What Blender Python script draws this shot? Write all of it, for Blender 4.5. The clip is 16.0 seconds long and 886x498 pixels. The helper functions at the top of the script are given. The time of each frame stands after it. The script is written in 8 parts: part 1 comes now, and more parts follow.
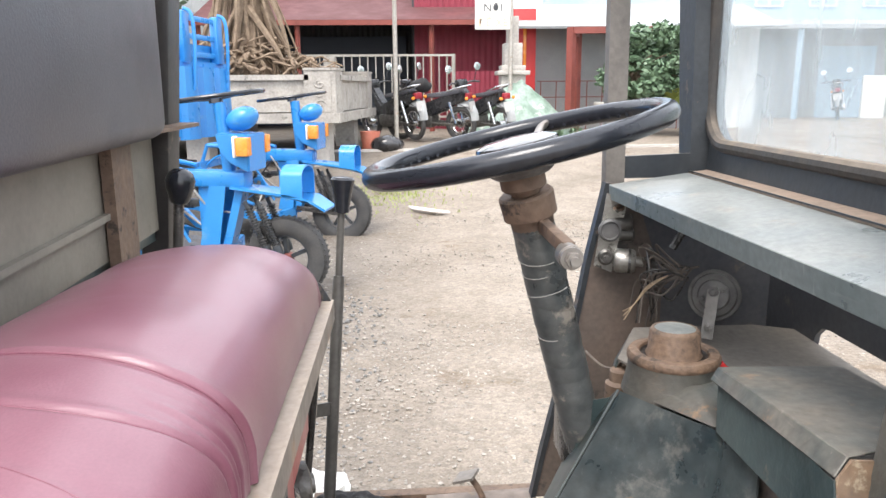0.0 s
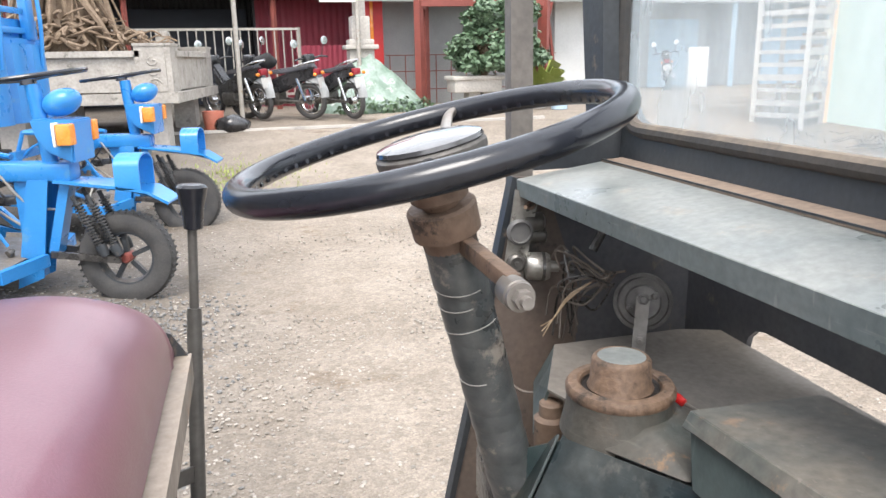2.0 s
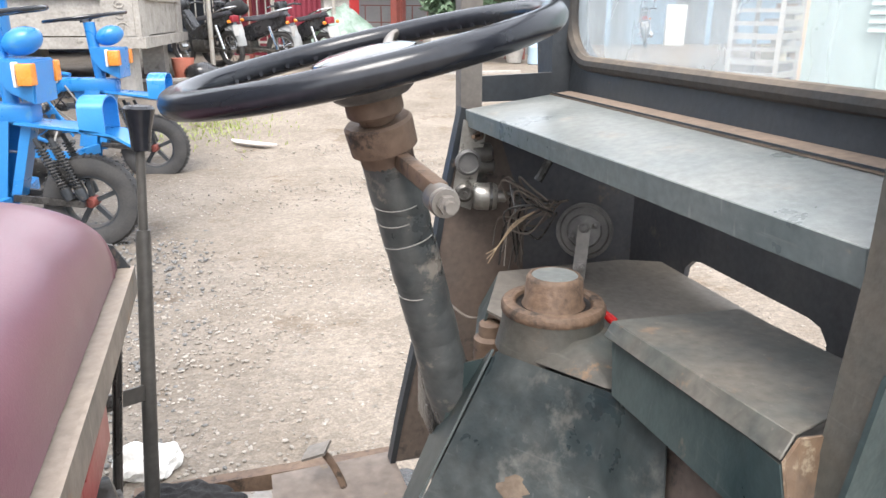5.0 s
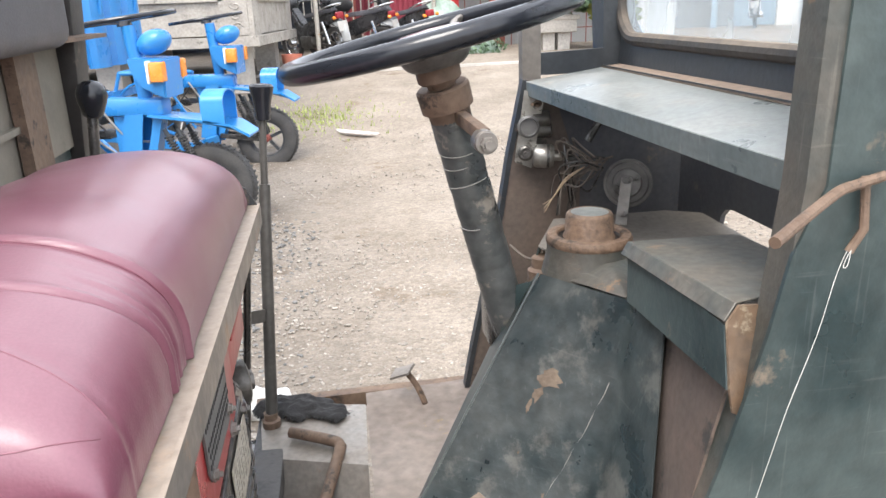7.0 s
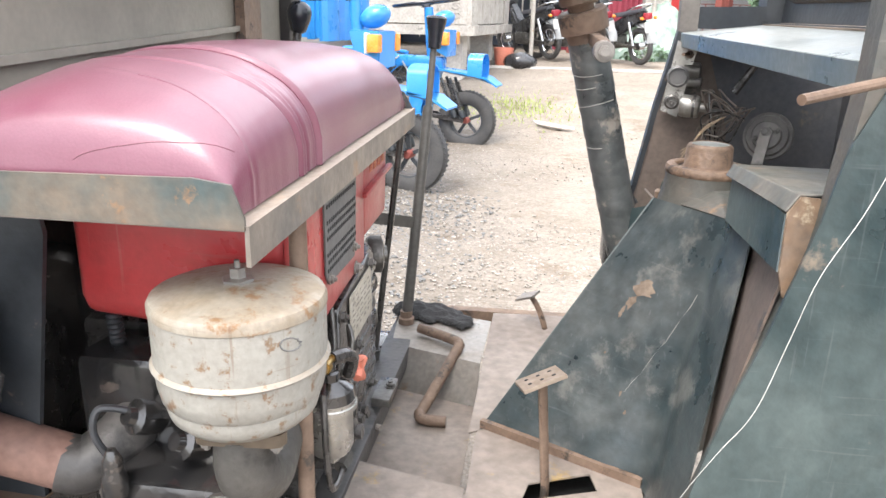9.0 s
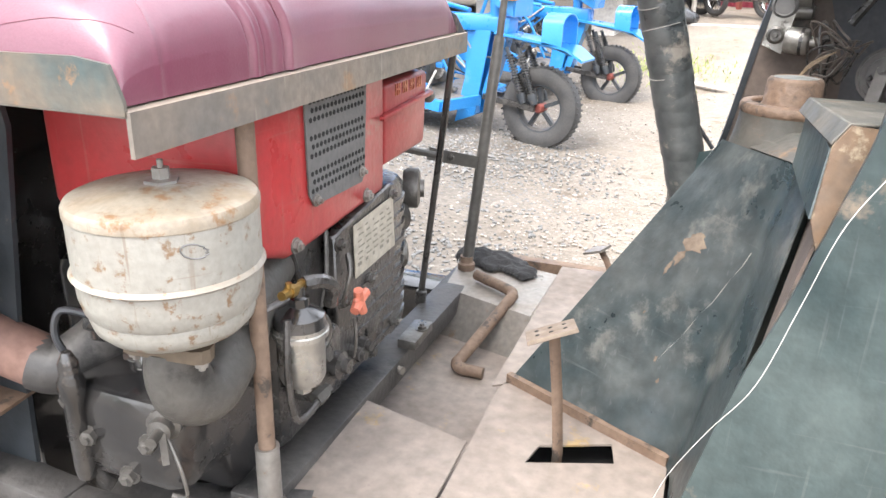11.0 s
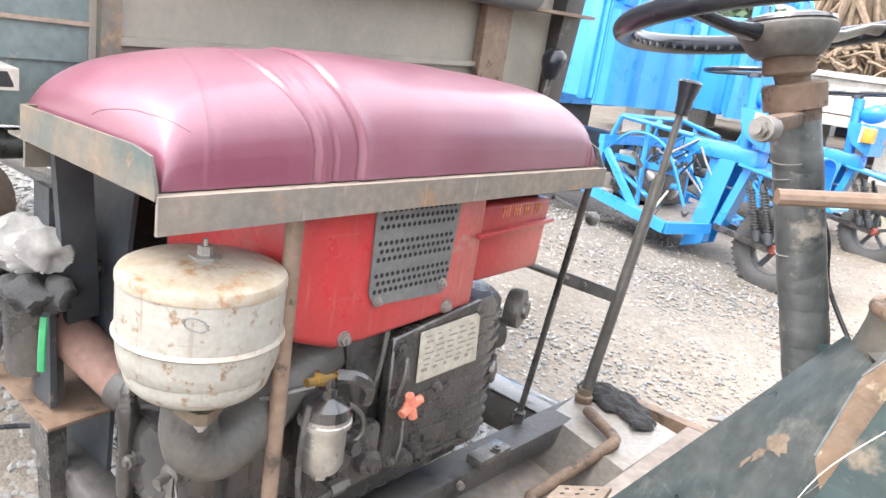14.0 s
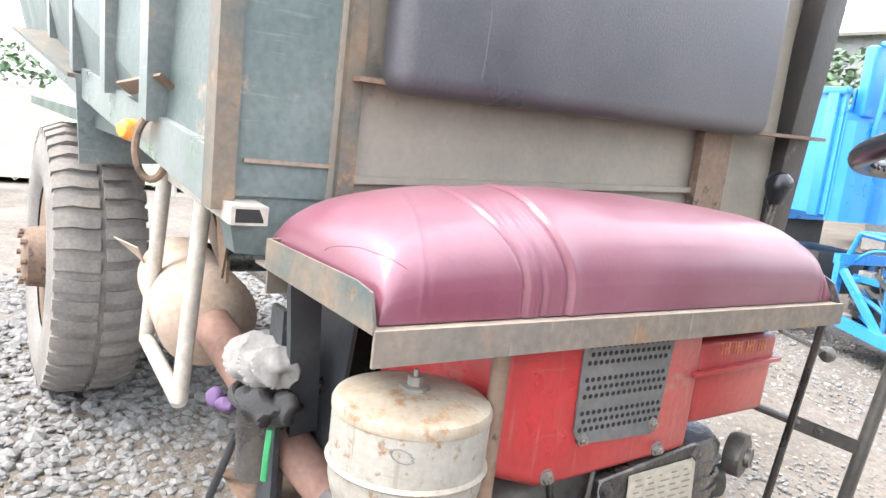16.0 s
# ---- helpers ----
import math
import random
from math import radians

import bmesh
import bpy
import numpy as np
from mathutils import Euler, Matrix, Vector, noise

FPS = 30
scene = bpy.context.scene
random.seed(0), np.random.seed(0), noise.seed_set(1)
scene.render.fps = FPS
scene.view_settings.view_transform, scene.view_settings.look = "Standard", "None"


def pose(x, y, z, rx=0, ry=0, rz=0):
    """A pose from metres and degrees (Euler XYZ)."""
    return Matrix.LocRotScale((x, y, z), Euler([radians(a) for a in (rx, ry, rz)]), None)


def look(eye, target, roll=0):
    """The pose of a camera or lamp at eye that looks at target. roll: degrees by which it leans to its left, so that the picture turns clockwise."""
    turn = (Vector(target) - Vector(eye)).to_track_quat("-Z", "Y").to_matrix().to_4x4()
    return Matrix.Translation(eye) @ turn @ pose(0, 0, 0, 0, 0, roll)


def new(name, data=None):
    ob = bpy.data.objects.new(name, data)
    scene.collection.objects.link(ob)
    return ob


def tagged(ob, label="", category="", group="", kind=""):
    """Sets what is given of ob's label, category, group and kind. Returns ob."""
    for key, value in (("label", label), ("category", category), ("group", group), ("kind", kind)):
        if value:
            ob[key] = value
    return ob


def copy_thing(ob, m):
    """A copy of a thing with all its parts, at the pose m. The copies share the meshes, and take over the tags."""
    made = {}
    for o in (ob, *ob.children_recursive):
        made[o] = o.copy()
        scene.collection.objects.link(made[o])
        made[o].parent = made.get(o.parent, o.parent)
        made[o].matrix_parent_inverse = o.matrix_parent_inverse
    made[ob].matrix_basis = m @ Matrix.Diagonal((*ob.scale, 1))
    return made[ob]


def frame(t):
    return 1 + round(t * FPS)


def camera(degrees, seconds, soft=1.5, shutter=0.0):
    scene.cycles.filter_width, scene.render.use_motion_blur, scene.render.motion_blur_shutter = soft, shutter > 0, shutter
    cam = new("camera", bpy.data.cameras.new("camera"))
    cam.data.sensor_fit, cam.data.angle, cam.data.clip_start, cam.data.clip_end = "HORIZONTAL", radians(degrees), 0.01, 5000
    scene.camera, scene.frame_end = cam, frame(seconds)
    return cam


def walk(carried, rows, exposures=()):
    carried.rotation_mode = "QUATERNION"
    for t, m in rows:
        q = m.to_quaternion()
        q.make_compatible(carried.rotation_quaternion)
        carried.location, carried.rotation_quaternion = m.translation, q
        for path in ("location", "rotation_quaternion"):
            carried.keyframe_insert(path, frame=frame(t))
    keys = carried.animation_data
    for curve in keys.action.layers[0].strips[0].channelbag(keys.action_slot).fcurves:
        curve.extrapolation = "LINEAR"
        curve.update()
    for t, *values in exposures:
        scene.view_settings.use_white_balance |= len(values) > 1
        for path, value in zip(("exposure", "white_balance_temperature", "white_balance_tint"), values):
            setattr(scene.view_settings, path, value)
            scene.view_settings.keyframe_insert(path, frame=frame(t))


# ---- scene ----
U = 0.87   # metres in one unit of the plan, in which all places below are written
cam = camera(61.8, 16.0)
PATH = [
    (0, (0.1368, -0.3799, 1.6952), (0.2404, 1.5718, 1.2705), -0.40),
    (0.5, (0.0626, -0.2947, 1.7085), (0.2887, 1.6415, 1.2615), 0.19),
    (1, (0.0499, -0.2050, 1.7078), (0.3673, 1.7149, 1.2456), -0.12),
    (1.5, (0.0772, -0.1209, 1.7070), (0.4731, 1.7797, 1.2264), -0.95),
    (2, (0.1059, -0.0775, 1.7047), (0.5892, 1.7994, 1.2111), -1.05),
    (2.5, (0.1220, -0.0567, 1.7050), (0.6906, 1.7952, 1.2080), -0.63),
    (3, (0.1443, -0.0470, 1.7170), (0.7594, 1.7949, 1.2384), -0.86),
    (3.5, (0.1566, -0.0492, 1.7286), (0.7947, 1.7950, 1.2904), -1.24),
    (4, (0.1611, -0.0597, 1.7227), (0.7905, 1.7846, 1.2729), -1.13),
    (4.5, (0.1503, -0.0855, 1.6842), (0.7473, 1.7539, 1.1744), -0.13),
    (5, (0.1454, -0.1344, 1.6587), (0.6829, 1.6943, 1.0529), 0.28),
    (5.2, (0.1390, -0.1647, 1.6514), (0.6561, 1.6568, 1.0075), 0.39),
    (7.3, (0.1557, -0.4580, 1.6530), (0.3540, 1.4376, 1.0467), -1.36),
    (7.5, (0.1769, -0.4719, 1.6366), (0.3060, 1.4369, 1.0535), -0.23),
    (8, (0.2455, -0.5547, 1.5998), (0.1990, 1.3624, 1.0320), -0.26),
    (8.5, (0.2712, -0.6250, 1.5504), (0.1088, 1.2801, 0.9638), 0.60),
    (9, (0.2737, -0.6586, 1.5134), (0.0388, 1.2315, 0.9033), 1.51),
    (9.5, (0.3252, -0.6367, 1.4888), (-0.0296, 1.2298, 0.8643), 1.51),
    (10, (0.4284, -0.5803, 1.4765), (-0.0919, 1.2386, 0.8276), -0.02),
    (10.2, (0.4505, -0.5624, 1.4654), (-0.1084, 1.2392, 0.8007), -0.30),
    (12.3, (0.4962, -0.5034, 1.4326), (-0.1979, 1.2064, 0.6613), 5.54),
    (12.5, (0.5358, -0.5140, 1.4346), (-0.2153, 1.1856, 0.6949), 5.50),
    (13, (0.6246, -0.5143, 1.4396), (-0.2552, 1.1443, 0.7504), 7.42),
    (13.5, (0.6398, -0.4766, 1.4657), (-0.3457, 1.1460, 0.8365), 8.04),
    (14, (0.6865, -0.3933, 1.5067), (-0.5077, 1.1190, 0.9710), 8.67),
    (14.5, (0.7063, -0.3381, 1.5393), (-0.6273, 1.0733, 1.0604), 9.01),
    (15, (0.6863, -0.3426, 1.5357), (-0.7433, 0.9933, 1.1214), 8.47),
    (15.5, (0.6795, -0.3685, 1.5322), (-0.8525, 0.8660, 1.1729), 7.60),
    (16, (0.6780, -0.3902, 1.5356), (-0.9523, 0.7240, 1.2184), 6.81),
]
EXPOSURES = [(0, 1.6), (3.5, 1.5), (5, 1.58), (7.5, 1.56), (8, 1.6), (9, 1.98), (10, 2.1), (12.5, 2.37), (14, 2.42), (15, 2.46), (16, 2.4)]
walk(cam, [(t, look(Vector(eye) * U, Vector(target) * U, roll)) for t, eye, target, roll in PATH], EXPOSURES)

# ---- light and sky ----
world = bpy.data.worlds.new("sky")
scene.world = world
world.use_nodes = True
wn = world.node_tree.nodes
sky = wn.new("ShaderNodeTexSky")
sky.sky_type = 'NISHITA'
sky.sun_disc = False
sky.sun_elevation, sky.sun_rotation = radians(58), radians(200)
sky.air_density, sky.dust_density, sky.ozone_density = 1.0, 4.0, 1.0
haze = wn.new("ShaderNodeMix")
haze.data_type = 'RGBA'
haze.inputs[0].default_value = 0.72
haze.inputs[7].default_value = (9.0, 9.25, 9.85, 1)
world.node_tree.links.new(sky.outputs[0], haze.inputs[6])
world.node_tree.links.new(haze.outputs[2], wn["Background"].inputs[0])
wn["Background"].inputs[1].default_value = 0.12
sun_data = bpy.data.lights.new("sun", 'SUN')
sun_data.energy, sun_data.angle, sun_data.color = 1.3, radians(28), (1.0, 0.96, 0.92)
sun = new("sun", sun_data)
sun.matrix_world = look((-2, -5, 9), (0, 0, 0))

# ---- materials ----
def material(name, base, second, rough=0.6, metal=0.0, scale=6.0, mix=0.5, bump=0.15, grain=90.0, third=None, third_amount=0.0, third_scale=14.0,
             rough_vary=0.15, random_amount=0.0, bump_dist=0.004, coat=0.0, dust=None, dust_amount=0.0, speckle=0.17, scratch=None, scratch_amount=0.5,
             coat_rough=0.22):
    """Two-scale procedural surface: base and second colour over broad patches, fine grain, optional worn spots and settled dust."""
    m = bpy.data.materials.new(name)
    m.use_nodes = True
    nt = m.node_tree
    n, ln = nt.nodes, nt.links.new
    bs = n["Principled BSDF"]
    co = n.new("ShaderNodeTexCoord")
    geo = n.new("ShaderNodeNewGeometry")
    broad = n.new("ShaderNodeTexNoise")
    broad.inputs["Scale"].default_value, broad.inputs["Detail"].default_value, broad.inputs["Roughness"].default_value = scale, 5, 0.62
    fine = n.new("ShaderNodeTexNoise")
    fine.inputs["Scale"].default_value, fine.inputs["Detail"].default_value = grain, 3
    ln(geo.outputs["Position"], broad.inputs["Vector"])
    ln(geo.outputs["Position"], fine.inputs["Vector"])
    ramp = n.new("ShaderNodeValToRGB")
    ramp.color_ramp.elements[0].position, ramp.color_ramp.elements[1].position = 0.5 - 0.2 * (1 - mix) - 0.08, 0.5 + 0.2
    ramp.color_ramp.elements[0].color, ramp.color_ramp.elements[1].color = (*base, 1), (*second, 1)
    ln(broad.outputs["Fac"], ramp.inputs[0])
    out = ramp.outputs[0]

    def over(col, fac_socket, colour):
        mx = n.new("ShaderNodeMix")
        mx.data_type = 'RGBA'
        ln(fac_socket, mx.inputs[0])
        ln(col, mx.inputs[6])
        mx.inputs[7].default_value = (*colour, 1)
        return mx.outputs[2]

    if third:
        spots = n.new("ShaderNodeTexNoise")
        spots.inputs["Scale"].default_value, spots.inputs["Detail"].default_value, spots.inputs["Roughness"].default_value = third_scale, 8, 0.7
        ln(geo.outputs["Position"], spots.inputs["Vector"])
        sr = n.new("ShaderNodeMapRange")
        sr.inputs["From Min"].default_value, sr.inputs["From Max"].default_value = 0.68 - 0.3 * third_amount, 0.74 - 0.26 * third_amount
        ln(spots.outputs["Fac"], sr.inputs["Value"])
        out = over(out, sr.outputs[0], third)
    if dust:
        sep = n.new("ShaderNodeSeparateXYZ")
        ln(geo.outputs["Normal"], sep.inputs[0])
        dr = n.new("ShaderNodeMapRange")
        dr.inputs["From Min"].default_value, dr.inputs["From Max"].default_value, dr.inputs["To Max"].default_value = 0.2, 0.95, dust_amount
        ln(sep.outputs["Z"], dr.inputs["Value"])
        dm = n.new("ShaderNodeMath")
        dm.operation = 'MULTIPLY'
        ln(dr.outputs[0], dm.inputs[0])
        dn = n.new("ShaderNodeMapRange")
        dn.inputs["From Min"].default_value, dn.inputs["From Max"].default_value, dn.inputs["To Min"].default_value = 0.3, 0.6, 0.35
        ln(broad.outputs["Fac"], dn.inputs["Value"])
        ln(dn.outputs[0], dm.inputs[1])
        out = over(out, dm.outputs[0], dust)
    if scratch:
        total = None
        for ax, sc in ((0.5, (9, 9, 160)), (-0.6, (170, 120, 7))):
            mp = n.new("ShaderNodeMapping")
            mp.inputs["Rotation"].default_value = (ax, ax * 0.7, ax)
            mp.inputs["Scale"].default_value = sc
            ln(geo.outputs["Position"], mp.inputs[0])
            ns = n.new("ShaderNodeTexNoise")
            ns.inputs["Scale"].default_value, ns.inputs["Detail"].default_value = 1.0, 2
            ln(mp.outputs[0], ns.inputs["Vector"])
            mr = n.new("ShaderNodeMapRange")
            mr.inputs["From Min"].default_value, mr.inputs["From Max"].default_value, mr.inputs["To Max"].default_value = 0.66, 0.74, scratch_amount
            ln(ns.outputs["Fac"], mr.inputs["Value"])
            out = over(out, mr.outputs[0], scratch)
    gm = n.new("ShaderNodeMix")
    gm.data_type, gm.blend_type = 'RGBA', 'MULTIPLY'
    gm.inputs[0].default_value = 1.0
    gr = n.new("ShaderNodeMapRange")
    gr.inputs["From Min"].default_value, gr.inputs["From Max"].default_value, gr.inputs["To Min"].default_value, gr.inputs["To Max"].default_value = 0.25, 0.75, 1 - speckle, 1 + speckle
    ln(fine.outputs["Fac"], gr.inputs["Value"])
    ln(out, gm.inputs[6])
    ln(gr.outputs[0], gm.inputs[7])
    out = gm.outputs[2]
    if random_amount:
        info = n.new("ShaderNodeObjectInfo")
        hv = n.new("ShaderNodeHueSaturation")
        rr = n.new("ShaderNodeMapRange")
        rr.inputs["To Min"].default_value, rr.inputs["To Max"].default_value = 1 - random_amount, 1 + random_amount
        ln(info.outputs["Random"], rr.inputs["Value"])
        ln(rr.outputs[0], hv.inputs["Value"])
        ln(out, hv.inputs["Color"])
        out = hv.outputs[0]
    ln(out, bs.inputs["Base Color"])
    ro = n.new("ShaderNodeMapRange")
    ro.inputs["From Min"].default_value, ro.inputs["From Max"].default_value = 0.3, 0.7
    ro.inputs["To Min"].default_value, ro.inputs["To Max"].default_value = max(0.03, rough - rough_vary), min(1.0, rough + rough_vary)
    ln(broad.outputs["Fac"], ro.inputs["Value"])
    ln(ro.outputs[0], bs.inputs["Roughness"])
    bs.inputs["Metallic"].default_value = metal
    bs.inputs["Coat Weight"].default_value, bs.inputs["Coat Roughness"].default_value = coat, coat_rough
    bp = n.new("ShaderNodeBump")
    bp.inputs["Strength"].default_value, bp.inputs["Distance"].default_value = bump, bump_dist
    ln(fine.outputs["Fac"], bp.inputs["Height"])
    ln(bp.outputs[0], bs.inputs["Normal"])
    return m


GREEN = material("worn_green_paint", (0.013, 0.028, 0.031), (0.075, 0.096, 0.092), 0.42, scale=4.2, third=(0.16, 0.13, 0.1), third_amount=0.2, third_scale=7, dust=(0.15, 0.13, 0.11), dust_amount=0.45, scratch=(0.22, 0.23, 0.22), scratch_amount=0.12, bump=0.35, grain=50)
COVERM = material("dark_stained_green_paint", (0.014, 0.025, 0.029), (0.062, 0.071, 0.07), 0.36, scale=8, third=(0.092, 0.096, 0.09), third_amount=0.4, third_scale=9, dust=(0.1, 0.09, 0.078), dust_amount=0.25, scratch=(0.2, 0.2, 0.19), scratch_amount=0.14, bump=0.35, grain=45, speckle=0.28)
CHIPM = material("bare_tan_primer", (0.16, 0.123, 0.09), (0.11, 0.082, 0.06), 0.75, scale=40, bump=0.2)
FLANGEM = material("tan_greasy_flange", (0.12, 0.09, 0.06), (0.07, 0.052, 0.036), 0.5, scale=22, third=(0.05, 0.04, 0.03), third_amount=0.3, third_scale=20)
ORANGERUST = material("orange_rusted_sheet", (0.19, 0.12, 0.072), (0.12, 0.1, 0.082), 0.7, scale=16, third=(0.33, 0.27, 0.19), third_amount=0.28, third_scale=22, bump=0.4)
GROOVEM = material("near_black_groove", (0.012, 0.01, 0.009), (0.03, 0.024, 0.02), 0.5, scale=40, bump=0.4)
OILY = material("oily_black_paint", (0.017, 0.017, 0.018), (0.06, 0.056, 0.053), 0.2, 0.4, scale=12, bump=0.35, grain=60, third=(0.12, 0.1, 0.085), third_amount=0.2, third_scale=14, coat=0.8, coat_rough=0.1)
BEDM = material("dusty_dark_bed", (0.036, 0.034, 0.033), (0.085, 0.078, 0.072), 0.55, scale=7, bump=0.3, third=(0.022, 0.021, 0.02), third_amount=0.38, third_scale=8)
LEVERM = material("dusty_dark_lever", (0.07, 0.067, 0.063), (0.12, 0.113, 0.104), 0.42, 0.2, scale=9, bump=0.15)
# veiling haze over the dark inside is put into this bluish base colour
HAZEDARK = material("haze_lifted_dusty_panel", (0.06, 0.064, 0.075), (0.105, 0.106, 0.11), 0.5, scale=6, third=(0.14, 0.12, 0.1), third_amount=0.22)
HORNM = material("dusty_dark_horn", (0.15, 0.14, 0.128), (0.075, 0.072, 0.068), 0.5, 0.3, scale=24, bump=0.25)
POSTM = material("dusty_brown_black_post", (0.02, 0.019, 0.019), (0.042, 0.036, 0.032), 0.5, scale=7, third=(0.12, 0.095, 0.075), third_amount=0.22)
ELBOW = material("dull_grey_cast_elbow", (0.1, 0.094, 0.084), (0.052, 0.048, 0.043), 0.5, 0.2, scale=9, bump=0.4, grain=110, third=(0.03, 0.027, 0.024), third_amount=0.32, third_scale=9)
GREEN_RUST = material("rusty_green_paint", (0.035, 0.062, 0.066), (0.17, 0.12, 0.082), 0.58, scale=8, mix=0.55, third=(0.25, 0.135, 0.065), third_amount=0.36, third_scale=11, dust=(0.24, 0.2, 0.155), dust_amount=0.4)
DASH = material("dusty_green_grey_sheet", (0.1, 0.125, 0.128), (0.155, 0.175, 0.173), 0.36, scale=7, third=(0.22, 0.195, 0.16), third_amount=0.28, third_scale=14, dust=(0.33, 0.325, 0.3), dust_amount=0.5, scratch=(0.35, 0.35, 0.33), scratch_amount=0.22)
BLACK = material("black_painted_steel", (0.018, 0.022, 0.027), (0.04, 0.045, 0.05), 0.5, scale=9, third=(0.15, 0.115, 0.088), third_amount=0.22, dust=(0.16, 0.135, 0.115), dust_amount=0.5)
RUST = material("dusty_rust", (0.11, 0.07, 0.047), (0.2, 0.138, 0.098), 0.68, scale=17, third=(0.045, 0.035, 0.028), third_amount=0.4, third_scale=24, bump=0.4)
PILLARM = material("rust_streaked_green_pillar", (0.05, 0.058, 0.054), (0.115, 0.095, 0.076), 0.55, scale=6, third=(0.21, 0.125, 0.068), third_amount=0.26, third_scale=12, bump=0.3, scratch=(0.2, 0.185, 0.16), scratch_amount=0.25)
CAPM = material("rust_brown_cap", (0.175, 0.112, 0.073), (0.1, 0.068, 0.048), 0.66, scale=26, third=(0.035, 0.028, 0.023), third_amount=0.36, third_scale=26, bump=0.5, speckle=0.3, grain=110)
BROWN = material("brown_dust_film", (0.15, 0.112, 0.09), (0.105, 0.09, 0.08), 0.7, scale=5, third=(0.06, 0.055, 0.05), third_amount=0.3)
FLOORM = material("tan_dusty_floor_plate", (0.23, 0.192, 0.162), (0.165, 0.134, 0.112), 0.66, scale=4, third=(0.29, 0.2, 0.09), third_amount=0.24, third_scale=9, bump=0.35, scratch=(0.16, 0.13, 0.11), scratch_amount=0.35, speckle=0.22, grain=48)
STEEL = material("bare_worn_steel", (0.24, 0.228, 0.21), (0.16, 0.14, 0.122), 0.42, 0.3, scale=12, third=(0.2, 0.135, 0.09), third_amount=0.28, dust=(0.3, 0.255, 0.21), dust_amount=0.45)
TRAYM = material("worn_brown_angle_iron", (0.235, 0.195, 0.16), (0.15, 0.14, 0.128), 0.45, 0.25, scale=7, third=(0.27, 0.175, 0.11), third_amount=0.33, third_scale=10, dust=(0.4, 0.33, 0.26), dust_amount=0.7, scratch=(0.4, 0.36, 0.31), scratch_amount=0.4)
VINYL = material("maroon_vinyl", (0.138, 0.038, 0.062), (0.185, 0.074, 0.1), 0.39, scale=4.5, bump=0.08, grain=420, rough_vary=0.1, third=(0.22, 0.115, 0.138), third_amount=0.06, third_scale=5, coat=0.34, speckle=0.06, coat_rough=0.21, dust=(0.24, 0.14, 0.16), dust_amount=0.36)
SEAMCREASEV = material("dark_maroon_seam_and_crease", (0.16, 0.05, 0.075), (0.2, 0.08, 0.105), 0.5)
FILTERM = material("worn_bright_filter_bowl", (0.42, 0.41, 0.38), (0.25, 0.235, 0.21), 0.33, 0.7, scale=22, third=(0.1, 0.09, 0.08), third_amount=0.3, third_scale=30)
PALETAPE = material("frayed_pale_tape", (0.34, 0.33, 0.31), (0.24, 0.23, 0.21), 0.7)
DARKVINYL = material("dark_grey_vinyl", (0.058, 0.058, 0.068), (0.085, 0.083, 0.092), 0.42, scale=5, bump=0.1, grain=240)
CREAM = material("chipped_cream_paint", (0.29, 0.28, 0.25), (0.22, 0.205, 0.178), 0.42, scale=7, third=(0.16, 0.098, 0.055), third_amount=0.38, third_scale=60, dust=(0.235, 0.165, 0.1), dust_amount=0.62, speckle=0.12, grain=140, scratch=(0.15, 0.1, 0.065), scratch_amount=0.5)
CREAMLID = material("rust_stained_cream_lid", (0.285, 0.262, 0.22), (0.2, 0.155, 0.105), 0.42, scale=13, third=(0.19, 0.105, 0.05), third_amount=0.46, third_scale=30, speckle=0.14, grain=150, scratch=(0.13, 0.085, 0.055), scratch_amount=0.4)
RED = material("engine_red_paint", (0.375, 0.028, 0.03), (0.3, 0.038, 0.038), 0.36, scale=6, third=(0.26, 0.1, 0.08), third_amount=0.16, third_scale=16, coat=0.25, speckle=0.1, scratch=(0.3, 0.14, 0.11), scratch_amount=0.3)
CASTING = material("oily_black_casting", (0.028, 0.027, 0.026), (0.095, 0.088, 0.082), 0.3, 0.35, scale=14, bump=0.45, grain=120, third=(0.14, 0.122, 0.105), third_amount=0.16, third_scale=18, coat=0.35, coat_rough=0.2)
ALU = material("grimy_aluminium", (0.17, 0.162, 0.15), (0.075, 0.07, 0.064), 0.4, 0.6, scale=18, bump=0.3, grain=120)
GRILLE = material("grey_perforated_plate", (0.1, 0.1, 0.1), (0.14, 0.135, 0.13), 0.55, scale=10)
PLATEM = material("pale_metal_plate", (0.5, 0.47, 0.4), (0.4, 0.36, 0.29), 0.45, 0.2, scale=30)
HOLE = material("dark_hole", (0.008, 0.008, 0.008), (0.012, 0.012, 0.012), 0.8)
RUBBER = material("black_rubber", (0.022, 0.024, 0.027), (0.04, 0.042, 0.046), 0.35, scale=9, bump=0.06)
WHEELM = material("black_steering_plastic", (0.014, 0.016, 0.021), (0.02, 0.022, 0.028), 0.22, scale=6, bump=0.03, rough_vary=0.06)
TYRE = material("dusty_tyre_rubber", (0.13, 0.123, 0.115), (0.22, 0.2, 0.18), 0.8, scale=9, bump=0.3)
DUSTM = material("settled_brown_dust", (0.25, 0.185, 0.14), (0.2, 0.155, 0.12), 0.85, scale=10, bump=0.2)
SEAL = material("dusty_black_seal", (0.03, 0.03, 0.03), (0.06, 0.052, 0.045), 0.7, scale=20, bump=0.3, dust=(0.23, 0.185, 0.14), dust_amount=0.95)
LID = material("grimy_green_lid", (0.05, 0.06, 0.055), (0.125, 0.112, 0.094), 0.5, scale=11, third=(0.2, 0.135, 0.085), third_amount=0.3, third_scale=16, dust=(0.17, 0.15, 0.122), dust_amount=0.4, scratch=(0.22, 0.19, 0.16), scratch_amount=0.4, speckle=0.3, grain=70)
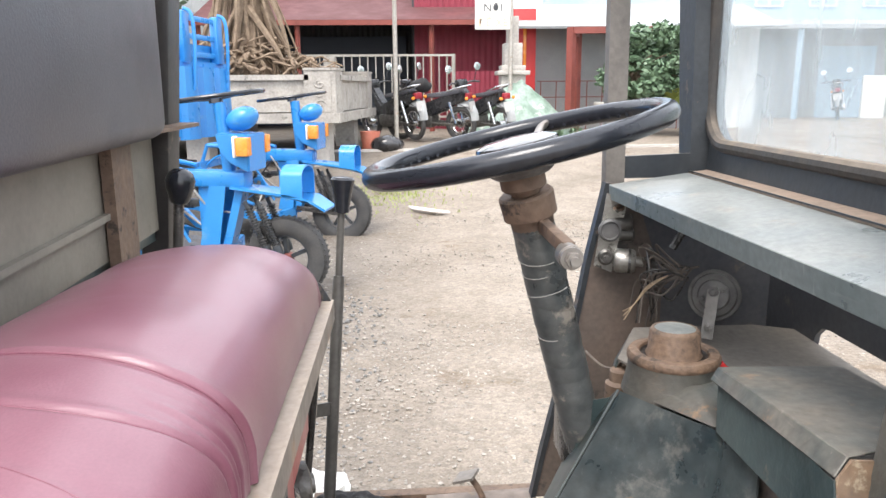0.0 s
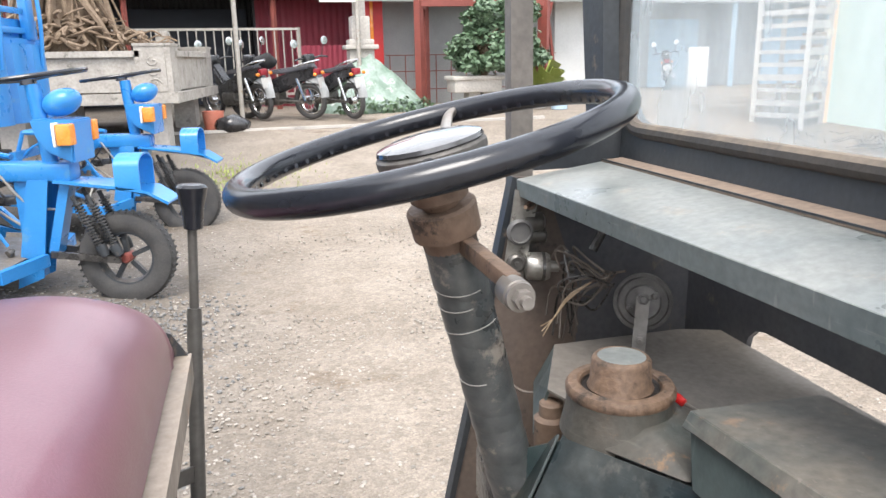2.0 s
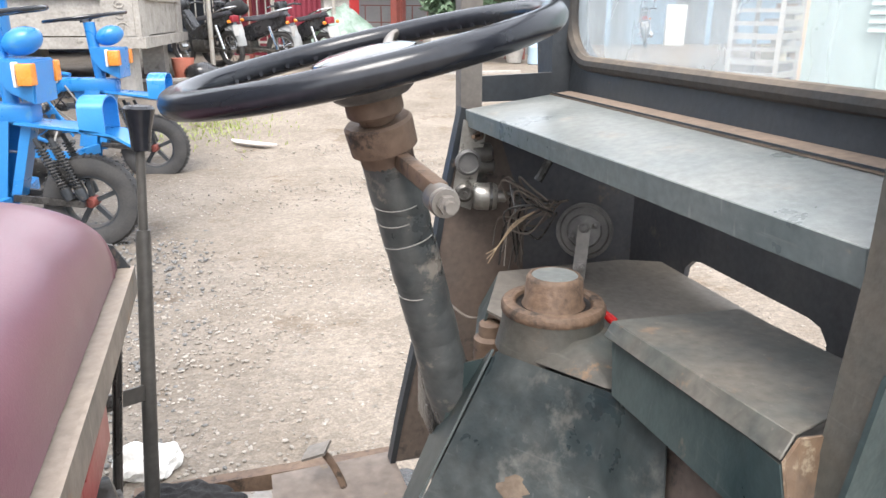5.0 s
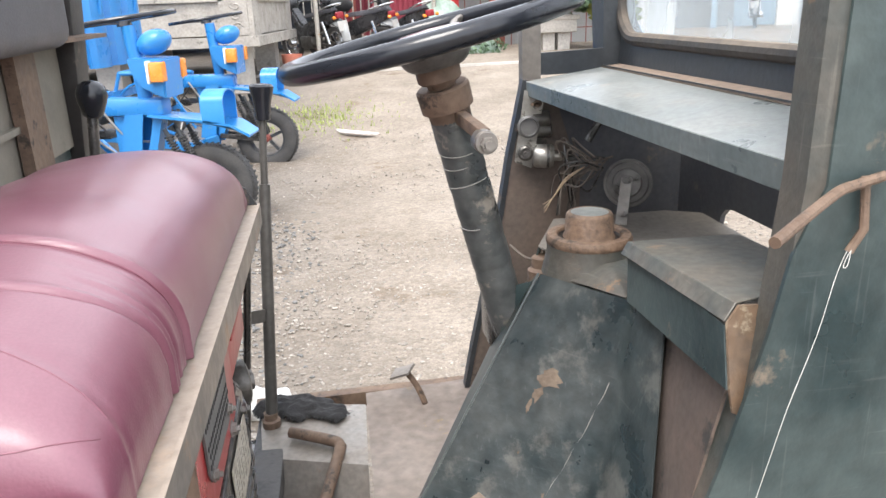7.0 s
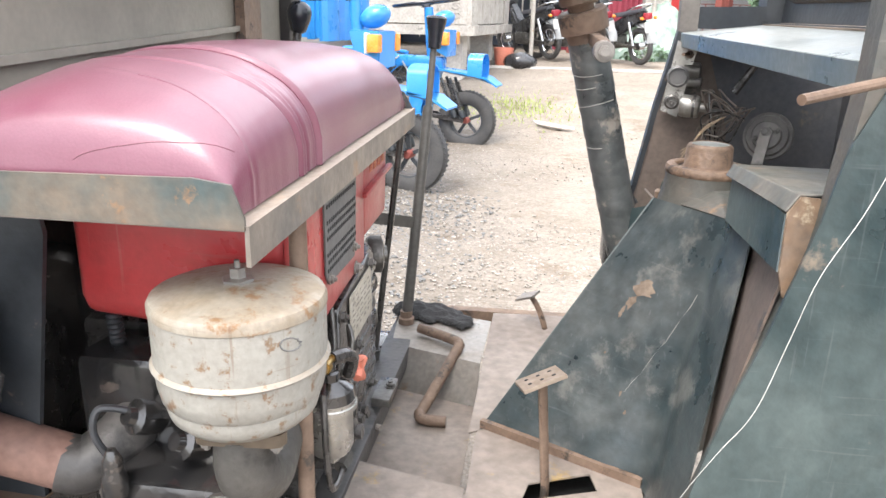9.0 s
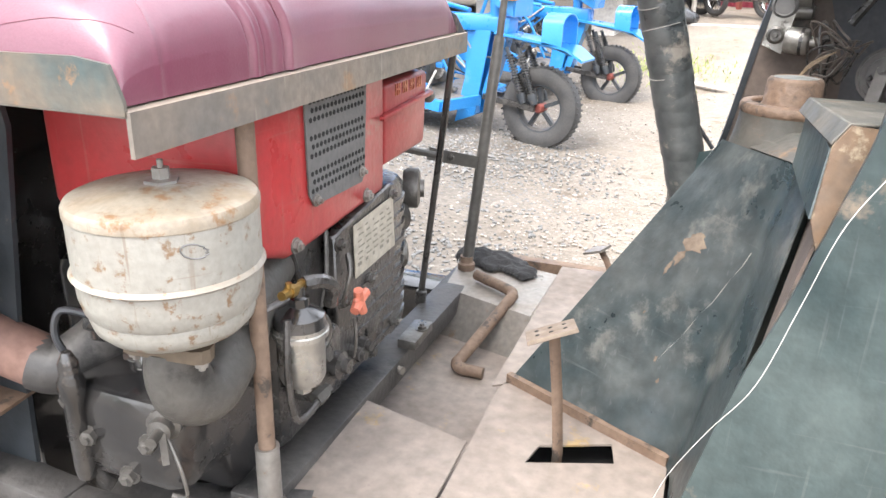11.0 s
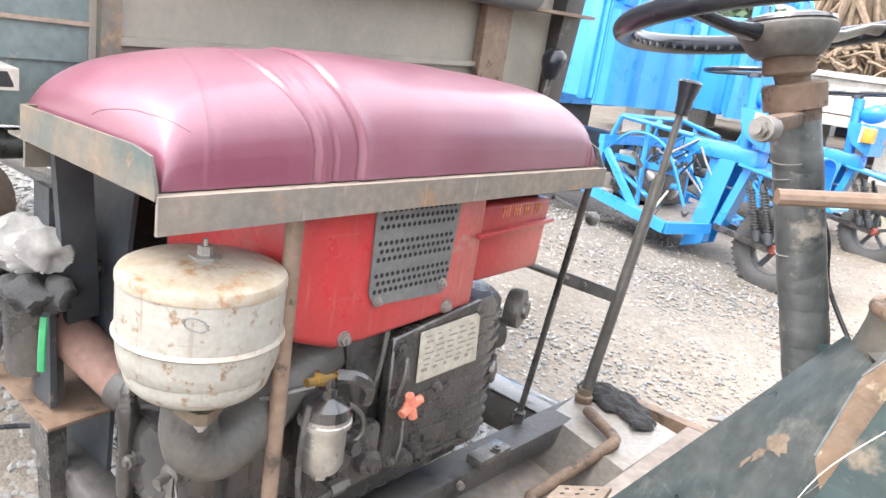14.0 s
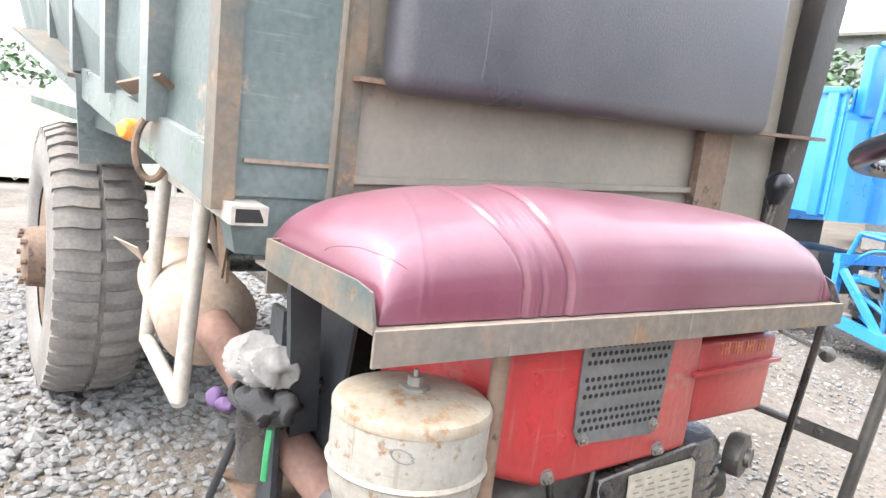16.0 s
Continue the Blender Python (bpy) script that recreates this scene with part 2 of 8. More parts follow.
SHELFM = material("dust_covered_shelf", (0.185, 0.165, 0.14), (0.125, 0.112, 0.096), 0.75, scale=4, third=(0.075, 0.07, 0.063), third_amount=0.3, third_scale=7)
RACKW = material("grubby_cream_rack", (0.5, 0.48, 0.44), (0.4, 0.38, 0.35), 0.6, scale=3)
BODYG = material("dusty_green_body_paint", (0.06, 0.09, 0.088), (0.12, 0.145, 0.14), 0.5, scale=5, third=(0.25, 0.2, 0.16), third_amount=0.25, third_scale=8, bump=0.12, scratch=(0.25, 0.25, 0.235), scratch_amount=0.22)
TAPE = material("grey_black_wrapped_tape", (0.036, 0.042, 0.044), (0.11, 0.115, 0.112), 0.34, scale=14, third=(0.22, 0.198, 0.17), third_amount=0.34, third_scale=20, coat=0.25, bump=0.3, grain=60)
WALLM = material("grey_dusty_panel", (0.235, 0.21, 0.172), (0.175, 0.158, 0.132), 0.6, scale=3.5, third=(0.13, 0.118, 0.1), third_amount=0.24, third_scale=6, speckle=0.06)
CHROME = material("chrome", (0.6, 0.6, 0.6), (0.5, 0.5, 0.5), 0.18, 1.0, bump=0.02)
# the cap's grey upward layer puts the sky's reflection into its colour
EMBLEM = material("glossy_black_horn_cap", (0.03, 0.03, 0.032), (0.05, 0.05, 0.052), 0.06, bump=0.01, rough_vary=0.03, dust=(0.3, 0.3, 0.3), dust_amount=0.3, coat=0.6)
EXHAUST = material("rusty_pink_pipe", (0.215, 0.125, 0.098), (0.15, 0.085, 0.066), 0.8, scale=16)
MUFFLER = material("tan_rusted_muffler", (0.36, 0.29, 0.23), (0.28, 0.2, 0.15), 0.75, scale=12)
BRASS = material("brass", (0.45, 0.3, 0.09), (0.3, 0.2, 0.08), 0.35, 0.9, bump=0.05)
GREYTUBE = material("grey_galvanised_tube", (0.42, 0.4, 0.36), (0.34, 0.31, 0.27), 0.5, 0.3, scale=16, third=(0.3, 0.19, 0.1), third_amount=0.25)
BLUE = material("fresh_sky_blue_paint", (0.02, 0.19, 0.5), (0.032, 0.235, 0.56), 0.34, scale=3, bump=0.06, coat=0.3, third=(0.07, 0.25, 0.48), third_amount=0.2, third_scale=6, speckle=0.06)
ORANGE = material("orange_lens", (0.75, 0.22, 0.03), (0.8, 0.3, 0.06), 0.2, bump=0.02)
WHITEP = material("white_plastic", (0.75, 0.74, 0.71), (0.68, 0.66, 0.62), 0.5, bump=0.1)
CLOTH = material("black_cloth", (0.018, 0.018, 0.019), (0.035, 0.034, 0.034), 0.95, bump=0.5, grain=220)
REDP = material("faded_red_plastic", (0.55, 0.16, 0.1), (0.6, 0.24, 0.17), 0.5, bump=0.05)
STRING = material("white_string", (0.5, 0.49, 0.46), (0.42, 0.41, 0.38), 0.8)
WIREY = material("pale_wire", (0.34, 0.27, 0.17), (0.28, 0.19, 0.13), 0.5)
WIREG = material("dusty_brown_wire", (0.17, 0.13, 0.1), (0.09, 0.08, 0.072), 0.6)
PURPLE = material("purple_cloth", (0.07, 0.035, 0.1), (0.1, 0.06, 0.13), 0.8)
GREENC = material("green_cord", (0.02, 0.19, 0.07), (0.03, 0.22, 0.09), 0.5)
STONE = material("weathered_grey_stone", (0.4, 0.37, 0.33), (0.29, 0.27, 0.24), 0.85, scale=4, bump=0.5, third=(0.16, 0.15, 0.13), third_amount=0.3, third_scale=5, grain=30)
CONCRETE = material("pale_concrete", (0.48, 0.45, 0.41), (0.36, 0.34, 0.31), 0.85, scale=1.2, bump=0.3, grain=25, third=(0.25, 0.24, 0.22), third_amount=0.2, third_scale=2)
BARK = material("tan_root_bark", (0.25, 0.185, 0.125), (0.14, 0.1, 0.07), 0.9, scale=9, bump=0.6, grain=40)
LEAF = material("green_leaf", (0.075, 0.13, 0.068), (0.13, 0.2, 0.115), 0.5, scale=3, bump=0.05)
LEAFY = material("yellow_green_leaf", (0.25, 0.32, 0.06), (0.33, 0.38, 0.1), 0.5, scale=3, bump=0.05)
FIELDM = material("pale_dry_grass", (0.12, 0.165, 0.085), (0.17, 0.2, 0.12), 0.9, scale=0.8, bump=0.6, grain=14, third=(0.08, 0.12, 0.05), third_amount=0.3, third_scale=2.0, speckle=0.3)
BROWNROOF = material("grey_brown_roof_sheet", (0.27, 0.25, 0.23), (0.2, 0.18, 0.165), 0.6, scale=0.8, bump=0.2, third=(0.23, 0.15, 0.11), third_amount=0.25, third_scale=1.5)
REDSHEET = material("dark_red_metal_sheet", (0.2, 0.022, 0.04), (0.25, 0.035, 0.055), 0.6, scale=1.5, bump=0.1)
REDOX = material("red_oxide_steel", (0.23, 0.055, 0.04), (0.17, 0.045, 0.035), 0.6, scale=3)
GREYSHEET = material("grey_metal_sheet", (0.34, 0.35, 0.35), (0.28, 0.29, 0.29), 0.5, scale=1.5, bump=0.1)
MINT = material("mint_green_sheet", (0.43, 0.54, 0.5), (0.49, 0.58, 0.545), 0.55, scale=1.0, bump=0.08)
WHITESHEET = material("white_painted_sheet", (0.7, 0.71, 0.7), (0.6, 0.61, 0.6), 0.5, scale=1.5, bump=0.1)
BLUESHEET = material("faded_blue_sheet", (0.3, 0.42, 0.52), (0.38, 0.48, 0.56), 0.55, scale=1.0, bump=0.1)
NET = material("green_net_over_rubble", (0.3, 0.36, 0.32), (0.13, 0.2, 0.15), 0.9, scale=3.5, bump=0.8, grain=22, third=(0.42, 0.43, 0.4), third_amount=0.35, third_scale=4)
BAGCLOTH = material("dirty_white_cloth", (0.235, 0.228, 0.216), (0.15, 0.145, 0.137), 0.85, scale=14, bump=0.3)
# near-black: the shade inside the open bay is put into the wall colour
SHADEDIN = material("shaded_shed_interior", (0.035, 0.035, 0.04), (0.05, 0.05, 0.055), 0.8)

# ---- mesh helpers ----
ORIGIN = {}   # world place of each thing and part, in plan units


def V(*a):
    return Vector(a)


def box(bm, lo, hi, bevel=0.0):
    m = Matrix.Translation((Vector(lo) + Vector(hi)) / 2) @ Matrix.Diagonal((*(Vector(hi) - Vector(lo)), 1))
    g = bmesh.ops.create_cube(bm, size=1, matrix=m)
    if bevel:
        es = list({e for v in g["verts"] for e in v.link_edges})
        bmesh.ops.bevel(bm, geom=es, offset=bevel, segments=2, profile=0.5, affect='EDGES')
    return bm


def beam(bm, a, b, w, h, up=(0, 0, 1), bevel=0.0):
    """A square bar from a to b, w wide and h high."""
    a, b = Vector(a), Vector(b)
    d = (b - a).normalized()
    s = d.cross(Vector(up))
    s = s.normalized() if s.length > 1e-4 else d.orthogonal().normalized()
    u = s.cross(d)
    vs = [bm.verts.new(p + s * i * w / 2 + u * j * h / 2) for p in (a, b) for i, j in ((-1, -1), (1, -1), (1, 1), (-1, 1))]
    fs = [(0, 1, 2, 3), (7, 6, 5, 4), (0, 4, 5, 1), (1, 5, 6, 2), (2, 6, 7, 3), (3, 7, 4, 0)]
    faces = [bm.faces.new([vs[i] for i in f]) for f in fs]
    bmesh.ops.recalc_face_normals(bm, faces=faces)
    if bevel:
        bmesh.ops.bevel(bm, geom=list({e for f in faces for e in f.edges}), offset=bevel, segments=2, profile=0.5, affect='EDGES')
    return bm


def plate(bm, pts, th, bevel=0.0):
    """A flat polygon with thickness th against its normal."""
    pts = [Vector(p) for p in pts]
    n = Vector((0, 0, 0))
    for i, p in enumerate(pts):
        n += p.cross(pts[(i + 1) % len(pts)])
    n.normalize()
    a = [bm.verts.new(p) for p in pts]
    b = [bm.verts.new(p - n * th) for p in pts]
    k = len(pts)
    faces = [bm.faces.new(a), bm.faces.new(b[::-1])] + [bm.faces.new((a[i], b[i], b[(i + 1) % k], a[(i + 1) % k])) for i in range(k)]
    if bevel:
        bmesh.ops.bevel(bm, geom=list({e for f in faces for e in f.edges}), offset=bevel, segments=1, profile=0.5, affect='EDGES')
    return bm


def solid(bm, quads):
    """Closed body from loops of equal length, capped at both ends."""
    rings = [[bm.verts.new(p) for p in q] for q in quads]
    k = len(rings[0])
    faces = [bm.faces.new((r[i], r[(i + 1) % k], s[(i + 1) % k], s[i])) for r, s in zip(rings, rings[1:]) for i in range(k)]
    faces += [bm.faces.new(rings[0][::-1]), bm.faces.new(rings[-1])]
    bmesh.ops.recalc_face_normals(bm, faces=faces)
    return bm


def frame_of(d):
    d = Vector(d).normalized()
    s = d.cross(Vector((0, 0, 1)))
    s = s.normalized() if s.length > 1e-3 else Vector((1, 0, 0))
    return d, s, s.cross(d)


def sweep(bm, pts, r, seg=10, close=False, flat=1.0):
    """A round tube along points; r is one radius or one for each point."""
    pts = [Vector(p) for p in pts]
    rs = r if isinstance(r, (list, tuple)) else [r] * len(pts)
    rings, last = [], None
    for i, p in enumerate(pts):
        a = pts[i - 1] if i or close else p
        b = pts[(i + 1) % len(pts)] if i + 1 < len(pts) or close else p
        d = (b - a).normalized()
        s = d.orthogonal().normalized() if last is None else (last - d * last.dot(d)).normalized()
        last = s
        u = d.cross(s)
        rings.append([bm.verts.new(p + rs[i] * (math.cos(2 * math.pi * k / seg) * s + flat * math.sin(2 * math.pi * k / seg) * u)) for k in range(seg)])
    pairs = list(zip(rings, rings[1:])) + ([(rings[-1], rings[0])] if close else [])
    faces = [bm.faces.new((a[k], a[(k + 1) % seg], b[(k + 1) % seg], b[k])) for a, b in pairs for k in range(seg)]
    if not close:
        faces += [bm.faces.new(rings[0][::-1]), bm.faces.new(rings[-1])]
    bmesh.ops.recalc_face_normals(bm, faces=faces)
    return bm


def curve(pts, n=6):
    """Smooth points through the given ones."""
    pts = [Vector(p) for p in pts]
    out = []
    for i in range(len(pts) - 1):
        p0, p1, p2, p3 = pts[max(i - 1, 0)], pts[i], pts[i + 1], pts[min(i + 2, len(pts) - 1)]
        for k in range(n):
            t = k / n
            out.append(0.5 * ((2 * p1) + (p2 - p0) * t + (2 * p0 - 5 * p1 + 4 * p2 - p3) * t * t + (3 * p1 - p0 - 3 * p2 + p3) * t ** 3))
    return out + [pts[-1]]


def lathe(bm, profile, at=(0, 0, 0), axis=(0, 0, 1), seg=32, caps=True):
    """Turned body: profile of (radius, height along the axis)."""
    d, s, u = frame_of(axis)
    rings = []
    for r, h in profile:
        c = Vector(at) + d * h
        rings.append([bm.verts.new(c)] if r < 1e-6 else [bm.verts.new(c + r * (math.cos(2 * math.pi * k / seg) * s + math.sin(2 * math.pi * k / seg) * u)) for k in range(seg)])
    faces = []
    for a, b in zip(rings, rings[1:]):
        for k in range(seg):
            k2 = (k + 1) % seg
            if len(a) == 1 and len(b) > 1:
                faces.append(bm.faces.new((a[0], b[k2], b[k])))
            elif len(b) == 1 and len(a) > 1:
                faces.append(bm.faces.new((a[k], a[k2], b[0])))
            elif len(a) > 1:
                faces.append(bm.faces.new((a[k], a[k2], b[k2], b[k])))
    for ring, flip in ((rings[0], True), (rings[-1], False)):
        if len(ring) > 1 and caps:
            faces.append(bm.faces.new(ring[::-1] if flip else ring))
    bmesh.ops.recalc_face_normals(bm, faces=faces)
    return bm


def ring_path(c, axis, r, n=48):
    d, s, u = frame_of(axis)
    return [Vector(c) + r * (math.cos(2 * math.pi * k / n) * s + math.sin(2 * math.pi * k / n) * u) for k in range(n)]


def hexbolt(bm, at, axis, r=0.009, h=0.008):
    lathe(bm, [(r * 1.35, 0), (r * 1.35, 0.002)], at, axis, 12)
    lathe(bm, [(r, 0.002), (r, h), (r * 0.55, h + 0.001), (r * 0.5, h + 0.005)], at, axis, 6)


def thing(name, at, label, category, group="", kind=""):
    ob = new(name)
    ob.location = Vector(at) * U
    ob.empty_display_size = 0.1
    ORIGIN[ob] = Vector(at)
    return tagged(ob, label, category, group, kind)


def part(name, bm, mat, parent=None, label="", angle=35, smooth=True):
    """Links a bmesh, given in world places, as one mesh object under a thing or a part."""
    me = bpy.data.meshes.new(name)
    cs = [v.co for v in bm.verts]
    c = Vector([(min(p[i] for p in cs) + max(p[i] for p in cs)) / 2 for i in range(3)])
    bmesh.ops.translate(bm, verts=bm.verts, vec=-c)
    bmesh.ops.scale(bm, verts=bm.verts, vec=(U, U, U))
    bm.to_mesh(me)
    bm.free()
    me.materials.append(mat)
    if smooth:
        me.shade_smooth()
        me.set_sharp_from_angle(angle=radians(angle))
    ob = new(name, me)
    ORIGIN[ob] = c
    ob.location = c * U
    if parent:
        ob.parent = parent
        ob.location = (c - ORIGIN[parent]) * U
    if label:
        ob["label"] = label
    return ob


def single(name, bm, mat, label, category, group="", kind="", angle=35, smooth=True):
    return tagged(part(name, bm, mat, None, "", angle, smooth), label, category, group, kind)


def B():
    return bmesh.new()


def again(ob, at):
    """Another piece on the same mesh, at a world place in plan units."""
    o = ob.copy()
    scene.collection.objects.link(o)
    o.location = ob.location + (Vector(at) - ORIGIN[ob]) * U
    ORIGIN[o] = Vector(at)
    return o

# ---- the truck ----
truck = thing("truck", (-0.4, 0.6, 0.2), "old dark green dump truck with an open cab", "truck")

# floor of the cab
bm = B()
hole = [(0.285, 0.455), (0.42, 0.505), (0.409, 0.556), (0.297, 0.508)]
outer = [(0.187, 0.2), (0.50, 0.33), (0.50, 0.545), (0.2, 0.70), (0.187, 0.66)]
Z = 0.70


def ring_plate(bm, out_pts, in_pts, z, th):
    o, i = [bm.verts.new((x, y, z)) for x, y in out_pts], [bm.verts.new((x, y, z)) for x, y in in_pts]
    es = [bm.edges.new((r[k], r[(k + 1) % len(r)])) for r in (o, i) for k in range(len(r))]
    g = bmesh.ops.triangle_fill(bm, edges=es, use_beauty=True)
    fs = [f for f in g["geom"] if isinstance(f, bmesh.types.BMFace)]
    bmesh.ops.recalc_face_normals(bm, faces=fs)
    ex = bmesh.ops.extrude_face_region(bm, geom=fs)
    bmesh.ops.translate(bm, verts=[v for v in ex["geom"] if isinstance(v, bmesh.types.BMVert)], vec=(0, 0, -th))
    bmesh.ops.recalc_face_normals(bm, faces=bm.faces)


ring_plate(bm, outer, hole, Z, 0.004)
part("pedal_floor_plate", bm, FLOORM, truck, "tan dusty floor plate with a pedal slot")
bm = B()
plate(bm, [(-0.046, 0.264, 0.705), (0.183, 0.232, 0.705), (0.183, 0.466, 0.705), (-0.06, 0.528, 0.705)], 0.004)
part("cover_plate", bm, FLOORM, truck)
bm = B()
plate(bm, [(-0.09, 0.4, 0.60), (0.16, 0.4, 0.60), (0.165, 0.94, 0.60), (-0.085, 1.01, 0.60)], 0.004)
part("recessed_floor", bm, FLOORM, truck)
bm = B()
plate(bm, [(-0.085, 1.005, 0.597), (0.165, 0.935, 0.597), (0.168, 0.99, 0.692), (-0.068, 1.066, 0.692)], 0.004)
plate(bm, [(-0.068, 1.066, 0.692), (0.168, 0.99, 0.692), (0.177, 1.25, 0.695), (-0.09, 1.31, 0.695)], 0.004)
part("raised_floor_step", bm, STEEL, truck, "scuffed grey raised floor plate")
bm = B()
plate(bm, [(0.172, 0.66, 0.7), (0.22, 0.69, 0.7), (0.46, 1.0, 0.7), (0.45, 1.32, 0.7), (0.18, 1.30, 0.7)], 0.004)
part("far_floor_plate", bm, FLOORM, truck)
bm = B()
beam(bm, (-0.10, 1.315, 0.68), (0.45, 1.325, 0.68), 0.03, 0.04)
part("floor_edge_angle", bm, RUST, truck)

# sloping steering box cover
bm = B()
FL, FR, TR, TL = V(0.20, 0.692, 0.695), V(0.50, 0.535, 0.695), V(0.612, 0.645, 1.178), V(0.515, 0.83, 1.168)
BL, BR = V(0.30, 0.86, 0.695), V(0.66, 0.70, 0.695)
BTL, BTR = V(0.60, 0.93, 1.165), V(0.70, 0.72, 1.175)
IN = V(0.024, 0.036, 0)
solid(bm, [[FL + IN, FR + IN, BR, BL], [TL + IN, TR + IN, BTR, BTL]])
bmesh.ops.bevel(bm, geom=bm.edges[:], offset=0.004, segments=2, profile=0.5, affect='EDGES')
cover = part("steering_box_cover", bm, GREEN, truck, "scratched dark green sloping sheet-metal cover")
bm = B()
solid(bm, [[TL + V(0.004, 0.004, 0), TR + V(0, 0.006, 0), BTR, BTL], [V(0.545, 0.85, 1.2), V(0.618, 0.745, 1.206), V(0.69, 0.79, 1.206), V(0.632, 0.905, 1.2)]])
bmesh.ops.bevel(bm, geom=bm.edges[:], offset=0.005, segments=2, profile=0.5, affect='EDGES')
part("cover_cap_housing", bm, PILLARM, cover)
bm = B()
beam(bm, FL + V(-0.004, -0.004, 0.012), FR + V(0.0, -0.004, 0.012), 0.012, 0.02)
part("cover_foot_flange", bm, RUST, cover)
GT, GB = V(0.628, 0.545, 1.178), V(0.522, 0.345, 0.70)


def cover_sheet(s, v):
    """The cover's skin: s runs from its free edge over the soft bend to the gap beside the pillar, v from foot to top."""
    a, b, c = FL.lerp(TL, v), FR.lerp(TR, v), GB.lerp(GT, v)
    q = min(1.0, max(0.0, (s - 0.5) / 0.3))
    p1, p2 = a.lerp(b, s / 0.65), b.lerp(c, (s - 0.65) / 0.35)
    p = p1.lerp(p2, q * q * (3 - 2 * q))
    out = V(-0.5, -0.76, 0.42)
    dent = 0.006 * noise.noise(V(s * 3, v * 3.5, 4)) + 0.0022 * noise.noise(V(s * 9, v * 9, 7))
    return p + out * (0.007 + dent * min(1, 6 * min(s, 1 - s)) * min(1, 6 * min(v, 1 - v)))


bm = B()
cs = [[bm.verts.new(cover_sheet(i / 40, j / 40)) for j in range(41)] for i in range(41)]
for i in range(40):
    for j in range(40):
        bm.faces.new((cs[i][j], cs[i + 1][j], cs[i + 1][j + 1], cs[i][j + 1]))
bmesh.ops.recalc_face_normals(bm, faces=bm.faces)
bmesh.ops.solidify(bm, geom=bm.faces[:], thickness=0.003)
part("cover_skin", bm, COVERM, cover, "dark green sheet skin with a soft bend, stains and chips", angle=60)
random.seed(6)
for cu, cv, w, h in ((0.33, 0.68, 0.026, 0.02), (0.29, 0.62, 0.012, 0.016), (0.27, 0.575, 0.005, 0.014), (0.45, 0.3, 0.003, 0.006), (0.5, 0.24, 0.003, 0.005), (0.3, 0.42, 0.002, 0.004)):
    base = cover_sheet(cu, cv)
    ux, uy = (cover_sheet(cu + 0.02, cv) - base).normalized(), (cover_sheet(cu, cv + 0.02) - base).normalized()
    un = ux.cross(uy).normalized()
    bm = B()
    ring = [base + un * 0.0012 + ux * w * math.cos(k * 0.35) * random.uniform(0.5, 1.15) + uy * h * math.sin(k * 0.35) * random.uniform(0.5, 1.15) for k in range(18)]
    bm.faces.new([bm.verts.new(p) for p in ring])
    part("paint_chip", bm, CHIPM, cover)
bm = B()
SCR = [cover_sheet(0.62 - 0.16 * k / 9 + 0.004 * math.sin(k * 2.1), 0.72 - 0.42 * k / 9) for k in range(10)]
sweep(bm, [p + V(-0.5, -0.76, 0.42) * 0.0006 for p in SCR], [0.0008, 0.0006, 0.0, 0.0007, 0.0004, 0.0, 0.0005, 0.0, 0.0004, 0.0], 5)
part("long_scratch", bm, PALETAPE, cover)
# side sheet between the cover and the pillar
bm = B()
plate(bm, [GT + V(0.014, 0.05, 0.004), GB + V(0.034, 0.07, 0), (0.515, 0.332, 0.70), (0.56, 0.332, 0.95), (0.612, 0.332, 1.19)], 0.004)
part("side_kick_sheet", bm, BROWN, truck, "brown dust-filmed sheet beside the pillar")
bm = B()
plate(bm, [(0.605, 0.337, 1.273), (0.619, 0.337, 1.2955), (0.74, 0.337, 1.288), (0.70, 0.335, 1.12), (0.606, 0.308, 1.165), (0.594, 0.299, 1.2)], 0.004)
part("box_end", bm, ORANGERUST, truck, "orange rusted box end flap")
CAPC = V(0.609, 0.838, 0)
bm = B()
lathe(bm, [(0.088, 1.165), (0.082, 1.19), (0.0785, 1.21), (0.0785, 1.226)], CAPC, seg=48)
part("cap_neck", bm, PILLARM, cover, "dark green neck with rust runs")
bm = B()
lathe(bm, [(0.05, 1.222), (0.078, 1.222), (0.0805, 1.226), (0.0805, 1.234), (0.077, 1.239), (0.064, 1.241), (0.06, 1.239), (0.0575, 1.232), (0.053, 1.229), (0.045, 1.229)], CAPC, seg=48)
part("cap_seat_ring", bm, CAPM, cover, "rusty round seat ring with black grime")
bm = B()
lathe(bm, [(0.044, 1.2305), (0.056, 1.231), (0.058, 1.234)], CAPC, seg=40, caps=False)
part("grime_groove", bm, GROOVEM, cover, "black groove round the cap")
bm = B()
lathe(bm, [(0.047, 1.228), (0.049, 1.234), (0.0455, 1.24), (0.0435, 1.275), (0.040, 1.280), (0.036, 1.2815), (0.034, 1.279), (0, 1.279)], CAPC, seg=40)
part("filler_cap", bm, CAPM, cover, "dusty brown round cap with a worn grey top")
bm = B()
lathe(bm, [(0.035, 1.2793), (0.035, 1.2803), (0, 1.2805)], CAPC, seg=32)
part("cap_top", bm, DASH, cover)
bm = B()
lathe(bm, [(0.028, 1.08), (0.028, 1.128), (0.02, 1.134), (0.02, 1.154), (0.017, 1.157), (0, 1.157)], (0.553, 0.963, 0), seg=24)
part("grease_cap", bm, RUST, truck)

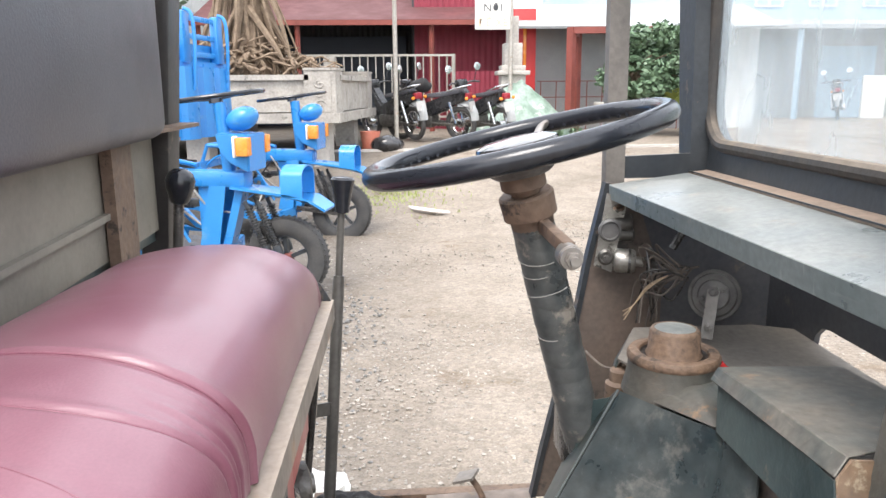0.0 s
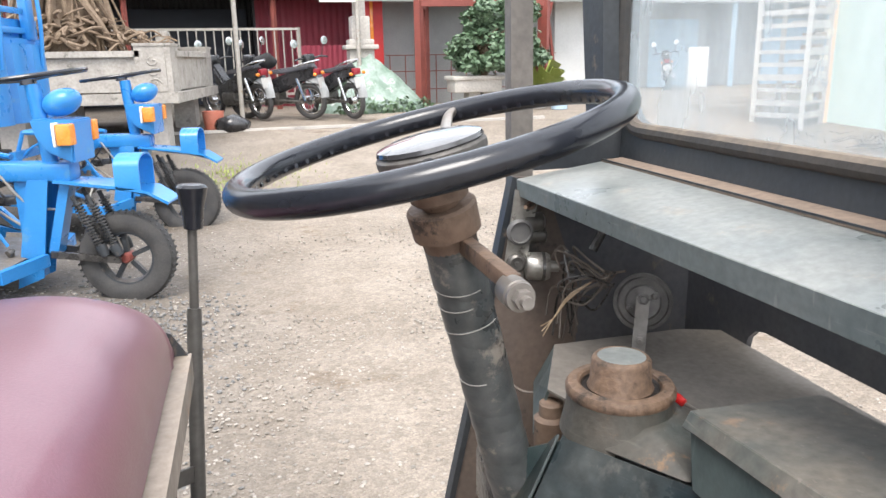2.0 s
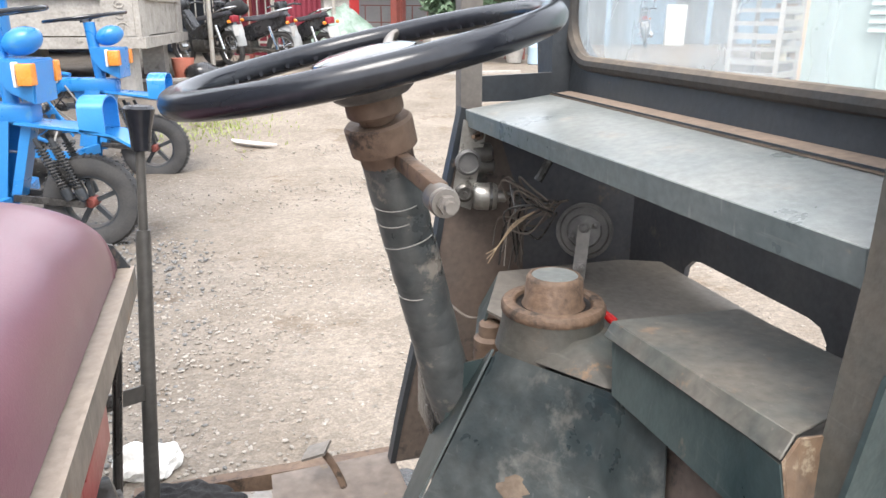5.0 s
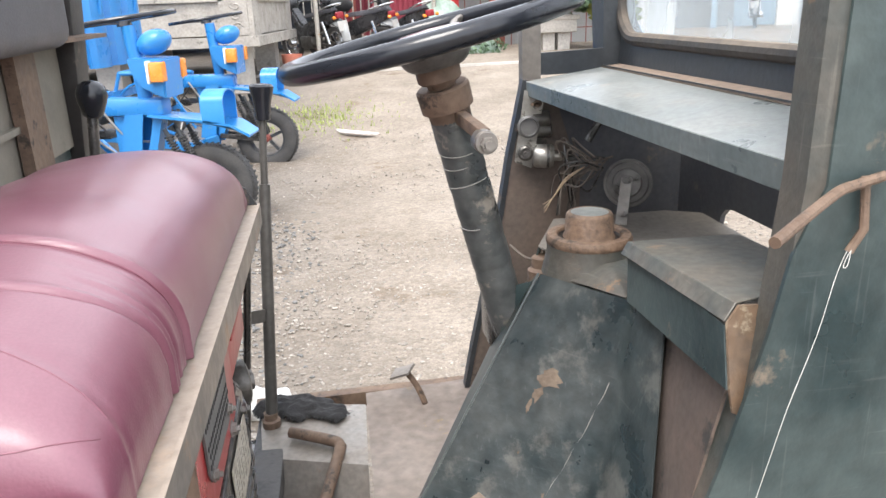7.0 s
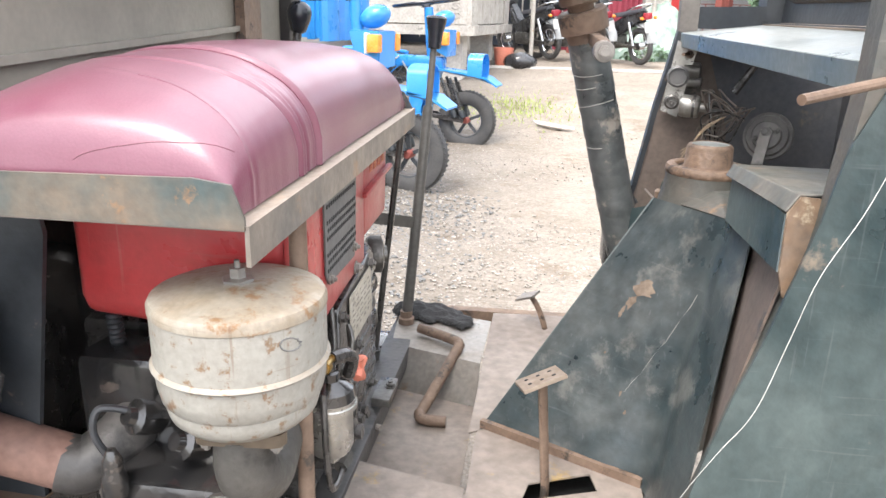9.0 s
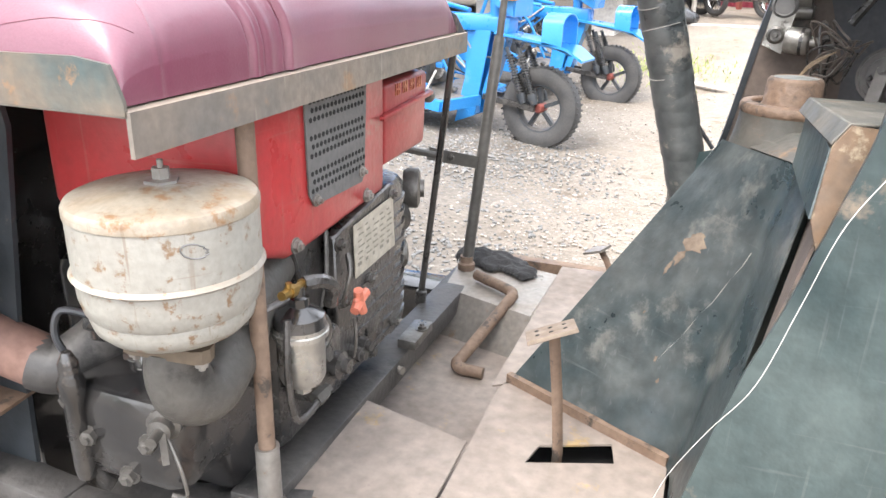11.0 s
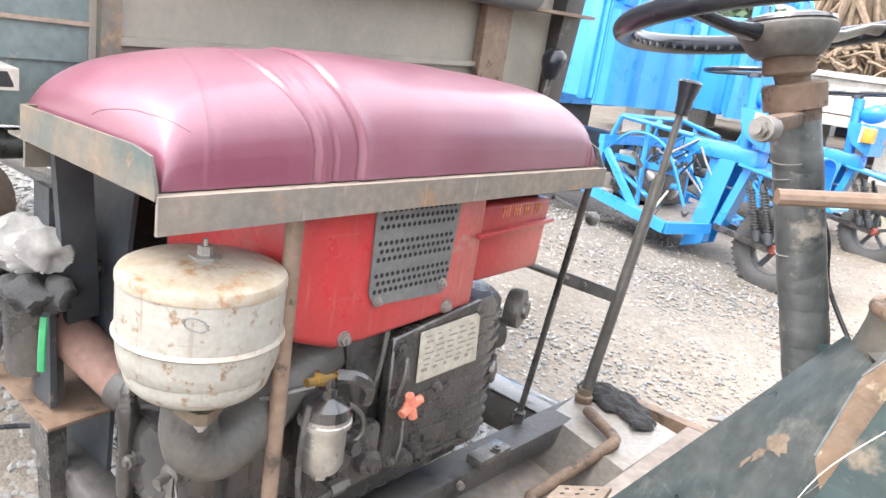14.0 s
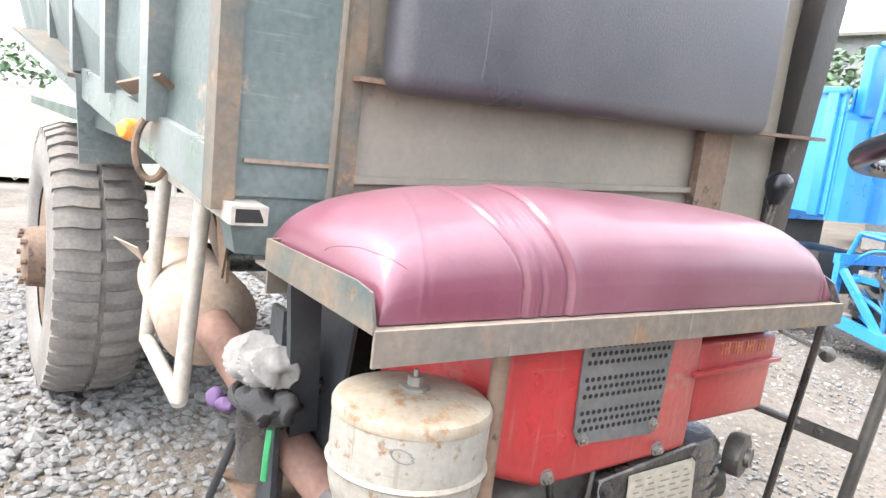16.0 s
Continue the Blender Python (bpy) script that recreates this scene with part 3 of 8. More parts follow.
# small box beside the cover
bm = B()
plate(bm, [(0.618, 0.34, 1.297), (0.80, 0.40, 1.29), (0.80, 0.655, 1.276), (0.613, 0.666, 1.275)], 0.003)
plate(bm, [(0.618, 0.34, 1.297), (0.613, 0.666, 1.275), (0.603, 0.668, 1.254), (0.603, 0.338, 1.274)], 0.003)
bmesh.ops.bevel(bm, geom=bm.edges[:], offset=0.001, segments=1, affect='EDGES')
part("box_lid", bm, LID, truck, "dusty green-grey box lid with a folded lip")
bm = B()
plate(bm, [(0.603, 0.337, 1.27), (0.616, 0.67, 1.27), (0.606, 0.64, 1.18), (0.592, 0.30, 1.202)], 0.004)
plate(bm, [(0.618, 0.67, 1.27), (0.80, 0.643, 1.268), (0.80, 0.65, 1.10), (0.618, 0.66, 1.178)], 0.004)
part("box_front", bm, GREEN, truck, "dark green box side")

# rear-facing tray behind the cover and the front wall with its long slot
bm = B()
plate(bm, [(0.632, 1.137, 1.182), (0.548, 0.967, 1.178), (0.66, 0.66, 1.17), (0.80, 0.35, 1.168), (1.0, 0.35, 1.16), (1.0, 1.15, 1.165), (0.906, 1.15, 1.178)], 0.004)
part("cowl_shelf", bm, SHELFM, truck, "dust-covered shelf plate")
bm = B()
plate(bm, [(0.632, 1.137, 1.181), (0.60, 1.16, 1.10), (0.53, 0.985, 1.09), (0.548, 0.967, 1.177)], 0.004)
part("shelf_lip", bm, GREEN, truck)
bm = B()
SLOT = [(1.07, 1.157), (1.065, 1.18), (1.045, 1.20), (1.02, 1.206), (0.735, 1.206), (0.71, 1.20), (0.693, 1.18), (0.69, 1.15)]
OUT = [(1.30, 0.55), (1.30, 1.53), (0.30, 1.53), (0.30, 0.55)]


def wall_x(bm, x, out_pts, holes, th):
    rings = [[bm.verts.new((x, y, z)) for y, z in r] for r in [out_pts] + holes]
    es = [bm.edges.new((r[k], r[(k + 1) % len(r)])) for r in rings for k in range(len(r))]
    g = bmesh.ops.triangle_fill(bm, edges=es, use_beauty=True)
    fs = [f for f in g["geom"] if isinstance(f, bmesh.types.BMFace)]
    ex = bmesh.ops.extrude_face_region(bm, geom=fs)
    bmesh.ops.translate(bm, verts=[v for v in ex["geom"] if isinstance(v, bmesh.types.BMVert)], vec=(th, 0, 0))
    bmesh.ops.recalc_face_normals(bm, faces=bm.faces)


wall_x(bm, 1.0, OUT, [SLOT], 0.012)
part("front_panel", bm, HAZEDARK, truck, "black inside of the front panel with a long slot")
bm = B()
beam(bm, (0.985, 1.09, 1.152), (0.985, 0.66, 1.143), 0.02, 0.012)
part("slot_sill", bm, STEEL, truck)

# left side panel with its outer edge
bm = B()
plate(bm, [(0.607, 1.275, 1.482), (0.569, 1.275, 1.303), (0.536, 1.275, 1.106), (0.472, 1.275, 0.816), (0.45, 1.275, 0.70), (0.74, 1.275, 0.70), (0.74, 1.275, 1.25), (0.66, 1.275, 1.48)], 0.006)
part("left_side_panel", bm, BROWN, truck, "brown dusty left side panel")
bm = B()
for a, b in zip([(0.607, 1.482), (0.569, 1.303), (0.536, 1.106), (0.472, 0.816), (0.45, 0.70)], [(0.569, 1.303), (0.536, 1.106), (0.472, 0.816), (0.45, 0.70)]):
    beam(bm, (a[0] - 0.006, 1.285, a[1]), (b[0] - 0.006, 1.285, b[1]), 0.03, 0.012)
part("side_panel_edge", bm, BLACK, truck)

# front half of the left panel, its inside shade put into the colour
bm = B()
plate(bm, [(0.66, 1.275, 1.48), (0.74, 1.275, 1.25), (0.74, 1.275, 0.70), (1.0, 1.275, 0.70), (1.0, 1.275, 1.5)], 0.006)
part("left_front_panel", bm, HAZEDARK, truck)
# dash shelf
bm = B()
plate(bm, [(0.60, 1.262, 1.480), (0.667, 0.345, 1.468), (0.815, 0.345, 1.50), (0.79, 1.285, 1.502)], 0.003)
plate(bm, [(0.60, 1.262, 1.480), (0.602, 1.262, 1.447), (0.672, 0.345, 1.428), (0.667, 0.345, 1.468)], 0.003)
bmesh.ops.bevel(bm, geom=bm.edges[:], offset=0.0012, segments=1, affect='EDGES')
dash = part("dash_shelf", bm, DASH, truck, "dusty grey-green sheet-metal dash shelf")
bm = B()
plate(bm, [(0.79, 1.285, 1.504), (0.80, 0.345, 1.503), (0.845, 0.345, 1.508), (0.835, 1.285, 1.508)], 0.003)
part("dash_ledge", bm, DUSTM, truck, "brown dusty ledge under the windscreen")
bm = B()
beam(bm, (0.79, 1.28, 1.5065), (0.80, 0.35, 1.5055), 0.0022, 0.003)
part("ledge_seam", bm, BLACK, truck)
bm = B()
plate(bm, [(0.836, 1.30, 1.50), (0.845, 0.30, 1.50), (0.852, 0.30, 1.578), (0.843, 1.30, 1.578)], 0.008)
part("windscreen_lower_panel", bm, BLACK, truck, "black panel under the windscreen")


def rounded(y0, y1, z0, z1, r, n=7):
    cs = [(y1 - r, z1 - r, 0), (y0 + r, z1 - r, 90), (y0 + r, z0 + r, 180), (y1 - r, z0 + r, 270)]
    return [(cy + r * math.cos(radians(a0 + 90 * k / (n - 1))), cz + r * math.sin(radians(a0 + 90 * k / (n - 1)))) for cy, cz, a0 in cs for k in range(n)]


# windscreen in a black frame with a rubber seal
bm = B()
wall_x(bm, 0.845, [(1.44, 1.50), (1.46, 2.22), (0.25, 2.22), (0.25, 1.50)], [rounded(0.36, 1.31, 1.572, 2.14, 0.09)], 0.03)
ws = part("windscreen_frame", bm, BLACK, truck, "black painted windscreen frame")
bm = B()
sweep(bm, [(0.846, y, z) for y, z in rounded(0.352, 1.318, 1.565, 2.148, 0.094)], 0.0155, 10, close=True)
part("rubber_seal", bm, SEAL, ws, "dust-caked rubber window seal")
bm = B()
plate(bm, [(0.858, y, z) for y, z in rounded(0.357, 1.313, 1.57, 2.143, 0.09)], 0.004)
GLASS = bpy.data.materials.new("hazy_glass")
GLASS.use_nodes = True
gn = GLASS.node_tree.nodes
gl = GLASS.node_tree.links.new
gbs = gn["Principled BSDF"]
gtr = gn.new("ShaderNodeBsdfTransparent")
gdf = gn.new("ShaderNodeBsdfTranslucent")
gdf.inputs[0].default_value = (0.6, 0.66, 0.68, 1)
gmx, gm2 = gn.new("ShaderNodeMixShader"), gn.new("ShaderNodeMixShader")
gns, ggeo = gn.new("ShaderNodeTexNoise"), gn.new("ShaderNodeNewGeometry")
gmap = gn.new("ShaderNodeMapping")
gmap.inputs["Scale"].default_value = (1, 3.0, 1.0)
gl(ggeo.outputs["Position"], gmap.inputs[0])
gl(gmap.outputs[0], gns.inputs["Vector"])
gns.inputs["Scale"].default_value, gns.inputs["Detail"].default_value = 4, 6
gra = gn.new("ShaderNodeMapRange")
gra.inputs["From Min"].default_value, gra.inputs["From Max"].default_value, gra.inputs["To Min"].default_value, gra.inputs["To Max"].default_value = 0.35, 0.72, 0.2, 0.42
gl(gns.outputs[0], gra.inputs[0])
gl(gra.outputs[0], gmx.inputs[0])
gl(gtr.outputs[0], gmx.inputs[1])
gl(gdf.outputs[0], gmx.inputs[2])
gbs.inputs["Base Color"].default_value, gbs.inputs["Roughness"].default_value = (0.02, 0.02, 0.02, 1), 0.05
gm2.inputs[0].default_value = 0.04
gl(gmx.outputs[0], gm2.inputs[1])
gl(gbs.outputs[0], gm2.inputs[2])
gl(gm2.outputs[0], gn["Material Output"].inputs[0])
pane = part("pane", bm, GLASS, ws, "hazy dusty windscreen glass")
pane.visible_shadow = False

# left front pillar, door post and low door panel
bm = B()
solid(bm, [[V(0.80, 1.30, 1.50), V(0.80, 1.37, 1.50), V(0.86, 1.37, 1.50), V(0.86, 1.30, 1.50)], [V(0.795, 1.335, 2.2), V(0.795, 1.46, 2.2), V(0.86, 1.46, 2.2), V(0.86, 1.335, 2.2)]])
part("left_pillar", bm, BLACK, truck)
bm = B()
beam(bm, (0.62, 1.30, 1.44), (0.613, 1.30, 2.2), 0.035, 0.044, up=(1, 0, 0))
part("door_post", bm, material("brown_grey_flat_bar", (0.15, 0.135, 0.12), (0.11, 0.1, 0.09), 0.6, scale=10), truck, "brown-grey flat steel door post")
bm = B()
plate(bm, [(0.625, 1.29, 1.49), (0.80, 1.30, 1.49), (0.80, 1.30, 1.545), (0.625, 1.29, 1.54)], 0.01)
part("door_sill_panel", bm, BLACK, truck)
# right front pillar and outer cowl side
PIL = [(0.665, 2.2), (0.658, 1.45), (0.642, 1.27), (0.612, 1.15), (0.576, 1.02), (0.535, 0.86), (0.505, 0.72)]
bm = B()
solid(bm, [[V(x, 0.335, z), V(x + 0.004, 0.335, z), V(x + 0.005, 0.295, z), V(x + 0.05, 0.295, z), V(x + 0.05, 0.29, z), V(x, 0.29, z)] for x, z in PIL])
part("right_pillar", bm, PILLARM, truck, "rusty green angle-iron front pillar")
bm = B()
plate(bm, [(0.69, 0.286, 2.2), (0.682, 0.286, 1.45), (0.649, 0.286, 1.37), (0.632, 0.286, 1.28), (0.612, 0.286, 1.2), (0.586, 0.286, 1.1), (0.56, 0.286, 1.02), (0.535, 0.286, 0.92), (0.505, 0.286, 0.78), (0.47, 0.286, 0.55), (1.0, 0.286, 0.55), (1.0, 0.286, 2.2)], 0.006)
part("right_cowl_side", bm, GREEN, truck, "scratched dark green outer side panel")
# latch rod on the pillar
bm = B()
sweep(bm, curve([(0.74, 0.275, 1.46), (0.70, 0.265, 1.455), (0.66, 0.245, 1.452), (0.541, 0.158, 1.436)], 5), 0.006, 10)
part("latch_rod", bm, RUST, truck, "rusty bent latch rod")
bm = B()
sweep(bm, [(0.72, 0.278, 1.46), (0.725, 0.276, 1.40), (0.71, 0.276, 1.375)], 0.005, 8)
part("latch_hook", bm, RUST, truck)

# gauges on the dash edge
bm = B()
plate(bm, [(0.641, 1.248, 1.443), (0.594, 1.252, 1.462), (0.57, 1.252, 1.295), (0.61, 1.248, 1.279)], 0.003)
gp = part("instrument_plate", bm, FILTERM, truck, "worn bare metal instrument plate")
bm = B()
lathe(bm, [(0.026, -0.002), (0.026, 0.006), (0.021, 0.009), (0.019, 0.004), (0, 0.004)], (0.602, 1.247, 1.378), (-0.1, -1, 0), 28)
part("gauge", bm, GRILLE, gp)
bm = B()
lathe(bm, [(0.018, -0.002), (0.018, 0.012), (0.013, 0.016), (0.012, 0.01), (0.005, 0.01), (0.004, 0.02)], (0.594, 1.247, 1.317), (-0.15, -1, 0.05), 24)
part("switch", bm, ALU, gp)
bm = B()
lathe(bm, [(0.012, -0.034), (0.024, -0.032), (0.0275, -0.026), (0.0275, 0.008), (0.024, 0.014), (0.011, 0.016), (0.011, 0.032), (0.007, 0.034)], (0.645, 1.235, 1.308), (1, -0.25, -0.03), 24)
part("ignition_barrel", bm, FILTERM, gp)
bm = B()
lathe(bm, [(0.0285, -0.002), (0.0285, 0.004)], (0.645, 1.235, 1.308), (1, -0.25, -0.03), 24)
part("barrel_band", bm, CASTING, gp)
bm = B()
lathe(bm, [(0.009, 0), (0.009, 0.006), (0.004, 0.008), (0.004, 0.03)], (0.626, 1.246, 1.43), (-0.8, -0.8, 0.05), 10)
part("toggle", bm, RUST, gp)
for z, r, x in ((1.392, 0.02, 0.635), (1.365, 0.016, 0.64)):
    bm = B()
    lathe(bm, [(r, -0.02), (r, 0.018), (r * 0.7, 0.022)], (x, 1.262, z), (1, -0.1, 0), 18)
    part("gauge_back", bm, ALU, gp)
for k in range(3):
    bm = B()
    lathe(bm, [(0.006, 0), (0.008, 0.012), (0.005, 0.02)], (0.68 + 0.008 * k, 1.225, 1.312 - 0.012 * k), (1, -0.3, 0.5 - 0.5 * k), 8)
    part("terminal", bm, ALU, gp)
# horn
HA = V(-0.55, -1, 0.3).normalized()
HC = V(0.785, 1.088, 1.266)
bm = B()
lathe(bm, [(0.0, 0.014), (0.03, 0.013), (0.033, 0.008), (0.044, 0.006), (0.047, 0.0), (0.053, -0.001), (0.054, -0.01), (0.053, -0.016), (0.046, -0.02), (0.03, -0.045), (0.0, -0.045)], HC, HA, 40)
horn = part("horn", bm, HORNM, truck, "dusty dark grey disc horn")
hd, hs, hu = frame_of(HA)
for dx, dy, r in ((0.0, 0.006, 0.012), (-0.02, 0.012, 0.007), (0.022, -0.01, 0.006)):
    bm = B()
    hexbolt(bm, HC + hd * 0.012 + hs * dx + hu * dy, HA, r, 0.009)
    part("horn_bolt", bm, HORNM, horn)
for k in range(10):
    a = 2 * math.pi * k / 10
    bm = B()
    lathe(bm, [(0.0028, 0), (0.0028, 0.003)], HC + hd * -0.001 + 0.049 * (math.cos(a) * hs + math.sin(a) * hu), HA, 8)
    part("rim_rivet", bm, HORNM, horn)
bm = B()
beam(bm, HC + hd * 0.018 + hu * 0.01, V(0.758, 1.05, 1.183), 0.024, 0.005, up=HA)
hexbolt(bm, (0.759, 1.048, 1.208), HA, 0.008, 0.008)
part("horn_bracket", bm, STEEL, horn)
random.seed(4)
for i in range(18):
    a = HC + V(-0.05 + random.uniform(-0.02, 0.02), 0.03 + random.uniform(-0.02, 0.02), 0.04 + random.uniform(-0.02, 0.02))
    b = V(0.655 + random.uniform(-0.01, 0.05), 1.20 + random.uniform(-0.03, 0.03), 1.30 + random.uniform(-0.06, 0.06))
    m1 = (a + b) / 2 + V(0, 0, random.uniform(-0.035, 0.02))
    bm = B()
    sweep(bm, curve([a, m1, b, b + V(random.uniform(-0.02, 0.03), random.uniform(-0.02, 0.02), -random.uniform(0.03, 0.13))], 6), 0.0022, 6)
    part("wire", bm, WIREG if i % 3 else CASTING, truck)
for k in range(3):
    bm = B()
    sweep(bm, curve([(0.70, 1.13, 1.30), (0.66, 1.14, 1.275 - 0.004 * k), (0.635, 1.15, 1.23), (0.615, 1.152 + 0.006 * k, 1.195 + 0.008 * k)], 6), 0.0012, 6)
    part("wire", bm, WIREY, truck, "frayed pale wire ends")
bm = B()
sweep(bm, curve([(0.55, 1.22, 1.10), (0.575, 1.16, 1.085), (0.60, 1.12, 1.10), (0.605, 1.10, 1.14)], 6), 0.003, 6)
part("wire", bm, WIREG, truck)
bm = B()
sweep(bm, curve([(0.78, 1.15, 1.46), (0.75, 1.17, 1.40), (0.72, 1.17, 1.35)], 5), 0.009, 8)
part("wire_loom", bm, CASTING, truck)

# steering column and wheel
AX = V(-0.27, -0.13, 1.0).normalized()
TOP = V(0.346, 0.845, 1.503)


def along(d):
    return TOP + AX * d


bm = B()
lathe(bm, [(0.037, -0.50), (0.037, -0.04), (0.036, -0.03)], TOP, AX, 28)
col = part("steering_column", bm, TAPE, truck, "steering column wrapped in dusty black tape")
random.seed(8)
for i in range(9):
    h = -0.44 + i * 0.043 + random.uniform(-0.012, 0.012)
    d, s, u = frame_of(AX)
    tilt, ph = random.uniform(0.006, 0.016), random.uniform(0, 6.28)
    bm = B()
    for k in range(32):
        a0, a1 = 2 * math.pi * k / 32, 2 * math.pi * (k + 1) / 32
        q = []
        for a in (a0, a1):
            c = TOP + d * (h + tilt * math.sin(a + ph))
            o = math.cos(a) * s + math.sin(a) * u
            q.append((c + o * 0.0374, c + o * 0.0382 + d * 0.004, c + o * 0.0378 + d * 0.03, c + o * 0.0372 + d * 0.034))
        for e in range(3):
            bm.faces.new([bm.verts.new(p) for p in (q[0][e], q[1][e], q[1][e + 1], q[0][e + 1])])
    bmesh.ops.remove_doubles(bm, verts=bm.verts, dist=0.0002)
    part("tape_turn", bm, TAPE, col)
for h, k0, k1 in ((-0.095, 14, 24), (-0.118, 16, 27), (-0.16, 12, 25), (-0.24, 17, 24)):
    bm = B()
    sweep(bm, [TOP + d * (h + 0.005 * math.sin(2 * math.pi * k / 28 + h * 50)) + 0.0382 * (math.cos(2 * math.pi * k / 28) * s + math.sin(2 * math.pi * k / 28) * u) for k in range(k0, k1)], 0.0009, 5)
    part("frayed_tape_edge", bm, PALETAPE, col)
bm = B()
lathe(bm, [(0.036, -0.045), (0.038, -0.02), (0.046, -0.018), (0.047, 0.018), (0.043, 0.022), (0.026, 0.022)], TOP, AX, 32)
part("collar", bm, RUST, col, "dusty rusted collar")
bm = B()
sweep(bm, [TOP + AX * 0.018, V(0.333, 0.824, 1.545)], 0.025, 24)
lathe(bm, [(0.034, -0.012), (0.038, -0.008), (0.038, 0.016), (0.048, 0.024)], (0.333, 0.824, 1.545), V(-0.22, -0.1, 1), 32)
part("neck", bm, RUST, col)
AX = V(-0.2274, 0.0098, 1.0).normalized()
HUB = V(0.3186, 0.8076, 1.6096) - AX * 0.022
bm = B()
lathe(bm, [(0.044, -0.032), (0.052, -0.026), (0.066, -0.005), (0.07, 0.004), (0.07, 0.012), (0.066, 0.016)], HUB, AX, 40)
swheel = part("steering_wheel_hub", bm, HORNM, truck, "black steering wheel with a glossy round horn cap")
bm = B()
lathe(bm, [(0.066, 0.016), (0.068, 0.018), (0.066, 0.023), (0.05, 0.028), (0.0, 0.031)], HUB, AX, 48)
part("horn_cap", bm, EMBLEM, swheel)
RC = HUB + AX * 0.022
bm = B()
sweep(bm, ring_path(RC, AX, 0.2377, 96), 0.0165, 16, close=True)
part("rim", bm, WHEELM, swheel)
dA, sA, uA = frame_of(AX)
for k in range(60):
    a = 2 * math.pi * k / 60
    rd = math.cos(a) * sA + math.sin(a) * uA
    bm = B()
    lathe(bm, [(0.005, -0.004), (0.0038, 0.0012)], RC + rd * 0.2222 - AX * 0.006, -rd, 6)
    part("grip_ripple", bm, WHEELM, swheel)
# both spokes are black; pale steel at 20 degrees paints in a reflection
for a in (20, 200):
    rd = math.cos(radians(a)) * sA + math.sin(radians(a)) * uA
    bm = B()
    sweep(bm, [HUB + rd * 0.05 + AX * 0.0, HUB + rd * 0.12 + AX * 0.006, RC + rd * 0.19, RC + rd * 0.235], [0.018, 0.0115, 0.010, 0.013], 12, flat=0.6)
    part("spoke", bm, WHEELM if a != 20 else STEEL, swheel)
# arm with its bolt on the column
bm = B()
beam(bm, TOP + V(0.02, -0.02, -0.03), (0.376, 0.66, 1.464), 0.019, 0.022, bevel=0.003)
arm = part("column_arm", bm, RUST, col)
bm = B()
lathe(bm, [(0.015, -0.045), (0.018, -0.04), (0.018, -0.012), (0.015, -0.008)], (0.374, 0.628, 1.457), (0, -1, 0), 24)
part("arm_boss", bm, STEEL, col)
bm = B()
lathe(bm, [(0.0165, -0.01), (0.0165, -0.004)], (0.374, 0.628, 1.457), (0, -1, 0), 24)
lathe(bm, [(0.0115, -0.004), (0.0115, 0.008)], (0.374, 0.628, 1.457), (0, -1, 0), 6)
lathe(bm, [(0.007, 0.008), (0.007, 0.018)], (0.374, 0.628, 1.457), (0, -1, 0), 12)
part("arm_bolt", bm, STEEL, col)
bm = B()
plate(bm, [(0.435, 0.90, 1.115), (0.53, 0.845, 1.155), (0.50, 0.825, 1.04), (0.47, 0.85, 0.97), (0.452, 0.885, 1.0)], 0.006)
part("column_bracket", bm, GREEN, truck)
bm = B()
box(bm, (0.43, 0.90, 0.98), (0.52, 1.0, 1.09), 0.015)
box(bm, (0.45, 0.92, 0.70), (0.50, 0.98, 0.98), 0.01)
part("steering_gearbox", bm, CASTING, truck)
bm = B()
plate(bm, [FL + V(-0.004, 0.006, 0), TL + V(-0.004, 0.01, 0), (0.47, 0.955, 1.03), (0.36, 0.99, 0.70)], 0.004)
part("cover_side_sheet", bm, GREEN, truck)
# black block added below the pedal slot, the slot's darkness put into its colour
bm = B()
box(bm, (0.20, 0.30, 0.52), (0.52, 0.66, 0.645), 0.006)
part("under_tray", bm, HOLE, truck)
bm = B()
sweep(bm, curve([(0.395, 0.92, 1.36), (0.42, 0.99, 1.28), (0.44, 1.0, 1.2), (0.50, 0.98, 1.12)], 6), 0.004, 8)
part("cable", bm, RUBBER, truck)

# gear lever, rods
bm = B()
sweep(bm, [(-0.054, 1.20, 0.69), (-0.05, 1.204, 0.75), (-0.015, 1.262, 1.265), (-0.0135, 1.264, 1.28)], [0.015, 0.0145, 0.0135, 0.0125], 14)
lev = part("gear_lever", bm, LEVERM, truck, "long dark steel gear lever")
bm = B()
sweep(bm, [(-0.0135, 1.264, 1.28), (-0.003, 1.272, 1.44)], 0.0085, 12)
part("lever_rod", bm, LEVERM, lev)
bm = B()
lathe(bm, [(0.012, -0.075), (0.0165, -0.073), (0.019, -0.04), (0.026, -0.006), (0.027, 0.0), (0.022, 0.005), (0, 0.007)], (0.002, 1.274, 1.498), (0.05, 0.03, 1), 24)
part("knob", bm, WHEELM, lev, "black tapered plastic knob")
bm = B()
lathe(bm, [(0.022, 0.0), (0.022, 0.02), (0.017, 0.024), (0.017, 0.04)], (-0.054, 1.20, 0.69), (0, 0, 1), 16)
part("lever_boss", bm, RUST, lev)
bm = B()
sweep(bm, [(-0.09, 0.958, 0.70), (-0.02, 0.95, 1.306)], 0.0075, 10)
lathe(bm, [(0.013, 0), (0.013, 0.03), (0.009, 0.034)], (-0.09, 0.958, 0.695), (0.11, 0, 1), 12)
part("tray_stay", bm, CASTING, truck)
bm = B()
sweep(bm, [(-0.014, 0.191, 0.80), (-0.014, 0.191, 1.306)], 0.0115, 14)
stay = part("tray_stay", bm, RUST, truck)
bm = B()
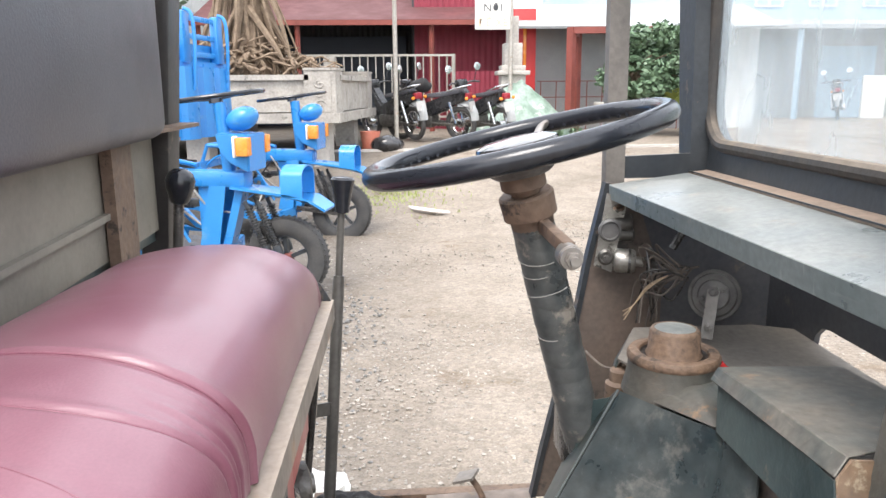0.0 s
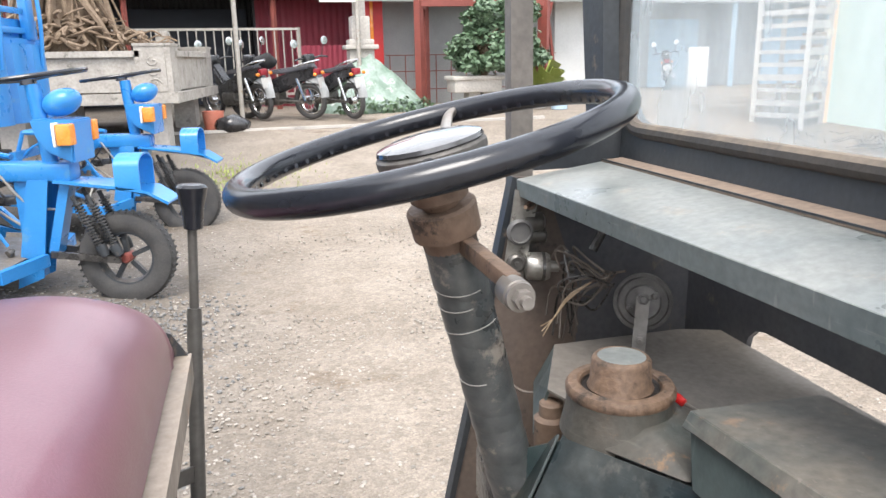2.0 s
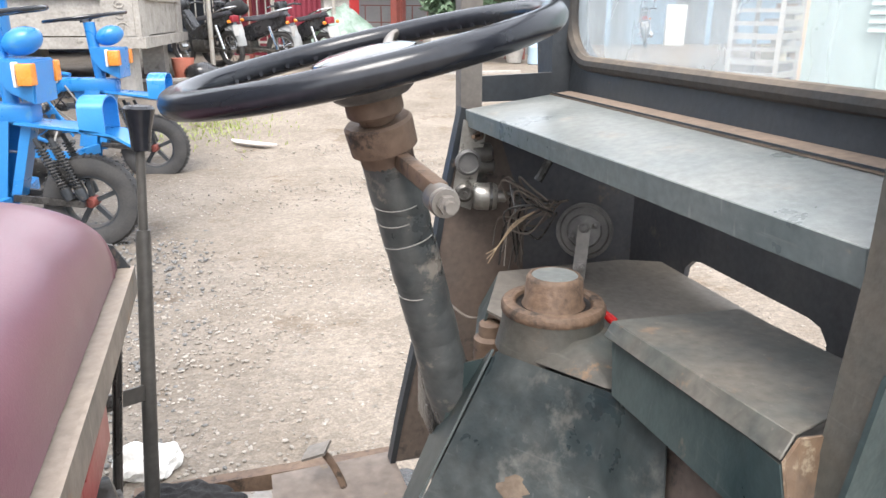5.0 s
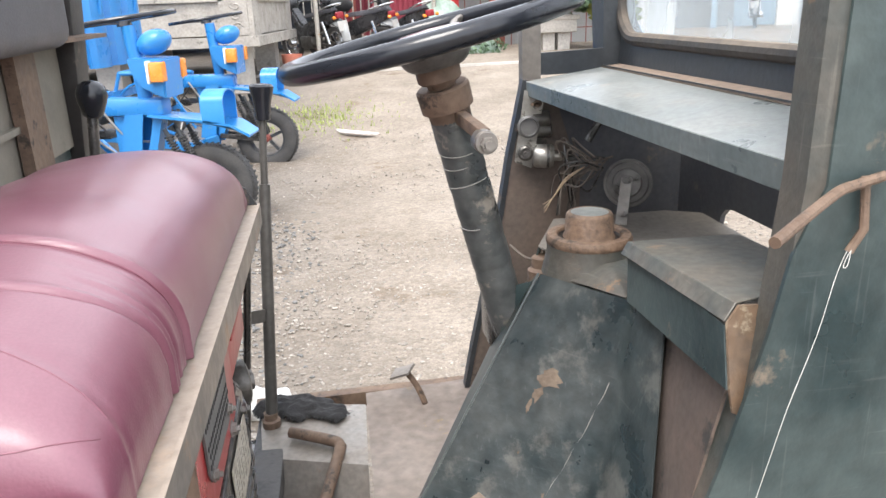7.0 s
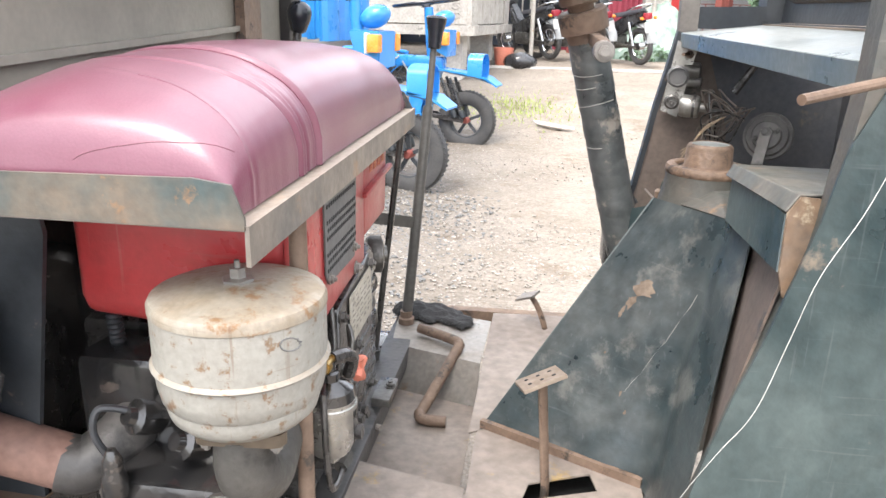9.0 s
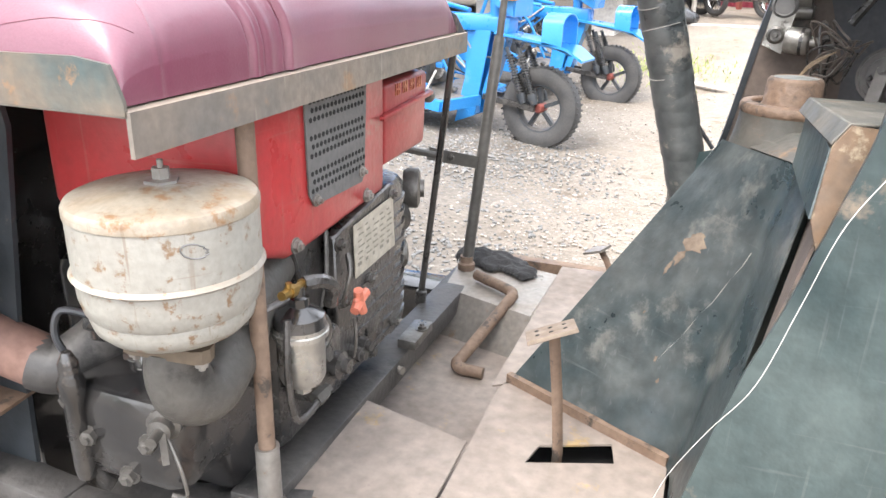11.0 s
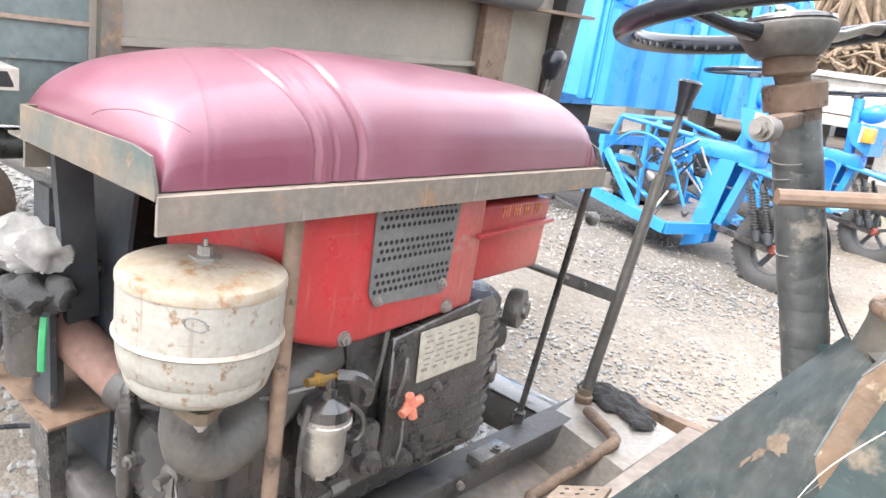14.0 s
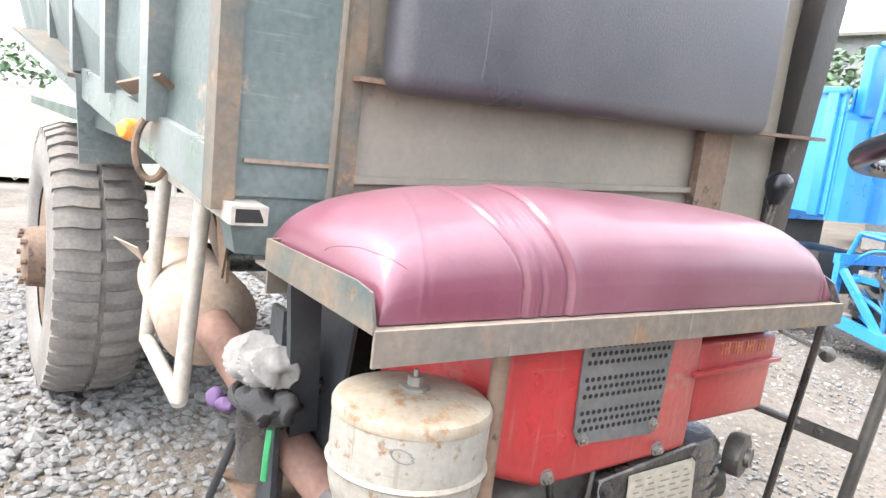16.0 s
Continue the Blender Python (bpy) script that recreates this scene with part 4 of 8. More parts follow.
lathe(bm, [(0.0165, 0.66), (0.0165, 0.83), (0.0125, 0.83), (0.0125, 0.81)], (-0.014, 0.191, 0), seg=18)
part("stay_socket", bm, STEEL, stay)
bm = B()
beam(bm, (-0.036, 1.226, 0.974), (-0.125, 1.09, 1.02), 0.006, 0.03)
sweep(bm, [(-0.115, 1.105, 1.015), (-0.21, 0.99, 1.055)], 0.009, 10)
hexbolt(bm, (-0.088, 1.14, 1.003), (1, -0.5, 0), 0.008)
part("link_bar", bm, LEVERM, truck)
bm = B()
sweep(bm, [(-0.26, 1.22, 1.17), (-0.278, 1.47, 1.092)], 0.006, 8)
hl = part("throttle_lever", bm, CASTING, truck)
bm = B()
bmesh.ops.create_uvsphere(bm, u_segments=20, v_segments=12, radius=0.021, matrix=Matrix.Translation((-0.278, 1.487, 1.085)))
part("ball_knob", bm, ALU, hl)
bm = B()
sweep(bm, [(-0.37, 1.22, 1.20), (-0.35, 1.24, 1.46)], 0.011, 12)
hb = part("tipper_lever", bm, CASTING, truck)
bm = B()
lathe(bm, [(0.012, -0.04), (0.02, -0.034), (0.03, -0.004), (0.032, 0.012), (0.027, 0.027), (0.014, 0.037), (0, 0.039)], (-0.346, 1.243, 1.492), (0.07, 0.06, 1), 24)
part("knob", bm, WHEELM, hb)

# pedals
PADM = material("rusty_pale_pad", (0.2, 0.16, 0.122), (0.15, 0.11, 0.08), 0.7, scale=25)
bm = B()
sweep(bm, curve([(0.33, 1.21, 0.64), (0.325, 1.215, 0.70), (0.305, 1.23, 0.75), (0.285, 1.238, 0.78)], 5), 0.009, 10, flat=0.6)
pa = part("pedal_arm", bm, RUST, truck)
bm = B()
plate(bm, [(0.24, 1.225, 0.775), (0.285, 1.205, 0.795), (0.305, 1.245, 0.80), (0.26, 1.265, 0.78)], 0.006)
part("pedal_pad", bm, STEEL, pa)
bm = B()
sweep(bm, [(0.326, 0.512, 0.64), (0.327, 0.514, 0.69), (0.318, 0.51, 0.80), (0.308, 0.489, 0.921)], 0.010, 10, flat=0.6)
pb = part("pedal_arm", bm, RUST, truck)
bm = B()
PADC, pu, pv = V(0.303, 0.484, 0.927), V(0.89, 0.31, 0.32).normalized(), V(-0.07, 0.98, -0.18).normalized()
pn = pu.cross(pv).normalized()
pv = pn.cross(pu)
plate(bm, [PADC + pu * a * 0.039 + pv * b * 0.035 for a, b in ((-1, -1), (1, -1), (1, 1), (-1, 1))], 0.007, 0.001)
pad = part("pedal_pad", bm, PADM, pb, "worn steel pedal pad with punched holes")
for a in (-0.6, 0, 0.6):
    for b in (-0.45, 0.45):
        bm = B()
        lathe(bm, [(0.0035, 0.0), (0.0035, 0.0008)], PADC + pu * a * 0.036 + pv * b * 0.03, pn, 10)
        part("pad_hole", bm, HOLE, pad)

# seat tray
bm = B()
plate(bm, [(0.0, -0.004, 1.31), (0.0, 0.955, 1.31), (-0.38, 0.955, 1.31), (-0.38, -0.004, 1.31)], 0.004)
plate(bm, [(0.004, -0.004, 1.312), (0.004, -0.004, 1.27), (0.004, 0.955, 1.274), (0.004, 0.955, 1.312)], 0.005)
tray = part("seat_tray", bm, TRAYM, truck, "worn grey angle-iron seat tray")
bm = B()
plate(bm, [(0.0, -0.006, 1.308), (0.0, -0.006, 1.32), (-0.012, -0.006, 1.352), (-0.05, -0.006, 1.357), (-0.335, -0.006, 1.352), (-0.335, -0.006, 1.308)], 0.004)
plate(bm, [(-0.33, -0.002, 1.27), (-0.33, 0.03, 1.27), (-0.33, 0.03, 1.352), (-0.33, -0.002, 1.352)], 0.006)
part("tray_end_rim", bm, GREEN_RUST, tray, "rusty green upturned end rim")
bm = B()
plate(bm, [(0.0, 0.957, 1.308), (-0.35, 0.957, 1.308), (-0.34, 0.957, 1.36), (-0.06, 0.957, 1.362), (-0.02, 0.953, 1.345)], 0.004)
part("tray_end_rim", bm, BLACK, tray)

# seat cushion: stuffed vinyl with creases
def bell(s, w):
    return math.exp(-(s / w) ** 2)


def smooth(x, xs, ys, w):
    """Rounded reading of a table, exact at both ends."""
    w = min(w, 0.7 * x + 0.001, 0.7 * (1 - x) + 0.001)
    return sum(float(np.interp(x + w * k / 4, xs, ys)) * (5 - abs(k)) for k in range(-4, 5)) / 25


def crease_a(u):
    return smooth(u, [0, 0.3, 0.55, 0.75, 0.88, 0.95, 1], [0.25, 0.208, 0.186, 0.178, 0.186, 0.199, 0.222], 0.1)


def crease_b(u):
    return smooth(u, [0, 0.38, 0.6, 0.78, 0.87, 0.95, 1], [0.335, 0.303, 0.285, 0.276, 0.276, 0.286, 0.307], 0.1)


def seat_base(u, v):
    """The stuffed shape over its depth u (0 back, 1 front) and width v (0 near end, 1 far end)."""
    deep = smooth(u, [0, 0.06, 0.2, 0.4, 0.6, 0.75, 0.86, 0.93, 0.97, 0.99, 1], [0.45, 0.66, 0.87, 0.98, 1, 0.95, 0.84, 0.7, 0.54, 0.4, 0.22], 0.12)
    wide = smooth(v, [0, 0.006, 0.02, 0.05, 0.1, 0.2, 0.34, 0.5, 0.66, 0.78, 0.88, 0.94, 0.975, 0.99, 1], [0.22, 0.48, 0.64, 0.76, 0.86, 0.95, 1, 1, 0.97, 0.93, 0.88, 0.81, 0.64, 0.42, 0.16], 0.12)
    return V(-0.375 + 0.357 * u, 0.012 + 0.933 * v, 1.316 + 0.15 * deep * wide + 0.0045 * noise.noise(V(u * 2.2, v * 6, 0)))


def seat_fold(u, v):
    """Creases, tucks and wrinkles, standing out of the stuffed shape."""
    a, b = v - crease_a(u), v - crease_b(u)
    grow = 0.35 + 0.65 * u
    h = (-0.004 * bell(a, 0.0028) + 0.001 * bell(a - 0.008, 0.006)) * (0.6 + 0.4 * u)
    h += 0.0065 * grow / (1 + math.exp(-b / 0.0014)) * math.exp(-max(b, 0) / 0.022) - 0.0032 * grow * bell(b + 0.004, 0.005)
    front = max(0.0, (u - 0.7) / 0.3) ** 1.4
    if front > 0:
        if a > -0.005 and b < 0.002:
            h += 0.005 * front * noise.noise(V(a * 95 + u * 6, u * 4.5, 3)) * min(1, (a + 0.005) / 0.012)
        h += 0.0011 * front * noise.noise(V(v * 40, u * 2.4, 9)) * (0.4 if b < 0 else 0.4 * math.exp(-b / 0.04))
    c = v - (0.057 + 0.13 * (1 - u))
    h += (0.0007 * bell(c, 0.004) - 0.0005 * bell(c - 0.01, 0.006)) * (1 if u > 0.45 else 0)
    h += 0.002 * bell(v - 0.962, 0.006) - 0.004 * bell(v - 0.972, 0.004)
    return h + 0.0008 * noise.noise(V(u * 6, v * 12, 2))


def seat_point(u, v):
    e = 0.004
    n = (seat_base(min(u + e, 1), v) - seat_base(max(u - e, 0), v)).cross(seat_base(u, min(v + e, 1)) - seat_base(u, max(v - e, 0))).normalized()
    edge = min(1, min(v, 1 - v) / 0.01)
    return seat_base(u, v) + n * seat_fold(u, v) * edge


bm = B()
nx, ny = 54, 380
us = [1 - (1 - i / nx) ** 1.7 for i in range(nx + 1)]
vs = [0.6 * j / ny + 0.2 * (1 - math.cos(math.pi * j / ny)) for j in range(ny + 1)]
grid = [[bm.verts.new(seat_point(u, v)) for v in vs] for u in us]
for i in range(nx):
    for j in range(ny):
        bm.faces.new((grid[i][j], grid[i + 1][j], grid[i + 1][j + 1], grid[i][j + 1]))
bmesh.ops.recalc_face_normals(bm, faces=bm.faces)
ex = bmesh.ops.extrude_edge_only(bm, edges=[e for e in bm.edges if e.is_boundary])
for v in ex["geom"]:
    if isinstance(v, bmesh.types.BMVert):
        v.co.z = 1.312
seat = part("seat_cushion", bm, VINYL, truck, "dusty maroon vinyl seat cushion with creases and seams", angle=80)


def seam(line, u0, u1, r):
    bm = B()
    sweep(bm, [seat_point(*line(u0 + (u1 - u0) * k / 40)) + V(0, 0, r * 0.2) for k in range(41)], r, 6)
    part("seam", bm, SEAMCREASEV, seat)


# along the two creases these tubes draw the crease shade in colour
seam(lambda u: (u, crease_a(u)), 0.1, 0.98, 0.0011)
seam(lambda u: (u, crease_b(u) - 0.002), 0.2, 0.99, 0.0013)
seam(lambda u: (u, 0.057 + 0.13 * (1 - u)), 0.6, 0.97, 0.0005)
seam(lambda u: (u, smooth(u, [0, 0.5, 0.54, 0.7, 0.87, 0.95, 0.98, 1], [0, 0, 0.003, 0.007, 0.014, 0.026, 0.047, 0.06], 0.04)), 0.54, 0.97, 0.0006)
seam(lambda u: (u, 0.967), 0.25, 0.97, 0.0009)

# back wall, posts and backrest
bm = B()
plate(bm, [(-0.42, 0.12, 1.365), (-0.42, 1.31, 1.385), (-0.42, 1.33, 2.25), (-0.42, 0.12, 2.25)], 0.006)
back = part("cab_back_panel", bm, WALLM, truck, "grey dusty cab back panel")
bm = B()
beam(bm, (-0.412, 0.15, 1.437), (-0.412, 1.05, 1.468), 0.012, 0.012)
part("back_panel_lip", bm, WALLM, truck)
bm = B()
plate(bm, [(-0.425, 0.19, 0.58), (-0.425, 1.0, 0.58), (-0.425, 1.0, 1.35), (-0.425, 0.19, 1.30)], 0.006)
part("lower_bulkhead", bm, OILY, truck)
bm = B()
beam(bm, (-0.405, 1.055, 1.15), (-0.405, 1.055, 2.25), 0.10, 0.022, up=(1, 0, 0))
part("back_post", bm, RUST, truck, "brown steel back post")
bm = B()
beam(bm, (-0.468, 1.35, 0.9), (-0.358, 1.352, 2.25), 0.085, 0.06, up=(1, 0, 0), bevel=0.004)
part("back_post", bm, POSTM, truck)
bm = B()
beam(bm, (-0.39, 1.15, 1.612), (-0.36, 1.38, 1.618), 0.06, 0.008)
part("backrest_bracket", bm, RUST, truck)
bm = B()
box(bm, (-0.41, 0.178, 1.602), (-0.33, 1.155, 2.08))
bmesh.ops.bevel(bm, geom=bm.edges[:], offset=0.034, segments=5, profile=0.5, affect='EDGES')
for v in bm.verts:
    v.co.z -= 0.02 * (1.155 - v.co.y)
brest = part("backrest", bm, DARKVINYL, truck, "dark grey vinyl backrest pad")
bm = B()
sweep(bm, [(-0.3295, 0.335 + 0.004 * math.sin(k), 1.625 + 0.044 * k) for k in range(11)], 0.0016, 6)
part("seam", bm, DARKVINYL, brest)
bm = B()
beam(bm, (-0.40, 0.14, 1.598), (-0.40, 0.215, 1.598), 0.04, 0.008)
part("backrest_bracket", bm, RUST, truck)

# hanging visor
bm = B()
solid(bm, [[V(0.60, 1.02, 1.965), V(0.60, 1.30, 1.965), V(0.63, 1.30, 1.965), V(0.63, 1.02, 1.965)], [V(0.60, 1.02, 2.12), V(0.60, 1.30, 2.12), V(0.63, 1.30, 2.12), V(0.63, 1.02, 2.12)]])
part("sun_visor", bm, BLACK, truck)

# dump body
bm = B()
plate(bm, [(-0.425, -0.035, 1.40), (-0.425, 0.145, 1.40), (-0.425, 0.145, 2.3), (-0.425, -0.035, 2.3)], 0.06)
body = part("dump_body_corner", bm, BODYG, truck, "dark green dump body corner panel")
bm = B()
beam(bm, (-0.42, 0.145, 1.38), (-0.42, 0.145, 2.3), 0.03, 0.03, up=(1, 0, 0))
part("corner_edge", bm, GREEN_RUST, body)
bm = B()
plate(bm, [(-0.43, -0.02, 1.31), (-0.43, 0.13, 1.30), (-0.43, 0.14, 1.40), (-0.43, -0.04, 1.40)], 0.05)
part("corner_lower", bm, BODYG, body)
bm = B()
beam(bm, (-0.423, -0.02, 1.455), (-0.423, 0.125, 1.455), 0.008, 0.006)
part("panel_seam", bm, DUSTM, body)
bm = B()
plate(bm, [(-0.43, -0.04, 1.41), (-0.43, -0.055, 2.3), (-3.8, -0.19, 2.3), (-3.8, -0.04, 1.70)], 0.01)
part("dump_body_side", bm, BODYG, truck, "dark green dump body side")
bm = B()
beam(bm, (-0.43, -0.047, 1.425), (-3.8, -0.047, 1.73), 0.04, 0.085)
part("body_bottom_rail", bm, DASH, truck)
bm = B()
beam(bm, (-0.435, -0.05, 1.38), (-0.435, -0.065, 2.3), 0.035, 0.05, up=(1, 0, 0))
part("body_corner_post", bm, GREEN_RUST, truck)
for x0 in (-0.80, -1.25, -1.8, -2.4):
    bm = B()
    beam(bm, (x0, -0.065, 1.46 - 0.09 * (x0 + 0.43)), (x0 + 0.12, -0.11, 2.3), 0.07, 0.05, up=(0, 1, 0))
    part("body_rib", bm, DASH, truck)
bm = B()
box(bm, (-3.8, -0.03, 1.42), (-0.45, 1.34, 1.46))
part("dump_body_floor", bm, GREEN, truck)
bm = B()
plate(bm, [(-3.8, 1.36, 1.41), (-3.8, 1.38, 2.3), (-0.46, 1.36, 2.3), (-0.46, 1.34, 1.41)], 0.01)
part("dump_body_side", bm, BODYG, truck)
bm = B()
plate(bm, [(-0.43, 0.13, 1.36), (-0.43, 1.35, 1.36), (-0.43, 1.35, 2.3), (-0.43, 0.13, 2.3)], 0.012)
part("dump_body_front", bm, GREEN, truck)

# chassis rails
bm = B()
beam(bm, (-3.6, 0.55, 0.66), (-0.50, 0.40, 0.64), 0.10, 0.10, bevel=0.006)
beam(bm, (-0.52, 0.30, 0.63), (-0.06, 0.21, 0.63), 0.10, 0.10, bevel=0.006)
part("chassis_rail", bm, OILY, truck, "oily dark chassis rail")
bm = B()
beam(bm, (-3.6, 1.12, 0.63), (-0.06, 1.12, 0.63), 0.10, 0.10, bevel=0.006)
part("chassis_rail", bm, OILY, truck)
bm = B()
beam(bm, (-0.055, 0.20, 0.70), (-0.055, 1.30, 0.66), 0.07, 0.05, bevel=0.004)
part("cross_member", bm, BEDM, truck)
bm = B()
beam(bm, (-0.12, 0.14, 0.655), (0.2, 0.17, 0.64), 0.03, 0.05)
beam(bm, (-0.02, 0.15, 0.665), (0.01, 0.2, 0.69), 0.03, 0.04)
part("floor_edge_channel", bm, RUST, truck)
bm = B()
beam(bm, (0.185, 0.17, 0.66), (0.50, 0.32, 0.66), 0.03, 0.06)
part("floor_edge_channel", bm, RUST, truck)
bm = B()
beam(bm, (-0.62, 0.145, 0.70), (-0.29, 0.115, 0.70), 0.062, 0.06, bevel=0.01)
beam(bm, (-0.295, 0.113, 0.698), (-0.02, 0.113, 0.698), 0.058, 0.058, bevel=0.01)
part("sub_frame_bar", bm, BEDM, truck, "dusty dark grey sub-frame bar")
bm = B()
plate(bm, [(-0.60, 0.04, 0.86), (-0.369, 0.043, 0.85), (-0.381, 0.175, 0.85), (-0.60, 0.19, 0.86)], 0.005)
part("side_ledge", bm, RUST, truck)
bm = B()
sweep(bm, [(-0.45, 0.02, 0.50), (-0.2, 0.06, 0.46), (0.05, 0.10, 0.45)], 0.012, 10)
part("under_rail", bm, EXHAUST, truck)
bm = B()
lathe(bm, [(0.06, -0.9), (0.06, 0.9)], (0.55, 0.75, 0.36), (0, 1, 0), 20)
part("front_axle", bm, CASTING, truck)

bm = B()
beam(bm, (-0.26, 0.15, 0.705), (0.02, 0.235, 0.70), 0.07, 0.012, bevel=0.002)
part("engine_bed_plate", bm, BEDM, truck)
bm = B()
sweep(bm, [(-0.10, 0.10, 0.79), (-0.05, 0.115, 0.775), (0.0, 0.13, 0.765), (0.0, 0.16, 0.74)], 0.006, 8)
part("brake_rod", bm, CASTING, truck)
# open channel along the cab floor
bm = B()
beam(bm, (-0.05, 0.262, 0.685), (0.19, 0.228, 0.685), 0.006, 0.04)
beam(bm, (-0.035, 0.205, 0.68), (0.19, 0.165, 0.68), 0.006, 0.05)
beam(bm, (-0.04, 0.235, 0.655), (0.19, 0.195, 0.655), 0.06, 0.006)
part("floor_channel", bm, RUST, truck, "rusty open floor channel")
bm = B()
plate(bm, [(-0.10, 0.15, 0.725), (-0.02, 0.165, 0.72), (0.01, 0.205, 0.715), (-0.04, 0.255, 0.715)], 0.006)
part("socket_foot", bm, STEEL, truck)
bm = B()
lathe(bm, [(0.008, 0), (0.008, 0.012)], (-0.02, 0.66, 0.692), (0.9, -0.3, 0), 10)
part("rivet", bm, STEEL, truck)
# engine
bm = B()
box(bm, (-0.40, 0.30, 0.73), (-0.06, 0.70, 1.06), 0.015)
eng = part("engine_block", bm, CASTING, truck, "oily black single-cylinder diesel engine")
bm = B()
CO = [(-0.034, 0.655), (-0.034, 0.70), (-0.045, 0.735), (-0.075, 0.755), (-0.12, 0.76), (-0.35, 0.76), (-0.35, 0.655)]
solid(bm, [[V(x, y, 0.77) for x, y in CO], [V(x, y, 1.055) for x, y in CO], [V(x - 0.006, y - 0.012, 1.07) for x, y in CO]])
case = part("ribbed_side_case", bm, CASTING, eng)
for k in range(10):
    bm = B()
    z = 0.79 + k * 0.026
    solid(bm, [[V(x + 0.004, y + 0.004, z) for x, y in CO], [V(x + 0.004, y + 0.004, z + 0.009) for x, y in CO]])
    part("case_rib", bm, CASTING, case)
bm = B()
lathe(bm, [(0.03, 0), (0.03, 0.01), (0.025, 0.014), (0.02, 0.01), (0.012, 0.01), (0.01, 0.016), (0, 0.017)], (-0.06, 0.755, 0.90), (0.8, 0.6, 0), 28)
part("oil_filler_cap", bm, ALU, case)
bm = B()
lathe(bm, [(0.035, 0), (0.04, 0.01), (0.04, 0.03), (0.03, 0.034), (0.018, 0.034), (0.018, 0.042), (0, 0.042)], (-0.07, 0.80, 1.02), (1, 0.35, 0), 28)
part("generator_end", bm, ALU, eng)
bm = B()
plate(bm, [(-0.03, 0.428, 1.045), (-0.03, 0.435, 0.81), (-0.03, 0.47, 0.79), (-0.03, 0.66, 0.775), (-0.03, 0.665, 1.07), (-0.03, 0.64, 1.075)], 0.02, 0.003)
gc = part("gear_cover", bm, CASTING, eng, "black ribbed gear cover")
for k in range(6):
    bm = B()
    beam(bm, (-0.029, 0.50, 0.795 + k * 0.026), (-0.029, 0.655, 0.79 + k * 0.026), 0.004, 0.009, up=(0, 0, 1))
    part("cover_rib", bm, CASTING, gc)
bm = B()
box(bm, (-0.03, 0.535, 0.80), (-0.0262, 0.60, 0.85), 0.003)
part("cast_badge", bm, CASTING, gc)
for y, z in ((0.44, 1.03), (0.445, 0.93), (0.45, 0.82), (0.535, 0.80), (0.55, 0.93), (0.645, 1.055), (0.655, 0.80)):
    bm = B()
    hexbolt(bm, (-0.03, y, z), (1, 0, 0), 0.009, 0.009)
    part("bolt", bm, ALU, gc)
bm = B()
plate(bm, [(-0.026, 0.487, 1.045), (-0.026, 0.492, 0.952), (-0.026, 0.655, 0.955), (-0.026, 0.645, 1.052)], 0.0015)
PRINTM = material("faded_grey_print", (0.26, 0.24, 0.2), (0.2, 0.185, 0.155), 0.6)
ip = part("maker_plate", bm, PLATEM, gc, "pale metal data plate with rows of worn print")
for k in range(7):
    for j in range(5):
        bm = B()
        y0 = 0.501 + j * 0.029 + (0.004 if k % 2 else 0)
        z0 = 1.033 - k * 0.0105
        box(bm, (-0.0262, y0, z0), (-0.0256, y0 + (0.022 if k not in (0, 6) else 0.014) - 0.004 * ((k + j) % 3), z0 + (0.0028 if k != 6 else 0.006)))
        part("print_bar", bm, PRINTM, ip)
bm = B()
sweep(bm, ring_path((-0.005, 0.459, 0.93), (1, 0, 0), 0.010, 16), 0.006, 8, close=True)
for k in range(4):
    a = radians(20 + 90 * k)
    sweep(bm, [(-0.005, 0.459, 0.93), (-0.002, 0.459 + 0.024 * math.cos(a), 0.93 + 0.024 * math.sin(a))], [0.009, 0.008], 8)
part("drain_knob", bm, REDP, gc, "faded red plastic star knob")
bm = B()
sweep(bm, curve([(-0.012, 0.455, 0.90), (-0.008, 0.452, 0.86), (-0.012, 0.45, 0.83)], 5), 0.003, 6)
part("chain", bm, ALU, gc)
bm = B()
sweep(bm, curve([(-0.025, 0.44, 0.93), (-0.015, 0.438, 0.96), (-0.012, 0.445, 0.99), (-0.02, 0.452, 1.01), (-0.02, 0.46, 0.97)], 6), 0.004, 8)
part("dipstick", bm, ALU, gc)
for y, z in ((0.478, 0.822), (0.50, 0.828), (0.515, 0.81)):
    bm = B()
    lathe(bm, [(0.012, -0.02), (0.012, 0.012), (0.008, 0.012), (0.008, 0.02)], (-0.02, y, z), (1, -0.2, 0), 10)
    part("fitting", bm, CASTING, gc)
# red hopper
bm = B()
P = [(0.205, 1.11), (0.215, 1.085), (0.30, 1.057), (0.36, 1.056), (0.612, 1.068), (0.62, 1.075), (0.62, 1.306), (0.205, 1.306)]
solid(bm, [[V(-0.32, y if y > 0.25 else y - 0.012, z + (0.03 if z < 1.2 and y < 0.31 else 0.0)) for y, z in P], [V(-0.05, y, z) for y, z in P], [V(-0.03, y + (0.012 if y < 0.3 else 0), z) for y, z in P]])
bmesh.ops.bevel(bm, geom=[e for e in bm.edges if e.calc_face_angle(0) > 0.5], offset=0.012, segments=3, profile=0.5, affect='EDGES')
hop = part("cooling_hopper", bm, RED, eng, "bright red painted cooling hopper")
bm = B()
solid(bm, [[V(-0.30, 0.622, 1.112), V(-0.30, 0.835, 1.115), V(-0.30, 0.84, 1.25), V(-0.30, 0.622, 1.25)], [V(-0.034, 0.622, 1.108), V(-0.034, 0.82, 1.112), V(-0.034, 0.832, 1.25), V(-0.034, 0.622, 1.25)]])
bmesh.ops.bevel(bm, geom=bm.edges[:], offset=0.01, segments=3, profile=0.5, affect='EDGES')
